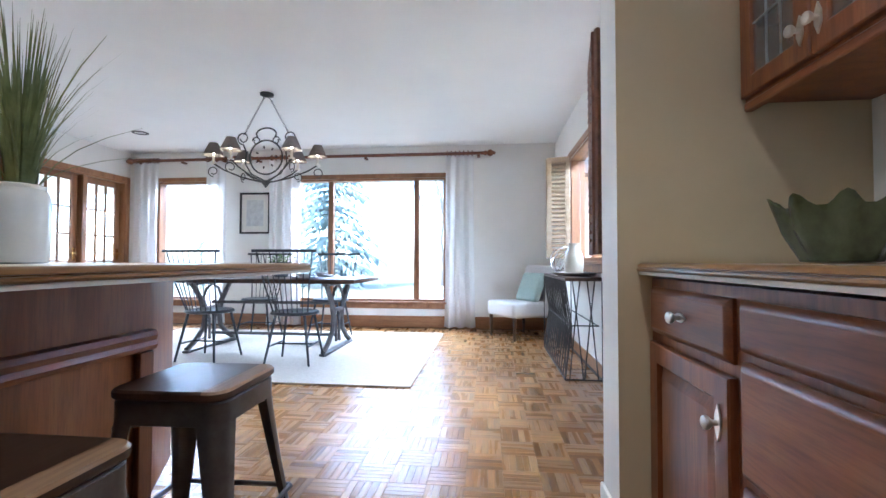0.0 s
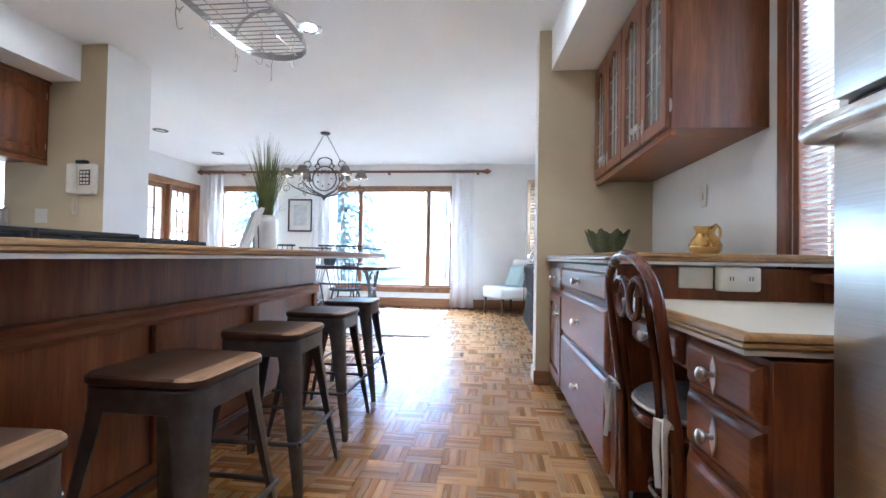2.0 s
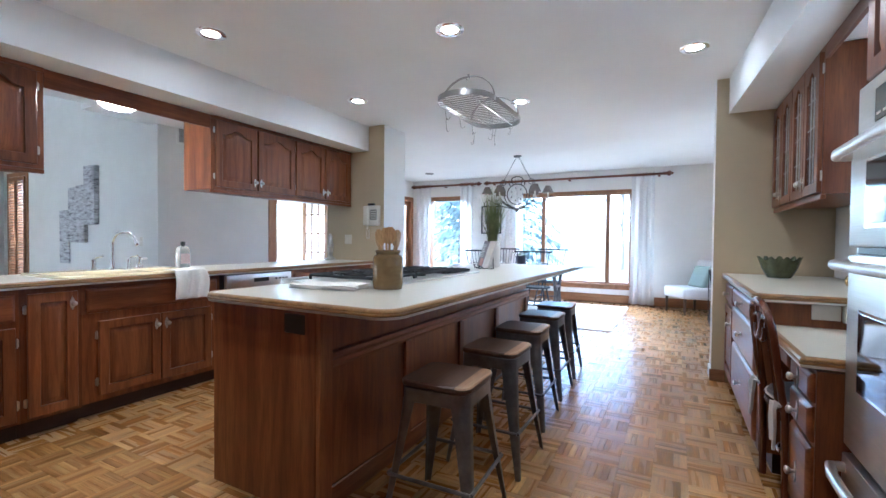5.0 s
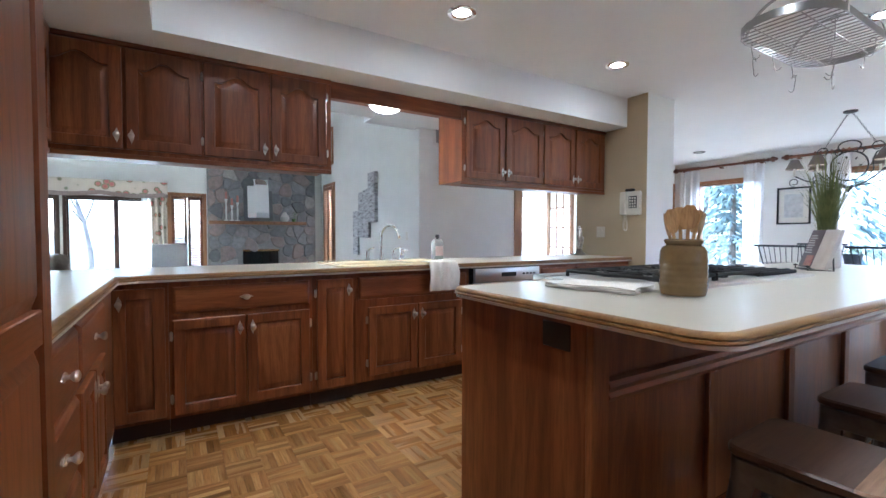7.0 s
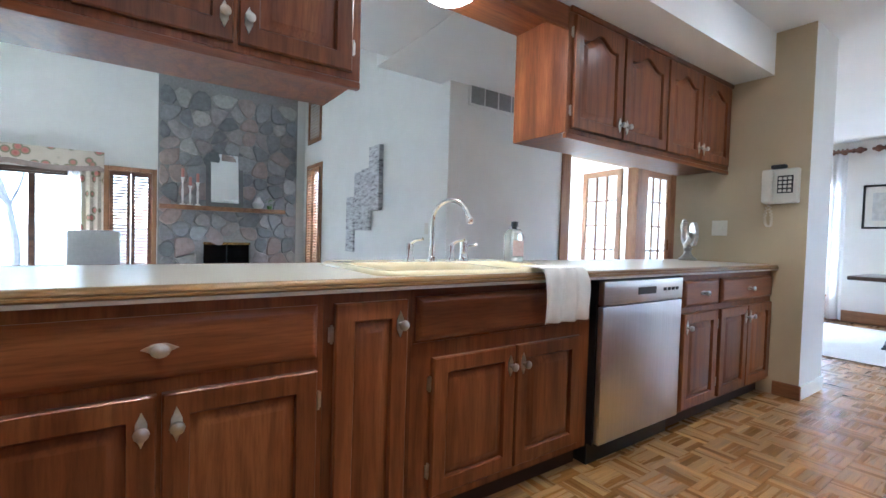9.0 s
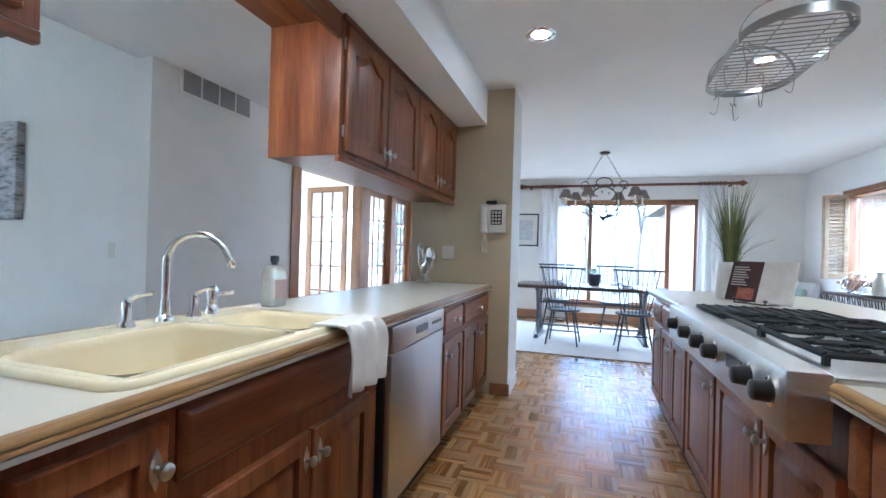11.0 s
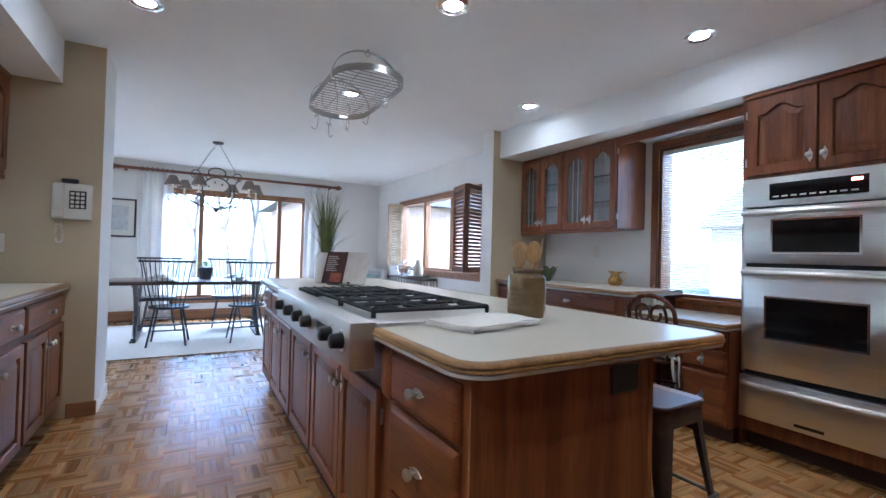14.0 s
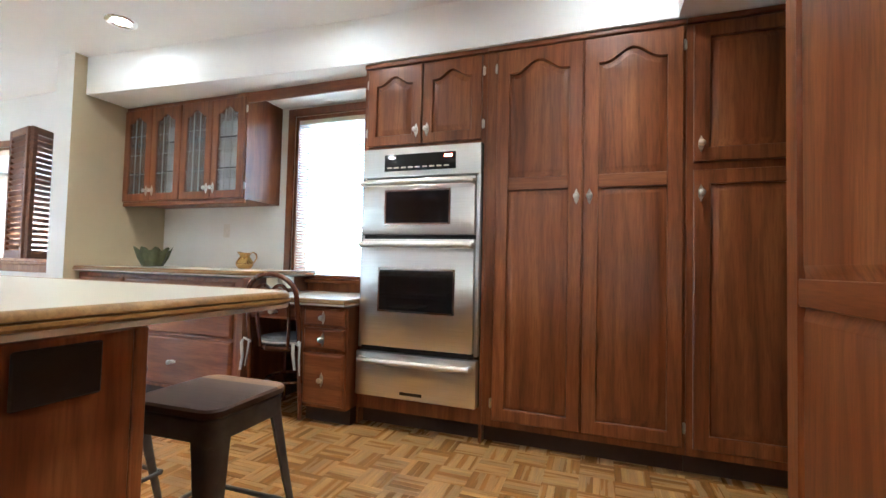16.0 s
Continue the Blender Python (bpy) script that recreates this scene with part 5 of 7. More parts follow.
draped("hanging_towel", 0.25, [(0.10, 0.931), (0.06, 0.932), (0.02, 0.932), (-0.015, 0.928), (-0.03, 0.91), (-0.034, 0.88), (-0.036, 0.84), (-0.038, 0.80), (-0.04, 0.76), (-0.042, 0.72)], "white woven towel hanging over the sink edge", facing_east(-1.70, 0.66))
tw = thing("folded_towel", pose(-0.07, 0.42, 0.9165, 0, 0, 14) @ Matrix.Diagonal((1.15, 1.3, 1, 1)), "folded white towel lying on the island", "towel")
for k in range(3):
    bm = bmesh.new()
    nx, ny = 18, 10
    rows = []
    for layer in (0, 1):
        for j in range(ny + 1):
            rows.append([bm.verts.new((-0.16 + 0.32 * i / nx + 0.006 * math.sin(j + k), -0.085 + 0.17 * j / ny + 0.006 * math.sin(i * 0.7 + k * 2), 0.001 + k * 0.006 + layer * 0.0056 + 0.0025 * (math.sin(i * 0.5 + k) * math.cos(j * 0.6) + 1) * (0.3 + 0.3 * k))) for i in range(nx + 1)])
    h = ny + 1
    for b0 in (0, h):
        for j in range(ny):
            for i in range(nx):
                bm.faces.new((rows[b0 + j][i], rows[b0 + j][i + 1], rows[b0 + j + 1][i + 1], rows[b0 + j + 1][i]))
    for j in range(ny):
        for i in (0, nx):
            bm.faces.new((rows[j][i], rows[j + 1][i], rows[h + j + 1][i], rows[h + j][i]))
    for i in range(nx):
        for j in (0, ny):
            bm.faces.new((rows[j][i], rows[j][i + 1], rows[h + j][i + 1], rows[h + j][i]))
    part("fold", bm, CLOTH, tw)

# ---- grass plant in a white vase ----
vs = thing("planter", pose(-0.05, 2.68, 0.916) @ Matrix.Diagonal((0.98, 0.98, 1.12, 1)), "tall white ceramic vase with green grass", "plant pot")
bm = bmesh.new()
lathe(bm, [(0.06, 0), (0.078, 0.003), (0.082, 0.02), (0.083, 0.17), (0.078, 0.195), (0.068, 0.205), (0.07, 0.215), (0.064, 0.218), (0.058, 0.205), (0.058, 0.18), (0.01, 0.178)], 28)
part("vase", bm, speckled("white_glaze", (0.72, 0.69, 0.63), (0.80, 0.77, 0.71), 10, 0.2), vs, "white glazed vase")
GRASS = speckled("grass_blade", (0.075, 0.095, 0.025), (0.22, 0.235, 0.075), 14, 0.5)
rng = random.Random(4)
bm = bmesh.new()
for i in range(230):
    a, lean, hgt = rng.uniform(0, 6.283), abs(rng.gauss(0.0, 0.085)), rng.choice((rng.uniform(0.2, 0.42), rng.uniform(0.34, 0.56)))
    r0 = rng.uniform(0, 0.045)
    ca, sa = math.cos(a), math.sin(a)
    w0 = rng.uniform(0.003, 0.006)
    rows = []
    for k in range(6):
        f = k / 5
        out = r0 + lean * f * f + 0.03 * f
        z = 0.17 + hgt * f - 0.25 * lean * f * f
        w = w0 * (1 - f) ** 0.6 + 0.0003
        rows.append([bm.verts.new((out * ca - w * sa, out * sa + w * ca, z)), bm.verts.new((out * ca + w * sa, out * sa - w * ca, z + 0.0005))])
    for p, q in zip(rows, rows[1:]):
        bm.faces.new((p[0], p[1], q[1], q[0]))
tagged(part("grass", bm, GRASS, vs, "thin green grass blades"), kind="stuff")

# ---- cookbook on a stand ----
bk = thing("cookbook", pose(-0.03, 2.33, 0.9165, 0, 0, -52), "open cookbook with a dark cover on an iron stand", "book")
tilt = radians(18)


def leaned(bm):
    bmesh.ops.rotate(bm, verts=bm.verts, cent=(0, 0, 0), matrix=Matrix.Rotation(-tilt, 3, "X"))
    return bm


bm = boxes((-0.19, -0.002, 0.012, 0.03, 0.02, 0.27, 0.002, 1))
part("cover", leaned(bm), speckled("dark_cover", (0.03, 0.02, 0.025), (0.09, 0.035, 0.03), 18, 0.3), bk, "dark printed page")
bm = boxes((0.002, 0.19, 0.010, 0.03, 0.02, 0.27, 0.002, 1))
part("page", leaned(bm), speckled("paper", (0.62, 0.56, 0.5), (0.74, 0.70, 0.65), 12, 0.6), bk, "pale printed page")
INK = speckled("pale_ink", (0.5, 0.48, 0.42), (0.55, 0.53, 0.48), 20, 0.6)
for i in range(8):
    w = 0.10 - 0.012 * (i % 3)
    part("text_line", leaned(boxes((-0.17, -0.17 + w, 0.0105, 0.0118, 0.115 + 0.016 * i, 0.122 + 0.016 * i))), INK, bk, "line of unreadable print")
part("picture", leaned(boxes((-0.12, -0.02, 0.0105, 0.0118, 0.03, 0.10))), speckled("red_print", (0.25, 0.03, 0.02), (0.45, 0.2, 0.12), 40, 0.4), bk, "red food picture")
bm = bmesh.new()
for x in (-0.09, 0.09):
    tube(bm, [(x, -0.03, 0.03), (x, -0.03, 0.008), (x, 0.10, 0.004), (x, 0.09, 0.20)], 0.005, 6)
    lathe(bm, [(0.001, 0.0), (0.012, 0.003), (0.012, 0.01), (0.001, 0.014)], 10, (x, -0.03, 0.022))
tube(bm, [(-0.09, 0.09, 0.20), (0.09, 0.09, 0.20)], 0.005, 6)
tube(bm, [(-0.09, -0.03, 0.008), (0.09, -0.03, 0.008)], 0.005, 6)
part("stand", bm, IRON, bk, "black iron easel")

# ================= dining room =================
RUG = speckled("woven_rug", (0.50, 0.46, 0.41), (0.62, 0.58, 0.52), 45, 0.95, 260, 0.7, 0.0, 0.004)
rg = thing("area_rug", pose(-0.95, 5.85, 0.001), "pale woven rug under the dining table", "rug")
part("weave", boxes((-1.78, 1.78, -1.20, 1.20, 0.0, 0.009, 0.003, 1)), RUG, rg)
bm = bmesh.new()
tube(bm, [(-1.78, -1.20, 0.006), (1.78, -1.20, 0.006), (1.78, 1.20, 0.006), (-1.78, 1.20, 0.006)], 0.007, 6, True)
part("binding", bm, speckled("rug_binding", (0.30, 0.22, 0.15), (0.36, 0.28, 0.2), 60, 0.9), rg, "brown bound edge")

TY, TZ = 5.95, 0.75
tb = thing("dining_table", pose(-0.88, TY, 0.012), "long dark wooden table on ornate iron trestles", "table")
part("tabletop", boxes((-1.02, 1.02, -0.46, 0.46, TZ - 0.055, TZ - 0.012, 0.008)), STAINED, tb, "dark plank tabletop")
for x in (-0.70, 0.70):
    bm = bmesh.new()
    box(bm, x - 0.035, x + 0.035, -0.42, 0.42, 0.0, 0.025, 0.008)
    for s in (-1, 1):
        tube(bm, [(x, s * 0.40, 0.03), (x, s * 0.28, 0.09), (x, s * 0.15, 0.20), (x, s * 0.12, 0.34), (x, s * 0.17, 0.48), (x, s * 0.26, 0.60), (x, s * 0.34, 0.69)], 0.026, 8)
        tube(bm, [(x, s * 0.04, 0.08), (x, s * 0.05, 0.30), (x, s * 0.10, 0.42), (x, s * 0.16, 0.52), (x, s * 0.10, 0.62), (x, 0, 0.66)], 0.014, 8)
    box(bm, x - 0.03, x + 0.03, -0.38, 0.38, 0.665, 0.694, 0.006)
    box(bm, x - 0.018, x + 0.018, -0.17, 0.17, 0.39, 0.43, 0.005)
    part("trestle", bm, GUNMETAL, tb, "cast iron trestle leg")
for z in (0.14, 0.47):
    bm = bmesh.new()
    tube(bm, [(-0.70, 0, z), (0.70, 0, z)], 0.016, 8)
    part("stretcher", bm, GUNMETAL, tb, "iron stretcher bar")

# spindle-back chairs
CHAIR = speckled("dark_chair_paint", (0.022, 0.026, 0.032), (0.045, 0.052, 0.062), 20, 0.4, 120, 0.1)
dc = thing("dining_chair", pose(0, 0, 0), "black spindle-back chair with a round seat", "chair", "chairs round the table")
bm = bmesh.new()
loft(bm, [[(0.215 * k * math.cos(a), 0.20 * k * math.sin(a), z) for a in [2 * math.pi * i / 28 for i in range(28)]] for k, z in ((0.93, 0.43), (1.0, 0.438), (1.0, 0.452), (0.96, 0.46), (0.5, 0.452), (0.02, 0.45))])
part("seat", bm, CHAIR, dc, "dished round seat")
for sx in (-1, 1):
    for sy in (-1, 1):
        bm = bmesh.new()
        tube(bm, [(sx * 0.13, sy * 0.12, 0.435), (sx * 0.168, sy * 0.16, 0.2), (sx * 0.20, sy * 0.195, 0.0)], 0.013, 8, False, 0.010)
        part("leg", bm, CHAIR, dc)
    bm = bmesh.new()
    tube(bm, [(sx * 0.175, -0.17, 0.16), (sx * 0.175, 0.17, 0.16)], 0.008, 6)
    part("stretcher", bm, CHAIR, dc)
bm = bmesh.new()
tube(bm, [(-0.175, 0, 0.16), (0.175, 0, 0.16)], 0.008, 6)
part("stretcher", bm, CHAIR, dc)
for i in range(9):
    u = -1 + 2 * i / 8
    bm = bmesh.new()
    tube(bm, [(u * 0.155, -0.17 + 0.06 * u * u, 0.45), (u * 0.20, -0.235 + 0.03 * u * u, 0.72), (u * 0.245, -0.29 + 0.03 * u * u, 1.0)], 0.0045 if 0 < i < 8 else 0.0075, 6)
    part("spindle", bm, CHAIR, dc)
bm = bmesh.new()
rows = []
for i in range(13):
    u = -1 + 2 * i / 12
    x, y = u * 0.285, -0.292 + 0.032 * u * u
    rows.append([(x, y - 0.009, 0.988), (x, y + 0.009, 0.988), (x, y + 0.008, 1.012), (x, y - 0.010, 1.012)])
loft(bm, rows)
part("top_rail", bm, CHAIR, dc, "flat bowed top rail")
dc.matrix_world = pose(-0.36, 5.33, 0.011, 0, 0, 3)
for x, y, a in ((-1.21, 5.36, -4), (-0.50, 6.60, 178), (-1.38, 6.58, 184)):
    copy_thing(dc, pose(x, y, 0.011, 0, 0, a))

# on the table
pt = thing("plant_pot", pose(-0.82, 5.98, 0.751), "small green plant in a dark pot on the table", "plant pot")
bm = bmesh.new()
lathe(bm, [(0.06, 0), (0.07, 0.003), (0.095, 0.15), (0.10, 0.16), (0.092, 0.16), (0.085, 0.13), (0.01, 0.12)], 22)
part("pot", bm, speckled("dark_pot", (0.05, 0.06, 0.08), (0.10, 0.11, 0.13), 15, 0.4), pt, "dark grey pot")
bm = bmesh.new()
rng = random.Random(9)
for i in range(170):
    a, r, z = rng.uniform(0, 6.283), rng.uniform(0, 0.13), 0.14 + rng.uniform(0, 0.10)
    cx, cy = r * math.cos(a), r * math.sin(a)
    s, b = rng.uniform(0.014, 0.028), rng.uniform(0, 6.283)
    tilt_z = rng.uniform(-0.012, 0.02)
    v = [bm.verts.new(p) for p in ((cx, cy, z), (cx + s * math.cos(b - 0.5), cy + s * math.sin(b - 0.5), z + tilt_z), (cx + 1.7 * s * math.cos(b), cy + 1.7 * s * math.sin(b), z + tilt_z * 0.5), (cx + s * math.cos(b + 0.5), cy + s * math.sin(b + 0.5), z + tilt_z + 0.004))]
    bm.faces.new(v)
LEAF = speckled("leaf", (0.06, 0.14, 0.03), (0.14, 0.26, 0.06), 20, 0.5)
tagged(part("foliage", bm, LEAF, pt, "small bright green leaves"), kind="stuff")
CHINA = speckled("china", (0.42, 0.42, 0.40), (0.52, 0.52, 0.5), 15, 0.2)
for x, y in ((-0.42, 5.66), (-1.28, 5.66), (-0.48, 6.26), (-1.36, 6.26)):
    bm = bmesh.new()
    lathe(bm, [(0.06, 0.001), (0.10, 0.004), (0.135, 0.016), (0.132, 0.019), (0.09, 0.008), (0.01, 0.006)], 28)
    solid("plate", bm, CHINA, "grey stoneware plate on the dining table", "plate", "", "place settings", pose(x, y, 0.7505))
    bm = bmesh.new()
    lathe(bm, [(0.03, 0.008), (0.05, 0.012), (0.078, 0.045), (0.075, 0.046), (0.045, 0.016), (0.005, 0.014)], 24)
    solid("bowl", bm, CHINA, "stoneware bowl on a dinner plate", "bowl", "", "place settings", pose(x, y, 0.7505))

# ---- chandelier ----
cd = thing("chandelier", pose(-0.74, 5.48, 0), "wrought-iron chandelier with small grey-brown shades", "chandelier")
bm = bmesh.new()
lathe(bm, [(0.065, CZ - 0.001), (0.062, CZ - 0.018), (0.02, CZ - 0.028), (0.002, CZ - 0.03)], 20)
part("canopy", bm, IRON, cd, "round iron ceiling rose")
for s in (-1, 1):
    bm = bmesh.new()
    n = 16
    for i in range(n):
        f0, f1 = i / n, (i + 0.96) / n
        p, q = Vector((s * (0.02 + 0.21 * f0), 0, CZ - 0.025 - 0.375 * f0)), Vector((s * (0.02 + 0.21 * f1), 0, CZ - 0.025 - 0.375 * f1))
        mid, half = (p + q) / 2, (q - p) / 2
        side = Vector((0, 1, 0)) if i % 2 else Vector((half.z, 0, -half.x)).normalized()
        tube(bm, [mid + half * math.cos(radians(a)) * 1.1 + side * 0.008 * math.sin(radians(a)) for a in range(0, 360, 45)], 0.0022, 5, True)
    part("chain", bm, IRON, cd, "iron link chain")
ZR = 1.925
bm = bmesh.new()
tube(bm, [(0.165 * math.cos(radians(a)), 0, ZR + 0.165 * math.sin(radians(a))) for a in range(0, 360, 12)], 0.008, 8, True)
part("ring", bm, IRON, cd, "round iron centre ring")
bm = bmesh.new()
tube(bm, [(0.10 * math.cos(radians(a)) - 0.0, 0, ZR + 0.225 + 0.06 * math.sin(radians(a))) for a in range(-30, 211, 15)], 0.0075, 8)
for s in (-1, 1):
    tube(bm, [(s * (0.10 + 0.04 * math.cos(radians(a)) * (1 - a / 900)), 0, ZR + 0.16 + 0.04 * math.sin(radians(a)) * (1 - a / 900)) for a in range(0, 420, 20)], 0.006, 6)
    tube(bm, [(s * (0.235 + 0.055 * math.cos(radians(a)) * (1 - a / 800)), 0, ZR + 0.19 + 0.055 * math.sin(radians(a)) * (1 - a / 800)) for a in range(-90, 360, 20)], 0.006, 6)
    tube(bm, [(s * 0.235, 0, ZR + 0.135), (s * 0.20, 0, ZR + 0.05), (s * 0.21, 0, ZR - 0.06), (s * 0.15, 0, ZR - 0.16), (0, 0, ZR - 0.235)], 0.0075, 6)
part("scroll_frame", bm, IRON, cd, "scrolled iron frame")
bm = bmesh.new()
lathe(bm, [(0.002, -0.30), (0.012, -0.285), (0.03, -0.26), (0.05, -0.235), (0.02, -0.225), (0.002, -0.22)], 14, (0, 0, ZR))
part("finial", bm, IRON, cd, "iron drop finial")
for i in range(7):
    a = radians(i * 360 / 7)
    bm = bmesh.new()
    c0 = Vector((0.10 * math.cos(a), 0, ZR + 0.10 * math.sin(a)))
    loft(bm, [[c0 + Vector((0.016 * k * math.cos(t) * math.cos(a) - 0.009 * k * math.sin(t) * math.sin(a), y, 0.016 * k * math.cos(t) * math.sin(a) + 0.009 * k * math.sin(t) * math.cos(a))) for t in [2 * math.pi * j / 8 for j in range(8)]] for k, y in ((0.6, -0.003), (1, 0), (0.6, 0.003))])
    part("leaf", bm, IRON, cd, "small iron leaf")
SHADE_GLOW = glow("candle_bulb", (1.0, 0.85, 0.62), 1.6)
SHADE = speckled("lamp_shade_cloth", (0.20, 0.165, 0.14), (0.26, 0.22, 0.19), 60, 0.9)
for i, (ax, ay) in enumerate(((-0.48, -0.09), (-0.36, 0.22), (-0.20, -0.26), (0.20, 0.26), (0.36, -0.22), (0.48, 0.09))):
    bm = bmesh.new()
    pts = [(ax * 0.10, ay * 0.10, ZR - 0.24), (ax * 0.45, ay * 0.45, ZR - 0.20), (ax * 0.8, ay * 0.8, ZR - 0.13), (ax, ay, ZR - 0.07)]
    tube(bm, pts, 0.0075, 8)
    sc = Vector((ax, ay, 0)).normalized()
    tube(bm, [(ax + sc.x * 0.045 * math.cos(radians(t)) * (1 - t / 700), ay + sc.y * 0.045 * math.cos(radians(t)) * (1 - t / 700), ZR - 0.145 + 0.045 * math.sin(radians(t)) * (1 - t / 700)) for t in range(-90, 330, 20)], 0.005, 6)
    arm = part("arm", bm, IRON, cd, "curved iron arm")
    bm = bmesh.new()
    lathe(bm, [(0.028, -0.075), (0.03, -0.065), (0.012, -0.06), (0.0115, 0.02)], 12, (ax, ay, ZR))
    part("candle", bm, WHITE_PL, arm, "ivory candle sleeve")
    bm = bmesh.new()
    lathe(bm, [(0.006, 0.021), (0.013, 0.035), (0.014, 0.05), (0.006, 0.075), (0.001, 0.085)], 10, (ax, ay, ZR))
    part("bulb", bm, SHADE_GLOW, arm, "small lit candle bulb")
    bm = bmesh.new()
    prof = [(0.092, -0.005), (0.040, 0.110), (0.038, 0.110), (0.090, -0.005)]
    lathe(bm, prof, 24, (ax, ay, ZR + 0.015), False)
    part("shade", bm, SHADE, arm, "small grey cone shade")

# ---- curtain rods and sheers ----
ROD = wood("rod_wood", (0.13, 0.045, 0.02), (0.22, 0.085, 0.038), (0.30, 0.13, 0.06), "X", 0.35)


def rod(x0, x1, y=7.455, z=2.405):
    r = thing("curtain_rod", pose(0, 0, 0), "turned wooden curtain rod with carved finials", "curtain rod", "curtain rods")
    bm = bmesh.new()
    tube(bm, [(x0, y, z), (x1, y, z)], 0.022, 14)
    part("pole", bm, ROD, r)
    for s, x in ((-1, x0), (1, x1)):
        bm = bmesh.new()
        loft(bm, [[(x + s * d, y + q * math.cos(a), z + q * math.sin(a)) for a in [2 * math.pi * i / 14 for i in range(14)]] for q, d in ((0.03, -0.02), (0.034, 0.0), (0.022, 0.015), (0.03, 0.025), (0.047, 0.05), (0.047, 0.07), (0.03, 0.095), (0.02, 0.10), (0.024, 0.115), (0.01, 0.13), (0.002, 0.132))])
        part("finial", bm, ROD, r, "turned finial")
    for x in (x0 + 0.1, (x0 + x1) / 2, x1 - 0.1):
        bm = boxes((x - 0.02, x + 0.02, y, 7.549, z - 0.045, z - 0.022, 0.004, 1))
        part("bracket", bm, ROD, r)
    return r


def sheer_curtain(x0, x1, seed, z1=2.38, y=7.455):
    c = thing("sheer_curtain", pose(0, 0, 0), "white sheer curtain hanging from wooden rings", "curtain", "sheer curtains")
    rng = random.Random(seed)
    ph = rng.uniform(0, 6)
    n, folds = 90, (x1 - x0) * 15
    bm = bmesh.new()
    rows = []
    for z, spread, amp in ((z1, 1.0, 0.018), (z1 - 0.15, 0.97, 0.025), (1.5, 0.97, 0.032), (0.7, 1.0, 0.036), (0.2, 1.04, 0.04), (0.02, 1.08, 0.045)):
        row = []
        for i in range(n + 1):
            u = i / n
            xx = (x0 + x1) / 2 + (u - 0.5) * (x1 - x0) * spread
            row.append(bm.verts.new((xx, y + 0.005 + amp * math.sin(u * folds * 2 * math.pi / 2 + ph) + 0.012 * math.sin(u * 17 + z * 2 + ph), z)))
        rows.append(row)
    for a, b in zip(rows, rows[1:]):
        for i in range(n):
            bm.faces.new((a[i], a[i + 1], b[i + 1], b[i]))
    part("cloth", bm, SHEER, c, "thin white sheer cloth")
    for i in range(7):
        x = x0 + (x1 - x0) * (i + 0.5) / 7
        bm = bmesh.new()
        tube(bm, [(x, y + 0.034 * math.cos(radians(t)), 2.405 + 0.034 * math.sin(radians(t))) for t in range(0, 360, 24)], 0.008, 6, True)
        part("ring", bm, ROD, c, "wooden curtain ring")
    return c


rod(-3.86, -2.33)
rod(-2.02, 1.36)
for i, (a, b) in enumerate(((-3.84, -3.45), (-2.72, -2.38), (-1.74, -1.27), (0.80, 1.20))):
    sheer_curtain(a, b, i)

# ---- framed picture ----
pc = thing("framed_picture", pose(-2.0, 7.549, 1.62), "small drawing in a thin black frame", "picture")
bm = boxes((-0.23, -0.205, -0.02, 0, -0.30, 0.30), (0.205, 0.23, -0.02, 0, -0.30, 0.30), (-0.205, 0.205, -0.02, 0, 0.275, 0.30), (-0.205, 0.205, -0.02, 0, -0.30, -0.275))
part("frame", bm, BLACK, pc, "thin black frame")
part("mat_board", boxes((-0.204, 0.204, -0.008, -0.001, -0.274, 0.274)), STRIP, pc, "white mount")
part("drawing", boxes((-0.13, 0.13, -0.0095, -0.0082, -0.19, 0.19)), speckled("drawing_paper", (0.5, 0.5, 0.49), (0.68, 0.68, 0.66), 14, 0.8), pc, "faint grey drawing")

# ---- slipper chair with cushion ----
FAB = speckled("grey_linen", (0.62, 0.61, 0.60), (0.72, 0.71, 0.70), 70, 0.95, 240, 0.5)
ac = thing("slipper_chair", pose(1.78, 6.96, 0, 0, 0, -58), "armless grey upholstered chair with dark legs", "chair")
bm = boxes((-0.29, 0.29, -0.30, 0.26, 0.26, 0.44, 0.04, 4))
part("seat", bm, FAB, ac, "thick grey seat")
bm = boxes((-0.29, 0.29, -0.07, 0.07, 0.0, 0.50, 0.045, 4))
bmesh.ops.rotate(bm, verts=bm.verts, cent=(0, 0, 0), matrix=Matrix.Rotation(radians(-14), 3, "X"))
bmesh.ops.translate(bm, verts=bm.verts, vec=(0, 0.24, 0.38))
part("backrest", bm, FAB, ac, "grey upholstered back")
for x in (-0.25, 0.25):
    for y in (-0.26, 0.24):
        bm = bmesh.new()
        tube(bm, [(x, y, 0.27), (x, y, 0.0)], 0.024, 8, False, 0.015)
        part("leg", bm, STAINED, ac, "tapered dark wooden leg")
bm = boxes((-0.20, 0.20, -0.05, 0.05, 0, 0.38, 0.045, 4))
bmesh.ops.rotate(bm, verts=bm.verts, cent=(0, 0, 0), matrix=Matrix.Rotation(radians(-22), 3, "X"))
solid("cushion", bm, speckled("aqua_cloth", (0.36, 0.46, 0.43), (0.44, 0.54, 0.50), 50, 0.9, 220, 0.4), "pale aqua cushion leaning on the grey chair", "cushion", m=pose(1.78, 6.96, 0, 0, 0, -58) @ pose(0.02, 0.08, 0.425))

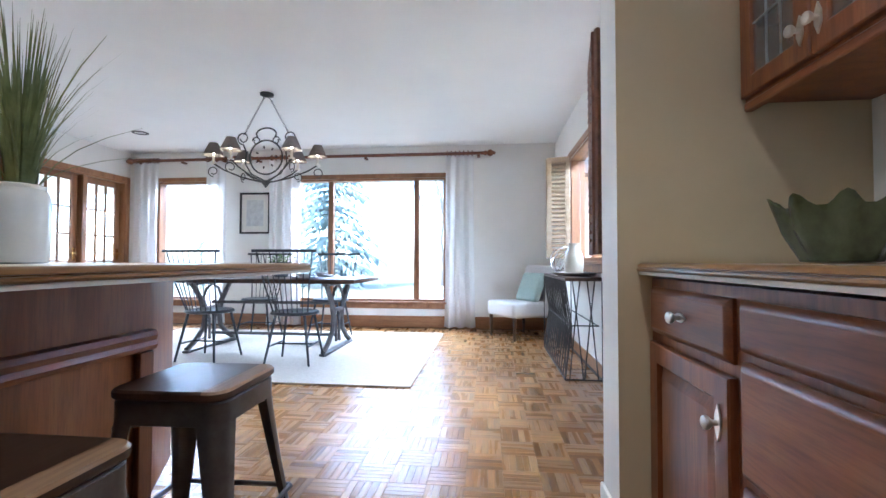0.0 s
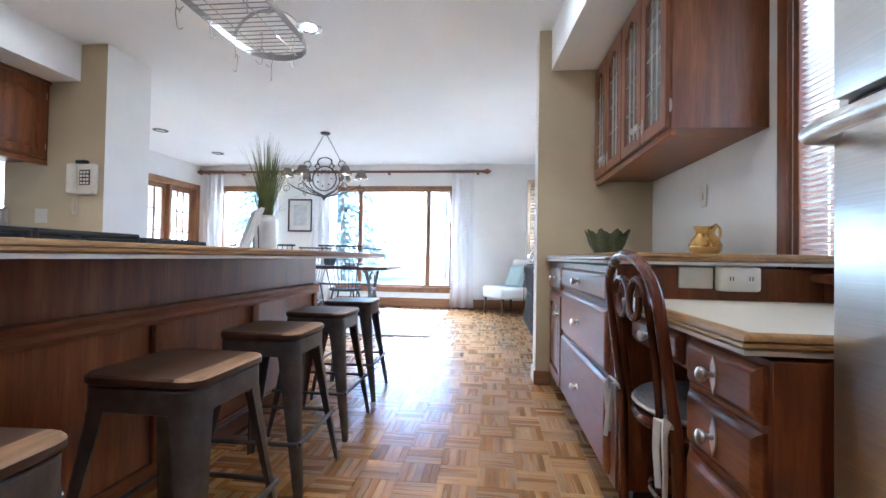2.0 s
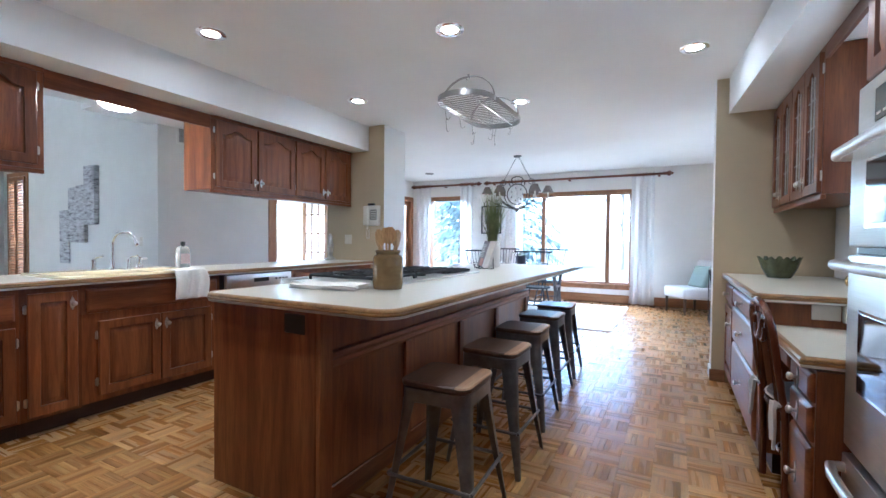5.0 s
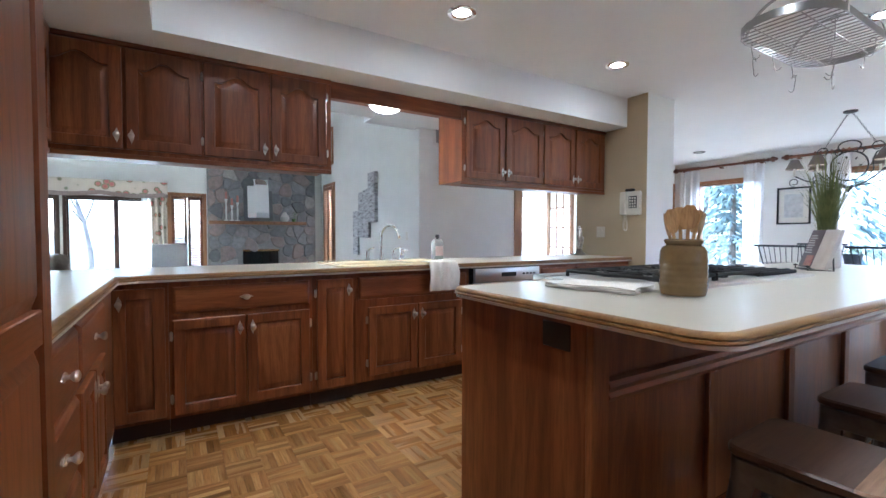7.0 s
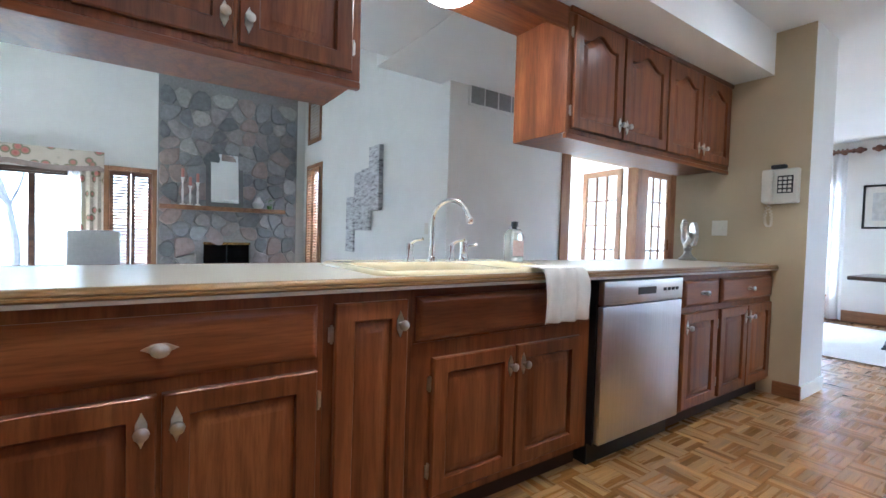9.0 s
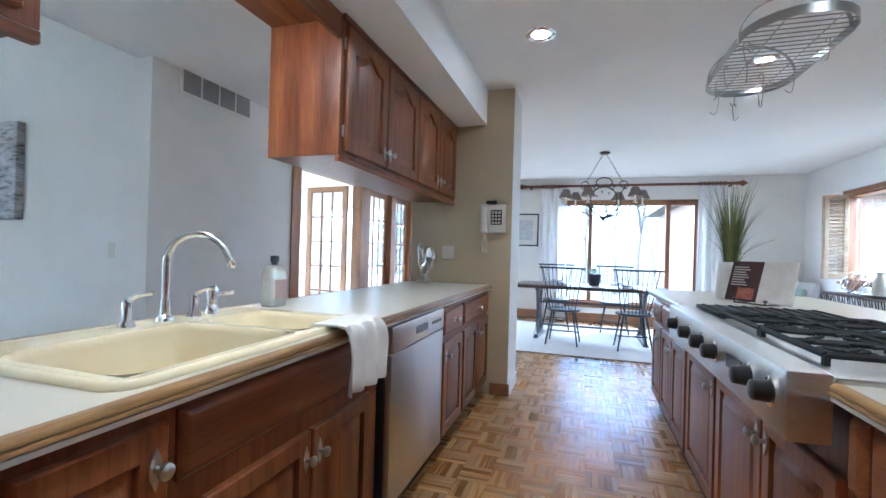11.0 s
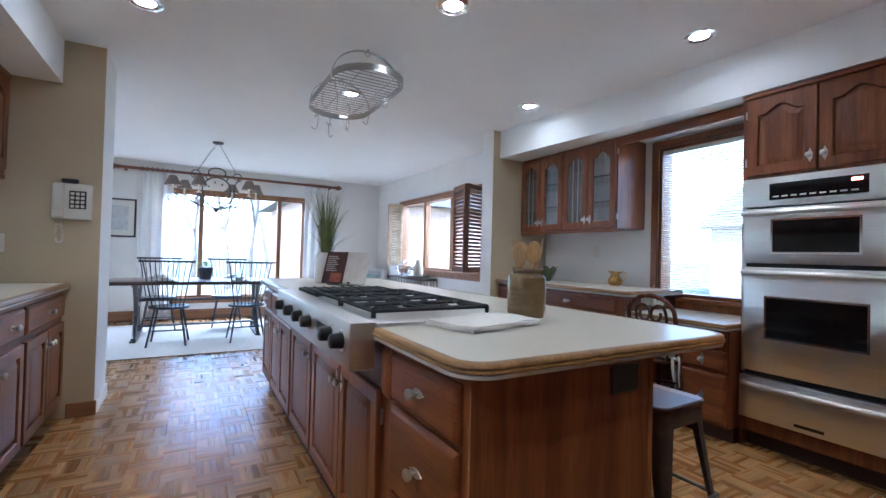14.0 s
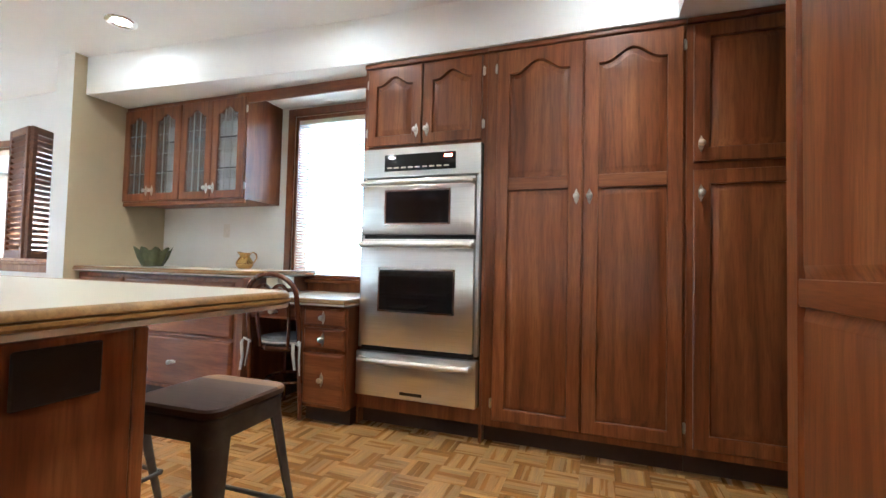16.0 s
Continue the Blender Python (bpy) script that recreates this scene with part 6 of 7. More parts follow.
# ---- wire console with decorations ----
cs = thing("console_table", pose(0, 0, 0), "narrow console table of crossed iron rods", "console table")
cx0, cx1, cy0, cy1, cz = 1.99, 2.27, 4.98, 6.28, 0.80
part("tabletop", boxes((cx0, cx1, cy0, cy1, cz - 0.03, cz, 0.004, 1)), STAINED, cs, "dark narrow top")
bm = bmesh.new()
tube(bm, [(cx0, cy0, 0.008), (cx1, cy0, 0.008), (cx1, cy1, 0.008), (cx0, cy1, 0.008)], 0.007, 6, True)
part("base_frame", bm, IRON, cs, "iron floor frame")
bm = bmesh.new()
tube(bm, [(cx0 + 0.05, cy0 + 0.04, 0.42), (cx1 - 0.02, cy0 + 0.04, 0.42), (cx1 - 0.02, cy1 - 0.04, 0.42), (cx0 + 0.05, cy1 - 0.04, 0.42)], 0.006, 6, True)
part("waist_ring", bm, IRON, cs, "iron waist ring")
rng = random.Random(3)
for i in range(26):
    y = cy0 + (cy1 - cy0) * i / 25
    y2 = min(cy1, max(cy0, y + (0.09 if i % 2 else -0.09)))
    bm = bmesh.new()
    tube(bm, [(cx0, y, cz - 0.03), (cx0 + 0.05, (y + y2) / 2, 0.42), (cx0, y2, 0.01)], 0.005, 6)
    part("rod", bm, IRON, cs)
for yy in (cy0, cy1):
    for i in range(6):
        x = cx0 + (cx1 - cx0) * i / 5
        x2 = min(cx1, max(cx0, x + (0.08 if i % 2 else -0.08)))
        bm = bmesh.new()
        tube(bm, [(x, yy, cz - 0.03), ((x + x2) / 2, yy, 0.42), (x2, yy, 0.01)], 0.005, 6)
        part("rod", bm, IRON, cs)
bm = bmesh.new()
lathe(bm, [(0.06, 0), (0.16, 0.008), (0.19, 0.03), (0.18, 0.032), (0.15, 0.015), (0.01, 0.010)], 28)
solid("tray", bm, speckled("stone_tray", (0.25, 0.24, 0.20), (0.34, 0.33, 0.28), 12, 0.5), "round grey tray on the console table", "tray", m=pose(2.13, 5.35, cz + 0.0005))
bm = bmesh.new()
lathe(bm, [(0.05, 0), (0.07, 0.004), (0.08, 0.08), (0.075, 0.16), (0.045, 0.22), (0.04, 0.25), (0.05, 0.27), (0.042, 0.27), (0.03, 0.22), (0.01, 0.02)], 24)
solid("jug", bm, speckled("sand_glaze", (0.42, 0.36, 0.26), (0.52, 0.46, 0.35), 10, 0.35), "sand-coloured ceramic jug on the tray", "jug", m=pose(2.13, 5.35, cz + 0.011))
orb = thing("wire_orb", pose(2.13, 5.85, cz), "open sphere of crossed silver hoops", "ornament")
for k in range(5):
    bm = bmesh.new()
    tube(bm, [(0.13 * math.cos(radians(t)), 0, 0.136 + 0.13 * math.sin(radians(t))) for t in range(0, 360, 12)], 0.005, 6, True)
    bmesh.ops.rotate(bm, verts=bm.verts, cent=(0, 0, 0.136), matrix=Matrix.Rotation(radians(36 * k), 3, "Z") @ Matrix.Rotation(radians(12 * k), 3, "X"))
    part("hoop", bm, CHROME, orb, "thin silver hoop")
bm = bmesh.new()
lathe(bm, [(0.035, 0), (0.04, 0.003), (0.04, 0.10), (0.002, 0.104)], 18)
solid("candle", bm, speckled("wax", (0.75, 0.73, 0.68), (0.8, 0.78, 0.74), 10, 0.5), "white pillar candle on the console table", "candle", m=pose(2.13, 5.62, cz + 0.0005))


# ---- louvred shutters ----
def shutter(p, q, z0, z1, mat, label, group="window shutters", gap=0.045):
    """A louvred leaf that stands between two points of the plan."""
    (x0, y0), (x1, y1) = p, q
    w = math.hypot(x1 - x0, y1 - y0)
    s = thing("window_shutter", pose(x0, y0, z0, 0, 0, math.degrees(math.atan2(y1 - y0, x1 - x0))), label, "shutter", group)
    h, fr = z1 - z0, 0.045
    part("stile", boxes((0, fr, -0.013, 0.013, 0, h, 0.003, 1)), mat, s)
    part("stile", boxes((w - fr, w, -0.013, 0.013, 0, h, 0.003, 1)), mat, s)
    for a, b in ((0, 0.07), (h - 0.06, h)):
        part("rail", boxes((fr, w - fr, -0.012, 0.012, a, b, 0.003, 1)), mat, s)
    n = int((h - 0.14) / gap)
    bm = boxes((fr, w - fr, -0.021, 0.021, -0.0035, 0.0035))
    bmesh.ops.rotate(bm, verts=bm.verts, cent=(0, 0, 0), matrix=Matrix.Rotation(radians(38), 3, "X"))
    me = to_mesh("slat", bm, False)
    me.materials.append(mat)
    for i in range(n):
        ob = new("slat", me)
        ob.parent = s
        ob.location = (0, 0, 0.07 + (h - 0.13) * (i + 0.5) / n)
    return s


shutter((2.278, 3.80), (1.915, 3.64), 0.96, 2.06, SHUTTER, "dark oak louvred shutter folded out from the window")
shutter((1.915, 3.67), (1.985, 4.06), 0.96, 2.06, SHUTTER, "dark oak louvred shutter folded back on its pair")
shutter((2.278, 6.46), (2.03, 6.40), 0.96, 2.06, SHUTTER_PALE, "pale louvred shutter swung away from the window")
shutter((2.04, 6.36), (2.27, 6.30), 0.96, 2.06, SHUTTER_PALE, "pale louvred shutter folded behind its pair")

# ---- venetian blind in the kitchen window ----
bl = thing("window_blind", pose(0, 0, 0), "white slatted blind in the kitchen window", "blind")
part("head_rail", boxes((2.625, 2.655, 0.695, 1.535, 2.105, 2.138)), WHITE_PL, bl)
bm = boxes((-0.012, 0.012, -0.418, 0.418, -0.0006, 0.0006))
bmesh.ops.rotate(bm, verts=bm.verts, cent=(0, 0, 0), matrix=Matrix.Rotation(radians(12), 3, "Y"))
me = to_mesh("slat", bm, False)
me.materials.append(WHITE_PL)
for i in range(56):
    ob = new("slat", me)
    ob.parent = bl
    ob.location = (2.64, 1.115, 0.90 + i * 0.0215)

# ---- wall phone, switches, sockets ----
ph = thing("wall_phone", pose(-1.70, 2.949, 1.46), "ivory wall telephone with a coiled cord", "telephone")
part("body", boxes((-0.105, 0.105, -0.045, 0, -0.12, 0.12, 0.012, 3)), WHITE_PL, ph, "ivory phone body")
part("handset", boxes((-0.10, -0.035, -0.085, -0.046, -0.115, 0.115, 0.014, 3)), WHITE_PL, ph, "ivory handset")
part("keypad", boxes((-0.015, 0.075, -0.0485, -0.0455, -0.05, 0.07)), BLACK, ph, "dark keypad plate")
for i in range(3):
    for j in range(4):
        part("key", boxes((-0.008 + 0.027 * i, 0.012 + 0.027 * i, -0.052, -0.0487, -0.043 + 0.028 * j, -0.024 + 0.028 * j, 0.002, 1)), WHITE_PL, ph)
part("cradle", boxes((-0.06, 0.03, -0.05, -0.005, 0.121, 0.15, 0.01, 2)), BLACK, ph, "black cradle top")
bm = bmesh.new()
tube(bm, [(-0.065 + 0.009 * math.cos(t * 1.3) + 0.02 * math.sin(t * 0.06), -0.03 + 0.009 * math.sin(t * 1.3), -0.12 - 0.16 * math.sin(t * 0.0314)) for t in range(0, 101)], 0.0025, 5)
part("cord", bm, WHITE_PL, ph, "coiled ivory cord")


def wall_plate(m, w, label, name="light_switch", n=1):
    p = thing(name, m, label, "switch" if name == "light_switch" else "outlet")
    part("plate", boxes((-w / 2, w / 2, -0.006, 0, -0.058, 0.058, 0.003, 1)), WHITE_PL, p)
    for i in range(n):
        x = (i - (n - 1) / 2) * 0.045
        part("toggle" if name == "light_switch" else "socket", boxes((x - 0.008, x + 0.008, -0.012, -0.0062, -0.02, 0.02, 0.002, 1)), WHITE_PL, p)


wall_plate(pose(-2.09, 2.949, 1.17), 0.11, "double ivory light switch on the tan wall", "light_switch", 2)
wall_plate(pose(2.619, 2.25, 1.24, 0, 0, -90), 0.07, "ivory wall socket over the sideboard", "wall_socket")
ob_ = thing("outlet_box", pose(2.26, 1.387, 0.838), "ivory outlet box on the oak panel above the desk", "outlet")
part("box", boxes((-0.005, 0.125, -0.045, 0, -0.042, 0.042, 0.01, 2)), WHITE_PL, ob_)
part("plate", boxes((-0.12, -0.008, -0.007, 0, -0.036, 0.036, 0.003, 1)), WHITE_PL, ob_)
for x in (0.03, 0.09):
    part("socket", boxes((x - 0.014, x + 0.014, -0.048, -0.0455, -0.016, 0.016, 0.001, 1)), WHITE_PL, ob_)
    part("slot", boxes((x - 0.006, x - 0.003, -0.0495, -0.0482, -0.006, 0.008), (x + 0.003, x + 0.006, -0.0495, -0.0482, -0.006, 0.008)), BLACK, ob_)

# ---- small things on the worktops ----
bt = thing("soap_bottle", pose(-2.30, 0.98, 0.9125) @ Matrix.Scale(1.15, 4), "pale soap bottle with a black cap", "bottle")
bm = bmesh.new()
loft(bm, [[(x, y, z) for x, y in inset(rounded(-0.03, 0.03, -0.045, 0.045, 0.015, 3), d)] for d, z in ((0.004, 0), (0, 0.006), (0, 0.13), (0.01, 0.15), (0.02, 0.16))])
soap_glass = glass("soap_glass", (0.86, 0.88, 0.84), 0.04)
soap_glass.node_tree.nodes["Principled BSDF"].inputs["IOR"].default_value = 1.15
soap_glass.node_tree.nodes["Principled BSDF"].inputs["Transmission Weight"].default_value = 0.7
part("bottle", bm, soap_glass, bt, "pale soap-filled bottle")
part("label", boxes((0.0305, 0.0318, -0.035, 0.035, 0.03, 0.105)), speckled("pink_label", (0.62, 0.40, 0.37), (0.72, 0.60, 0.56), 60, 0.6), bt, "pale pink paper label")
bm = bmesh.new()
lathe(bm, [(0.013, 0.158), (0.013, 0.17), (0.017, 0.172), (0.017, 0.195), (0.002, 0.197)], 14)
part("cap", bm, BLACK, bt, "black cap")
SIL = speckled("silver_ornament", (0.45, 0.42, 0.38), (0.66, 0.62, 0.56), 25, 0.3, 90, 0.4, 0.9)
bm = bmesh.new()
lathe(bm, [(0.05, 0), (0.055, 0.01), (0.03, 0.03), (0.018, 0.06), (0.03, 0.08)], 16)
tube(bm, [(0, -0.07, 0.25), (0, -0.075, 0.22), (0, -0.055, 0.19), (0, -0.05, 0.14), (0, -0.01, 0.10), (0, 0.05, 0.12), (0, 0.09, 0.16)], 0.022, 10, False, 0.03)
tube(bm, [(0, -0.07, 0.25), (0, -0.085, 0.265), (0, -0.115, 0.255)], 0.016, 8, False, 0.003)
loft(bm, [[(x, 0.09 + 0.055 * math.cos(a), 0.17 + 0.075 * math.sin(a)) for a in [2 * math.pi * i / 18 for i in range(18)]] for x in (-0.01, 0.01)])
solid("bird_figure", bm, SIL, "silvery bird ornament with a fan tail", "ornament", m=pose(-2.25, 2.80, 0.9125, 0, 0, 225) @ Matrix.Scale(1.2, 4))

# scalloped bowl and brass pitcher on the sideboard
GREEN = speckled("green_glass_glaze", (0.030, 0.036, 0.012), (0.095, 0.10, 0.04), 14, 0.08, 28, 0.7, 0.0, 0.006)
bm = bmesh.new()
rings = []
for r, z in ((0.06, 0.001), (0.085, 0.004), (0.12, 0.06), (0.145, 0.12), (0.14, 0.12), (0.112, 0.06), (0.07, 0.016), (0.01, 0.012)):
    rings.append([(r * (1 + 0.10 * math.cos(9 * a) * z / 0.12) * math.cos(a), r * (1 + 0.10 * math.cos(9 * a) * z / 0.12) * math.sin(a), z + (0.018 * max(-0.4, math.cos(9 * a)) if z > 0.1 else 0)) for a in [2 * math.pi * i / 72 for i in range(72)]])
loft(bm, rings)
solid("scalloped_bowl", bm, GREEN, "green glazed bowl with a scalloped leaf rim", "bowl", m=pose(2.21, 2.58, 0.9215) @ Matrix.Diagonal((0.86, 0.86, 1.15, 1)))
pi = thing("brass_pitcher", pose(2.46, 1.89, 0.9215, 0, 0, 95) @ Matrix.Scale(0.86, 4), "small polished brass pitcher with a loop handle", "pitcher")
bm = bmesh.new()
rings = []
for r, z in ((0.04, 0), (0.055, 0.004), (0.075, 0.03), (0.078, 0.055), (0.06, 0.09), (0.042, 0.115), (0.045, 0.13), (0.058, 0.15), (0.054, 0.15), (0.038, 0.118), (0.05, 0.06), (0.01, 0.01)):
    k = 0.5 if z > 0.125 else 0.0
    rings.append([(r * math.cos(a) + k * 0.06 * max(0, math.cos(a)) ** 6, r * math.sin(a), z + 0.02 * k * max(0, math.cos(a)) ** 4) for a in [2 * math.pi * i / 28 for i in range(28)]])
loft(bm, rings)
part("body", bm, BRASS, pi, "rounded brass body")
bm = bmesh.new()
tube(bm, [(-0.045, 0, 0.14), (-0.09, 0, 0.155), (-0.125, 0, 0.135), (-0.128, 0, 0.10), (-0.105, 0, 0.065), (-0.07, 0, 0.05)], 0.0065, 8)
part("handle", bm, BRASS, pi, "brass loop handle")

# ================= living room beyond the pass-through =================
MORTAR = speckled("mortar", (0.26, 0.25, 0.24), (0.34, 0.33, 0.31), 30, 0.9, 120, 0.5)
solid("chimney_breast", boxes((-8.5, -8.40, -0.51, 0.10, 0, 4.6), (-8.5, -8.40, 0.80, 1.54, 0, 4.6), (-8.5, -8.40, 0.10, 0.80, 0.84, 4.6), (-8.499, -8.47, 0.10, 0.80, 0, 0.84)), MORTAR, "fieldstone chimney breast with a firebox", "fireplace", "structure", smooth=False)
breast = bpy.data.objects["chimney_breast"]


def stone_material():
    m, n, l, b = material("fieldstone", 0.8)
    info = n.new("ShaderNodeObjectInfo")
    r = ramp(n, [(0.0, (0.20, 0.205, 0.21)), (0.3, (0.31, 0.315, 0.32)), (0.5, (0.40, 0.395, 0.39)), (0.68, (0.40, 0.31, 0.27)), (0.85, (0.50, 0.48, 0.45)), (1.0, (0.29, 0.26, 0.25))])
    l.new(info.outputs["Random"], r.inputs["Fac"])
    co = n.new("ShaderNodeTexCoord")
    t = noise_tex(n, l, co.outputs["Object"], 14, 6, 0.65)
    r2 = ramp(n, [(0.3, (0.6, 0.6, 0.6)), (0.7, (1, 1, 1))])
    l.new(t.outputs["Fac"], r2.inputs["Fac"])
    l.new(mixed(n, l, r.outputs[0], r2.outputs[0], 0.8), b.inputs["Base Color"])
    bump(n, l, b, t.outputs["Fac"], 0.5, 0.01)
    return m


STONE = stone_material()


def clip_half(poly, px, py, nx, ny):
    out = []
    for i in range(len(poly)):
        a, c = poly[i - 1], poly[i]
        da, dc_ = (a[0] - px) * nx + (a[1] - py) * ny, (c[0] - px) * nx + (c[1] - py) * ny
        if (da <= 0) != (dc_ <= 0):
            f = da / (da - dc_)
            out.append((a[0] + f * (c[0] - a[0]), a[1] + f * (c[1] - a[1])))
        if dc_ <= 0:
            out.append(c)
    return out


rng = random.Random(21)
seeds = []
for j in range(14):
    for i in range(9):
        seeds.append((-0.51 + (i + 0.5 + rng.uniform(-0.42, 0.42)) * 2.05 / 9, (j + 0.5 + rng.uniform(-0.42, 0.42)) * 3.1 / 14))
for k, (sy, sz) in enumerate(seeds):
    if 0.06 < sy < 0.84 and sz < 0.88:
        continue
    cell = [(-0.50, 0.0), (1.53, 0.0), (1.53, 3.2), (-0.50, 3.2)]
    for m_, (oy, oz) in enumerate(seeds):
        if m_ != k and math.hypot(oy - sy, oz - sz) < 0.7:
            cell = clip_half(cell, (sy + oy) / 2, (sz + oz) / 2, oy - sy, oz - sz)
    if len(cell) < 3:
        continue
    area = sum(cell[i - 1][0] * cell[i][1] - cell[i][0] * cell[i - 1][1] for i in range(len(cell)))
    if area < 0:
        cell = cell[::-1]
    proud = rng.uniform(0.02, 0.045)
    if min(abs(y) for y, z in cell) < 0 or len(cell) > 12:
        continue
    cy, cz_ = sum(p[0] for p in cell) / len(cell), sum(p[1] for p in cell) / len(cell)
    soft = []
    for i in range(len(cell)):
        a, c = cell[i], cell[(i + 1) % len(cell)]
        soft += [(a[0] * 0.72 + c[0] * 0.28, a[1] * 0.72 + c[1] * 0.28), (a[0] * 0.28 + c[0] * 0.72, a[1] * 0.28 + c[1] * 0.72)]
    bm = bmesh.new()
    loft(bm, [[(x, cy + (y - cy) * g, cz_ + (z - cz_) * g) for y, z in soft] for g, x in ((0.97, -8.4), (0.95, -8.4 + proud * 0.6), (0.86, -8.4 + proud))])
    part("stone", bm, STONE, breast)
part("firebox", boxes((-8.469, -8.46, 0.11, 0.79, 0.01, 0.83)), BLACK, breast, "sooty black firebox")
part("fire_doors", boxes((-8.459, -8.44, 0.11, 0.44, 0.02, 0.80, 0.004, 1), (-8.459, -8.44, 0.455, 0.785, 0.02, 0.80, 0.004, 1)), DARK_GLASS, breast, "dark glass fire doors")
part("fire_frame", boxes((-8.458, -8.435, 0.10, 0.80, 0.80, 0.838, 0.003, 1)), BRASS, breast, "brass door frame")
solid("mantel_shelf", boxes((-8.365, -8.13, -0.50, 1.29, 1.335, 1.40, 0.006)), TRIM_OAK_H, "oak mantel shelf on the stone chimney breast", "mantel")
mr = thing("mirror", pose(-8.32, 0.39, 1.40, 0, -6, 0), "tall mirror in a grey frame on the mantel", "mirror")
part("frame", boxes((0, 0.025, -0.27, 0.27, 0, 0.92, 0.004, 1)), speckled("grey_paint", (0.13, 0.13, 0.13), (0.18, 0.18, 0.18), 10, 0.6), mr, "grey wooden frame")
part("glass", boxes((0.0255, 0.03, -0.20, 0.20, 0.07, 0.85)), speckled("silvering", (0.9, 0.9, 0.9), (0.92, 0.92, 0.92), 2, 0.03, None, 0.2, 1.0), mr, "mirror glass", False)
for y, h in ((-0.20, 0.42), (-0.10, 0.30), (0.0, 0.36)):
    cn = thing("candlestick", pose(-8.25, y, 1.401), "white turned candlestick with a pink candle", "candlestick", "mantel candlesticks")
    bm = bmesh.new()
    lathe(bm, [(0.045, 0), (0.04, 0.015), (0.012, 0.03), (0.018, h * 0.5), (0.010, h * 0.75), (0.028, h), (0.002, h + 0.002)], 14)
    part("stick", bm, WALL, cn, "white turned stick")
    bm = bmesh.new()
    lathe(bm, [(0.02, h + 0.002), (0.02, h + 0.13), (0.002, h + 0.135)], 12)
    part("candle", bm, speckled("pink_wax", (0.5, 0.2, 0.16), (0.58, 0.27, 0.22), 8, 0.5), cn, "pink candle")
bm = bmesh.new()
lathe(bm, [(0.05, 0), (0.085, 0.04), (0.09, 0.09), (0.05, 0.15), (0.03, 0.19), (0.035, 0.2), (0.02, 0.19), (0.01, 0.02)], 18)
solid("white_vase", bm, speckled("pale_stoneware", (0.6, 0.58, 0.54), (0.7, 0.68, 0.64), 8, 0.5), "pale round vase on the mantel", "vase", m=pose(-8.25, 0.88, 1.401))
bm = bmesh.new()
rng = random.Random(6)
lathe(bm, [(0.03, 0), (0.045, 0.06), (0.002, 0.06)], 10)
for i in range(120):
    a, r, z = rng.uniform(0, 6.283), rng.uniform(0, 0.09), 0.06 + rng.uniform(0, 0.12)
    s = rng.uniform(0.015, 0.03)
    x, y = r * math.cos(a), r * math.sin(a)
    bm.faces.new([bm.verts.new(p) for p in ((x, y, z), (x + s, y + s * 0.4, z + 0.01), (x + s * 0.6, y + s, z + 0.012))])
solid("small_plant", bm, LEAF, "small green potted plant on the mantel", "plant", m=pose(-8.25, 1.06, 1.401))

# floral valance, drape and sheer
FLORAL, n_, l_, b_ = material("floral_print", 0.9)
co_ = n_.new("ShaderNodeTexCoord")
vo = n_.new("ShaderNodeTexVoronoi")
vo.inputs["Scale"].default_value = 7.0
l_.new(co_.outputs["Object"], vo.inputs["Vector"])
rp = ramp(n_, [(0.0, (0.42, 0.10, 0.09)), (0.22, (0.50, 0.22, 0.17)), (0.34, (0.20, 0.22, 0.12)), (0.42, (0.62, 0.55, 0.44)), (1.0, (0.66, 0.60, 0.49))])
l_.new(vo.outputs["Distance"], rp.inputs["Fac"])
l_.new(rp.outputs[0], b_.inputs["Base Color"])
va = thing("window_valance", pose(0, 0, 0), "floral print valance with a scalloped lower edge", "valance")
bm = bmesh.new()
pts = [(-4.1, 2.08), (-4.1, 1.86)] + [(-4.1 + 2.95 * i / 48, 1.90 - 0.045 * abs(math.sin(i / 48 * 3 * math.pi))) for i in range(1, 48)] + [(-1.15, 1.86), (-1.15, 2.08)]
prism(bm, pts, -8.40, -8.37, "yz")
part("face", bm, FLORAL, va, "floral cloth face")
bm = bmesh.new()
pts = [(-4.1, 1.91), (-4.1, 1.80)] + [(-4.1 + 2.95 * i / 48, 1.83 - 0.045 * abs(math.sin(i / 48 * 3 * math.pi))) for i in range(1, 48)] + [(-1.15, 1.80), (-1.15, 1.91)]
prism(bm, pts, -8.42, -8.405, "yz")
part("under_layer", bm, speckled("mauve_cloth", (0.28, 0.22, 0.19), (0.36, 0.29, 0.25), 30, 0.9), va, "plain brown under layer")


def drape(name, y0, y1, z0, z1, mat, label, folds):
    bm = bmesh.new()
    rows = []
    for z in (z1, (z0 + z1) / 2, z0):
        rows.append([(-8.44 + 0.03 * math.sin(u / 40 * folds * 6.283), y0 + (y1 - y0) * u / 40, z) for u in range(41)])
    loft(bm, rows, False, False)
    return solid(name, bm, mat, label, "curtain")


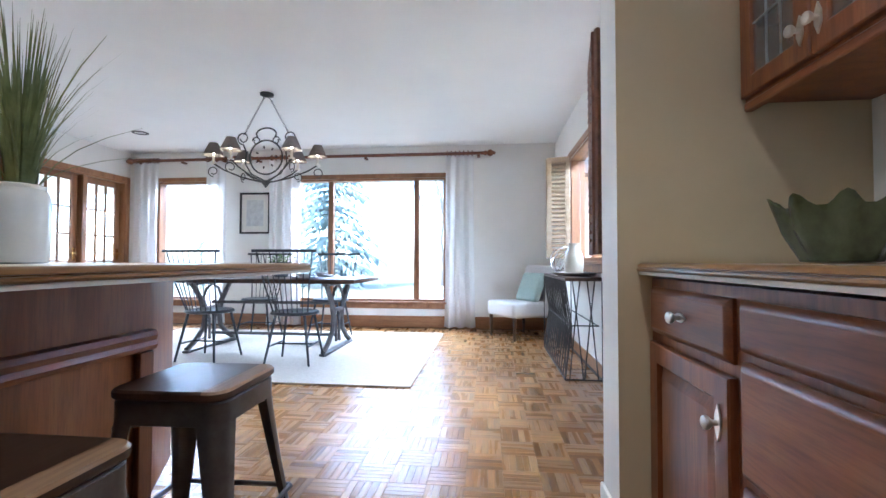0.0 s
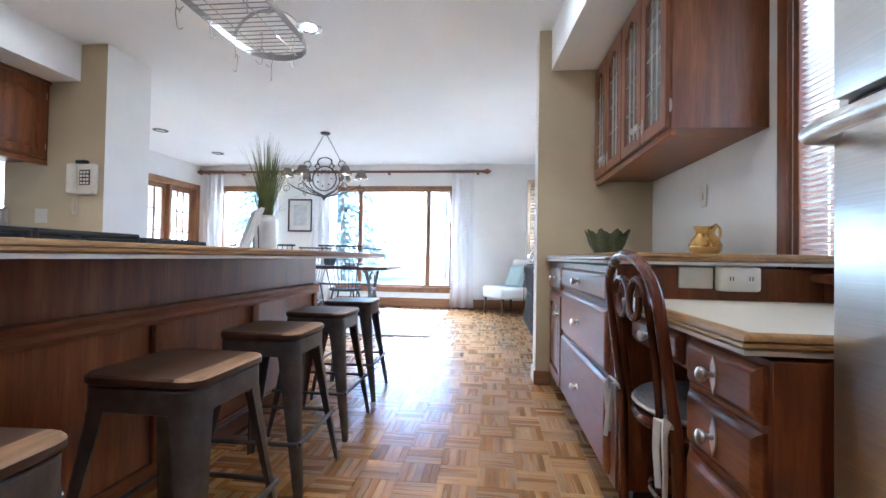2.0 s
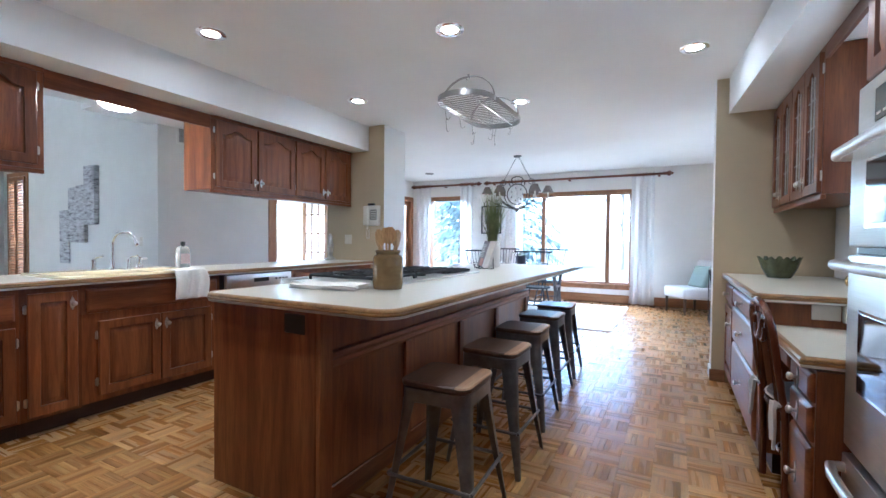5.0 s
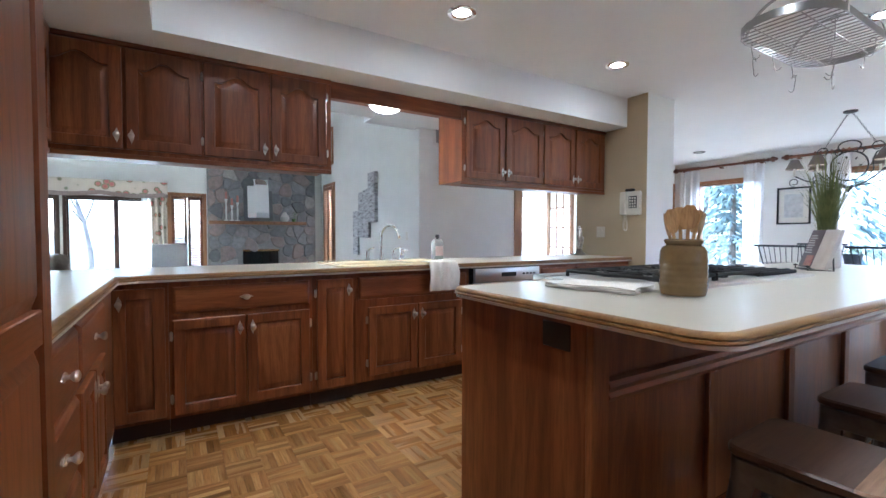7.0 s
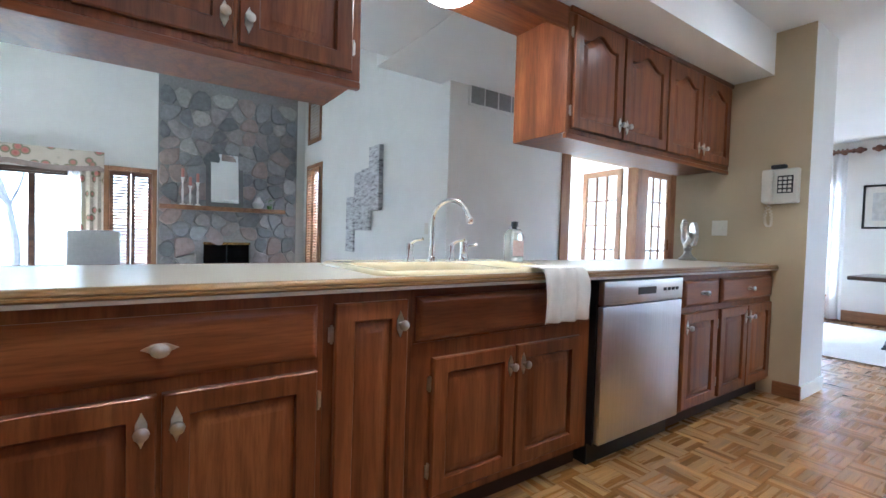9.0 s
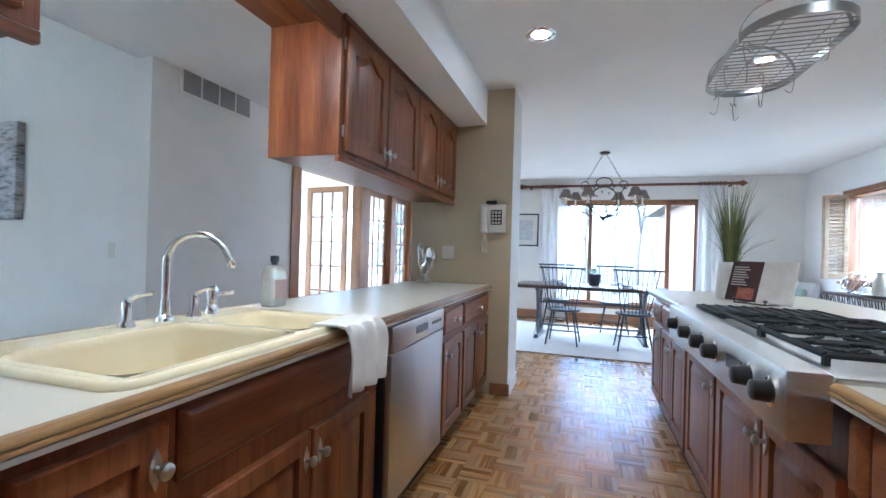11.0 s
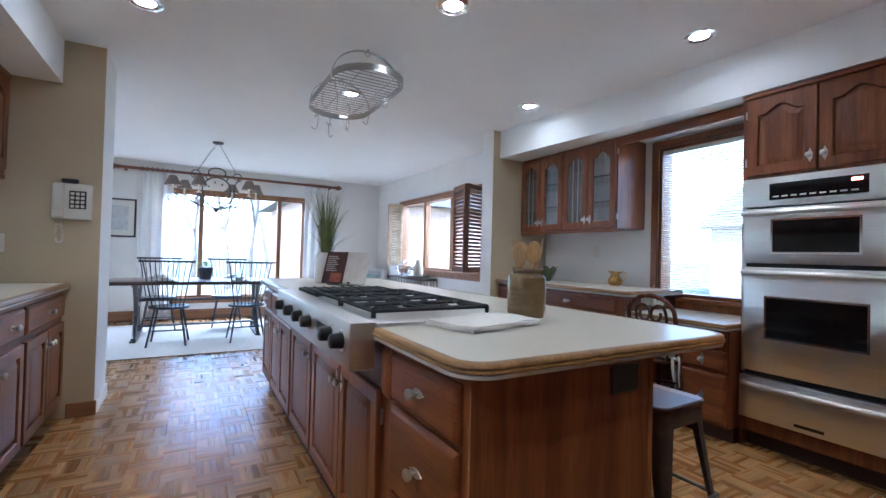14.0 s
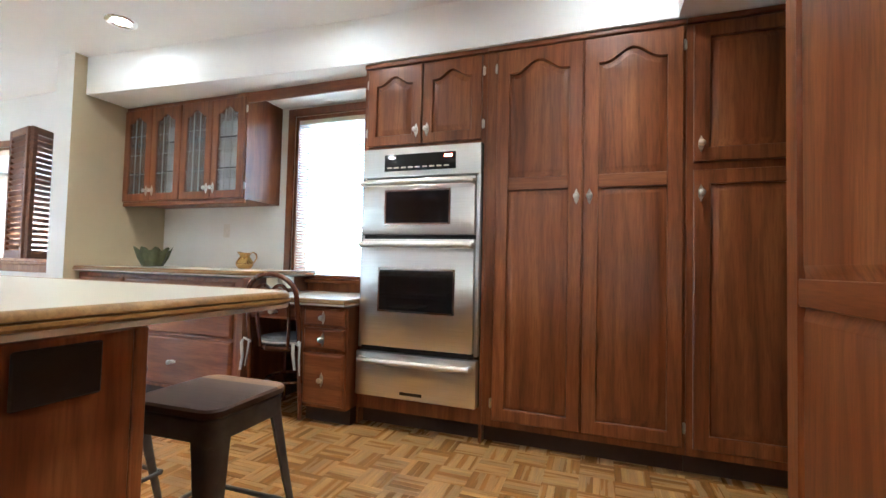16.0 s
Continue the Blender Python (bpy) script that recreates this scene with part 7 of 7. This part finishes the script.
drape("floral_drape", -1.42, -1.16, 0.03, 1.86, FLORAL, "floral print drape beside the sliding window", 3)
drape("sheer_drape", -1.55, -1.40, 0.03, 1.86, SHEER, "thin white sheer beside the floral drape", 2)
shutter((-8.47, -1.09), (-8.47, -0.845), 0.33, 1.84, SHUTTER, "brown louvred shutter over the narrow window", "living room shutters")
shutter((-8.47, -0.835), (-8.47, -0.59), 0.33, 1.84, SHUTTER, "brown louvred shutter over the narrow window", "living room shutters")
shutter((-8.24, 1.685), (-7.93, 1.685), 0.40, 2.12, TRIM_OAK_H, "oak louvred shutter over the side window", "living room shutters")
shutter((-7.92, 1.685), (-7.61, 1.685), 0.40, 2.12, TRIM_OAK_H, "oak louvred shutter over the side window", "living room shutters")
shutter((-8.24, 1.69), (-7.61, 1.69), 2.56, 3.31, TRIM_OAK_H, "oak louvred shutter high on the wall", "living room shutters")

# birch-bark wall panels
BARK, n_, l_, b_ = material("birch_bark", 0.85)
co_ = n_.new("ShaderNodeTexCoord")
mp_ = n_.new("ShaderNodeMapping")
mp_.inputs["Scale"].default_value = (3, 3, 12)
l_.new(co_.outputs["Object"], mp_.inputs["Vector"])
t_ = noise_tex(n_, l_, mp_.outputs[0], 2.2, 6, 0.7)
rp = ramp(n_, [(0.36, (0.16, 0.15, 0.16)), (0.46, (0.46, 0.45, 0.45)), (0.6, (0.66, 0.66, 0.66))])
l_.new(t_.outputs["Fac"], rp.inputs["Fac"])
l_.new(rp.outputs[0], b_.inputs["Base Color"])
for x0, x1, z0, z1, d in ((-6.44, -6.19, 0.79, 1.55, 0.03), (-6.18, -5.93, 1.09, 1.87, 0.03), (-5.92, -5.67, 1.09, 1.89, 0.045), (-5.66, -5.37, 1.34, 2.14, 0.06)):
    solid("wall_panel", boxes((x0, x1, 1.709 - d, 1.709, z0, z1, 0.004, 1)), BARK, "narrow wall panel printed like birch bark", "wall art", "", "birch bark panels")

# air vent
vn = thing("air_vent", pose(-3.999, 2.32, 2.46, 0, 0, 90), "white wall vent with four grey louvred grilles", "vent")
part("frame", boxes((-0.39, 0.39, -0.012, 0, -0.11, 0.11, 0.004, 1)), WALL, vn, "white vent frame")
GREY = speckled("grey_grille", (0.30, 0.29, 0.27), (0.36, 0.35, 0.33), 30, 0.6)
for i in range(4):
    x = -0.36 + i * 0.183
    g = part("grille", boxes((x, x + 0.165, -0.0145, -0.0122, -0.085, 0.085)), GREY, vn)
    for j in range(6):
        part("louvre", boxes((x + 0.005, x + 0.16, -0.019, -0.0148, -0.075 + j * 0.027, -0.06 + j * 0.027)), GREY, g)
wall_plate(pose(-4.35, 1.709, 1.12), 0.07, "white light switch on the living room wall")

# white slip-covered chair by the window
SLIP = speckled("white_slipcover", (0.68, 0.68, 0.67), (0.76, 0.76, 0.75), 30, 0.9, 150, 0.4)
wc = thing("slipcovered_chair", pose(-6.1, -1.12, 0, 0, 0, 90), "white slip-covered dining chair", "chair")
part("seat", boxes((-0.23, 0.23, -0.23, 0.20, 0.0, 0.47, 0.03, 3)), SLIP, wc, "white skirted seat")
part("backrest", boxes((-0.22, 0.22, 0.201, 0.27, 0.0, 1.0, 0.025, 3)), SLIP, wc, "white covered back")
for x, y, a in ((-6.9, -2.75, 20), (-6.6, -3.05, -30)):
    ac2 = thing("lounge_chair", pose(x, y, 0, 0, 0, a), "brown upholstered armchair by the window", "armchair", "brown armchairs")
    part("seat", boxes((-0.32, 0.32, -0.34, 0.30, 0.02, 0.44, 0.06, 4)), speckled("brown_cloth", (0.12, 0.09, 0.06), (0.18, 0.14, 0.10), 30, 0.9, 160, 0.4), ac2)
    part("backrest", boxes((-0.32, 0.32, 0.20, 0.38, 0.30, 0.86, 0.07, 4)), ac2.children[0].data.materials[0], ac2)

# ================= outdoors =================
LAWN = speckled("lawn", (0.12, 0.125, 0.075), (0.19, 0.185, 0.125), 0.6, 0.95, 12, 0.6, 0.0, 0.02)
bm = bmesh.new()
R, ringn = (12, 25, 60, 200, 900), 48
for ra, rb in zip((0.5,) + R, R):
    for i in range(ringn):
        a, c = 2 * math.pi * i / ringn, 2 * math.pi * (i + 1) / ringn
        bm.faces.new([bm.verts.new((r * math.cos(t), 3 + r * math.sin(t), -0.3)) for r, t in ((ra, a), (rb, a), (rb, c), (ra, c))])
bmesh.ops.remove_doubles(bm, verts=bm.verts, dist=1e-4)
solid("ground", bm, LAWN, "spring lawn round the house", "lawn", "structure", smooth=False)

NEEDLE = speckled("spruce_needles", (0.10, 0.145, 0.135), (0.17, 0.215, 0.20), 3, 0.8)
TRUNK = speckled("tree_bark", (0.10, 0.085, 0.07), (0.18, 0.155, 0.13), 8, 0.9, 30, 0.6)


def spruce(x, y, h, seed):
    t = thing("spruce_tree", pose(x, y, -0.3), "tall blue-green spruce on the lawn", "tree", "spruces")
    rng = random.Random(seed)
    bm = bmesh.new()
    tube(bm, [(0, 0, 0), (0, 0, h)], 0.16, 8, False, 0.02)
    part("trunk", bm, TRUNK, t)
    bm = bmesh.new()
    for i in range(330):
        f = rng.random() ** 0.8
        z = 0.4 + (h - 0.5) * f
        reach = (1 - f) * h * 0.26 * rng.uniform(0.7, 1.1) + 0.15
        a = rng.uniform(0, 6.283)
        ca, sa = math.cos(a), math.sin(a)
        for k in range(5):
            g0, g1 = k / 5, (k + 1.15) / 5
            w = 0.17 * (1.15 - g0) * min(1.0, reach)
            d0, d1 = z - reach * 0.32 * g0 * g0, z - reach * 0.32 * g1 * g1
            droop = 0.10 + rng.uniform(0, 0.14)
            for s in (-1, 1):
                bm.faces.new([bm.verts.new(p) for p in ((reach * g0 * ca, reach * g0 * sa, d0), (reach * g1 * ca, reach * g1 * sa, d1), (reach * g1 * ca - s * w * sa, reach * g1 * sa + s * w * ca, d1 - droop))])
    tagged(part("crown", bm, NEEDLE, t, "drooping needle branches"), kind="stuff")
    return t


for i, (x, y, h) in enumerate(((-9.2, 21.0, 10.0), (-5.7, 20.5, 10.0), (-12.5, 25, 11.0))):
    spruce(x, y, h, i)


def bare_tree(x, y, h, seed, label="bare leafless tree in early spring"):
    rng = random.Random(seed)
    bm = bmesh.new()

    def limb(p, d, length, r, depth):
        pts = [p]
        for _ in range(4):
            d = (d + Vector((rng.uniform(-0.18, 0.18), rng.uniform(-0.18, 0.18), rng.uniform(-0.02, 0.14)))).normalized()
            pts.append(pts[-1] + d * length / 4)
        tube(bm, pts, r, 6 if depth < 2 else 4, False, r * 0.45)
        if depth < 3:
            for k in range(4 if depth else 6):
                q = pts[rng.choice((2, 3, 4))]
                e = (d + Vector((rng.uniform(-0.9, 0.9), rng.uniform(-0.9, 0.9), rng.uniform(-0.1, 0.5)))).normalized()
                limb(q, e, length * rng.uniform(0.45, 0.65), r * 0.42, depth + 1)

    limb(Vector((0, 0, 0)), Vector((0, 0, 1)), h * 0.5, 0.03 * h ** 0.8 * 0.55, 0)
    return solid("bare_tree", bm, TRUNK, label, "tree", "", "bare trees", pose(x, y, -0.3))


for i, (x, y, h) in enumerate(((0.2, 17.5, 9), (1.4, 21, 10), (-0.9, 23, 9), (2.8, 25, 11), (5.5, 19, 9), (-14, -3.0, 7), (-17, -1.6, 8), (9, 8, 8), (12, 5, 9))):
    bare_tree(x, y, h, 40 + i)

# brick wing of the house and a neighbour's house
BRICK, n_, l_, b_ = material("pale_brick", 0.85)
co_ = n_.new("ShaderNodeTexCoord")
br = n_.new("ShaderNodeTexBrick")
br.inputs["Scale"].default_value = 4.5
for nm, col in (("Color1", (0.36, 0.22, 0.16)), ("Color2", (0.44, 0.30, 0.22)), ("Mortar", (0.5, 0.46, 0.4))):
    br.inputs[nm].default_value = (*col, 1)
mp_ = n_.new("ShaderNodeMapping")
mp_.inputs["Rotation"].default_value = (radians(90), 0, 0)
l_.new(co_.outputs["Object"], mp_.inputs["Vector"])
l_.new(mp_.outputs[0], br.inputs["Vector"])
l_.new(br.outputs["Color"], b_.inputs["Base Color"])
ROOF = speckled("roof_shingle", (0.10, 0.09, 0.085), (0.17, 0.155, 0.145), 6, 0.9, 20, 0.5)


def house(name, x0, x1, y0, y1, h, ridge, label, wins):
    g = thing(name, pose(0, 0, -0.3), label, "house")
    part("wall", boxes((x0, x1, y0, y1, 0, h)), BRICK, g, "", False)
    bm = bmesh.new()
    prism(bm, [(x0 - 0.4, h - 0.15), (x1 + 0.4, h - 0.15), ((x0 + x1) / 2, ridge)], y0 - 0.4, y1 + 0.4)
    part("roof", bm, ROOF, g, "grey shingle roof", False)
    for y, z, w, hh in wins:
        wnd = part("window", boxes((x0 - 0.05, x0 - 0.001, y - w / 2, y + w / 2, z, z + hh)), WALL, g, "white window frame", False)
        part("pane", boxes((x0 - 0.06, x0 - 0.051, y - w / 2 + 0.06, y + w / 2 - 0.06, z + 0.06, z + hh - 0.06)), DARK_GLASS, wnd, "", False)


house("brick_wing", 1.25, 6.5, 9.6, 14.5, 2.9, 4.6, "pale brick wing with a shingle roof", ())
house("neighbour_house", 17.0, 26.0, -2.0, 9.0, 3.0, 5.6, "low brick house across the lawn", ((1.0, 1.0, 1.4, 1.2), (4.0, 1.0, 1.4, 1.2), (6.8, 1.0, 1.4, 1.2)))

# ================= parquet =================
SLATS, BLOCK = 5, 0.16


def slat_mesh(name, w, l, mat):
    """A slat along x with eased long edges."""
    bm = bmesh.new()
    e, h = 0.0008, 0.004
    loft(bm, [[(-l / 2, -w / 2, -h), (l / 2, -w / 2, -h), (l / 2, w / 2, -h), (-l / 2, w / 2, -h)], [(-l / 2, -w / 2, -e), (l / 2, -w / 2, -e), (l / 2, w / 2, -e), (-l / 2, w / 2, -e)], [(-l / 2 + e, -w / 2 + e, 0), (l / 2 - e, -w / 2 + e, 0), (l / 2 - e, w / 2 - e, 0), (-l / 2 + e, w / 2 - e, 0)]])
    return to_mesh(name, bm, False)


near_mesh = slat_mesh("parquet_slat", BLOCK / SLATS - 0.0007, BLOCK - 0.0007, PARQUET)
near_mesh.materials.append(PARQUET)
far_x, far_y = ([], []), ([], [])


def add_slat(store, cx, cy, lx, ly):
    vs, fs = store
    k = len(vs)
    e = 0.0008
    for z, g in ((-0.004, 0), (-e, 0), (0, e)):
        for sx, sy in ((-1, -1), (1, -1), (1, 1), (-1, 1)):
            vs.append((cx + sx * (lx / 2 - g), cy + sy * (ly / 2 - g), z))
    fs.append((k + 8, k + 9, k + 10, k + 11))
    for r in (0, 4):
        for i in range(4):
            fs.append((k + r + i, k + r + (i + 1) % 4, k + r + 4 + (i + 1) % 4, k + r + 4 + i))


count = 0
nx, ny = int(6.6 / BLOCK) + 1, int(11.0 / BLOCK) + 1
for i in range(nx):
    for j in range(ny):
        bx, by = -3.98 + (i + 0.5) * BLOCK, -3.42 + (j + 0.5) * BLOCK
        if bx < -2.4 and by < 1.8:
            continue
        if bx > 2.60 or by > 7.52 or (bx > 2.27 and by > 3.1):
            continue
        lengthwise = (i + j) % 2 == 0
        for s in range(SLATS):
            off = (s + 0.5) * BLOCK / SLATS - BLOCK / 2
            cx, cy = (bx, by + off) if lengthwise else (bx + off, by)
            if -1.65 < bx < -0.45 and -1.25 < by < -0.02 and count < 300:
                ob = new("parquet_slat", near_mesh)
                ob.parent = floor
                ob.matrix_basis = pose(cx, cy, 0.0, 0, 0, 0 if lengthwise else 90)
                count += 1
            else:
                add_slat(far_x if lengthwise else far_y, cx, cy, *((BLOCK - 0.0007, BLOCK / SLATS - 0.0007) if lengthwise else (BLOCK / SLATS - 0.0007, BLOCK - 0.0007)))
for store, mat in ((far_x, PARQUET_X), (far_y, PARQUET_Y)):
    me = bpy.data.meshes.new("parquet")
    me.from_pydata(store[0], [], store[1])
    me.update()
    me.materials.append(mat)
    ob = new("parquet", me)
    ob.parent = floor
    tagged(ob, "oak parquet slats in basket weave", "", "", "stuff")
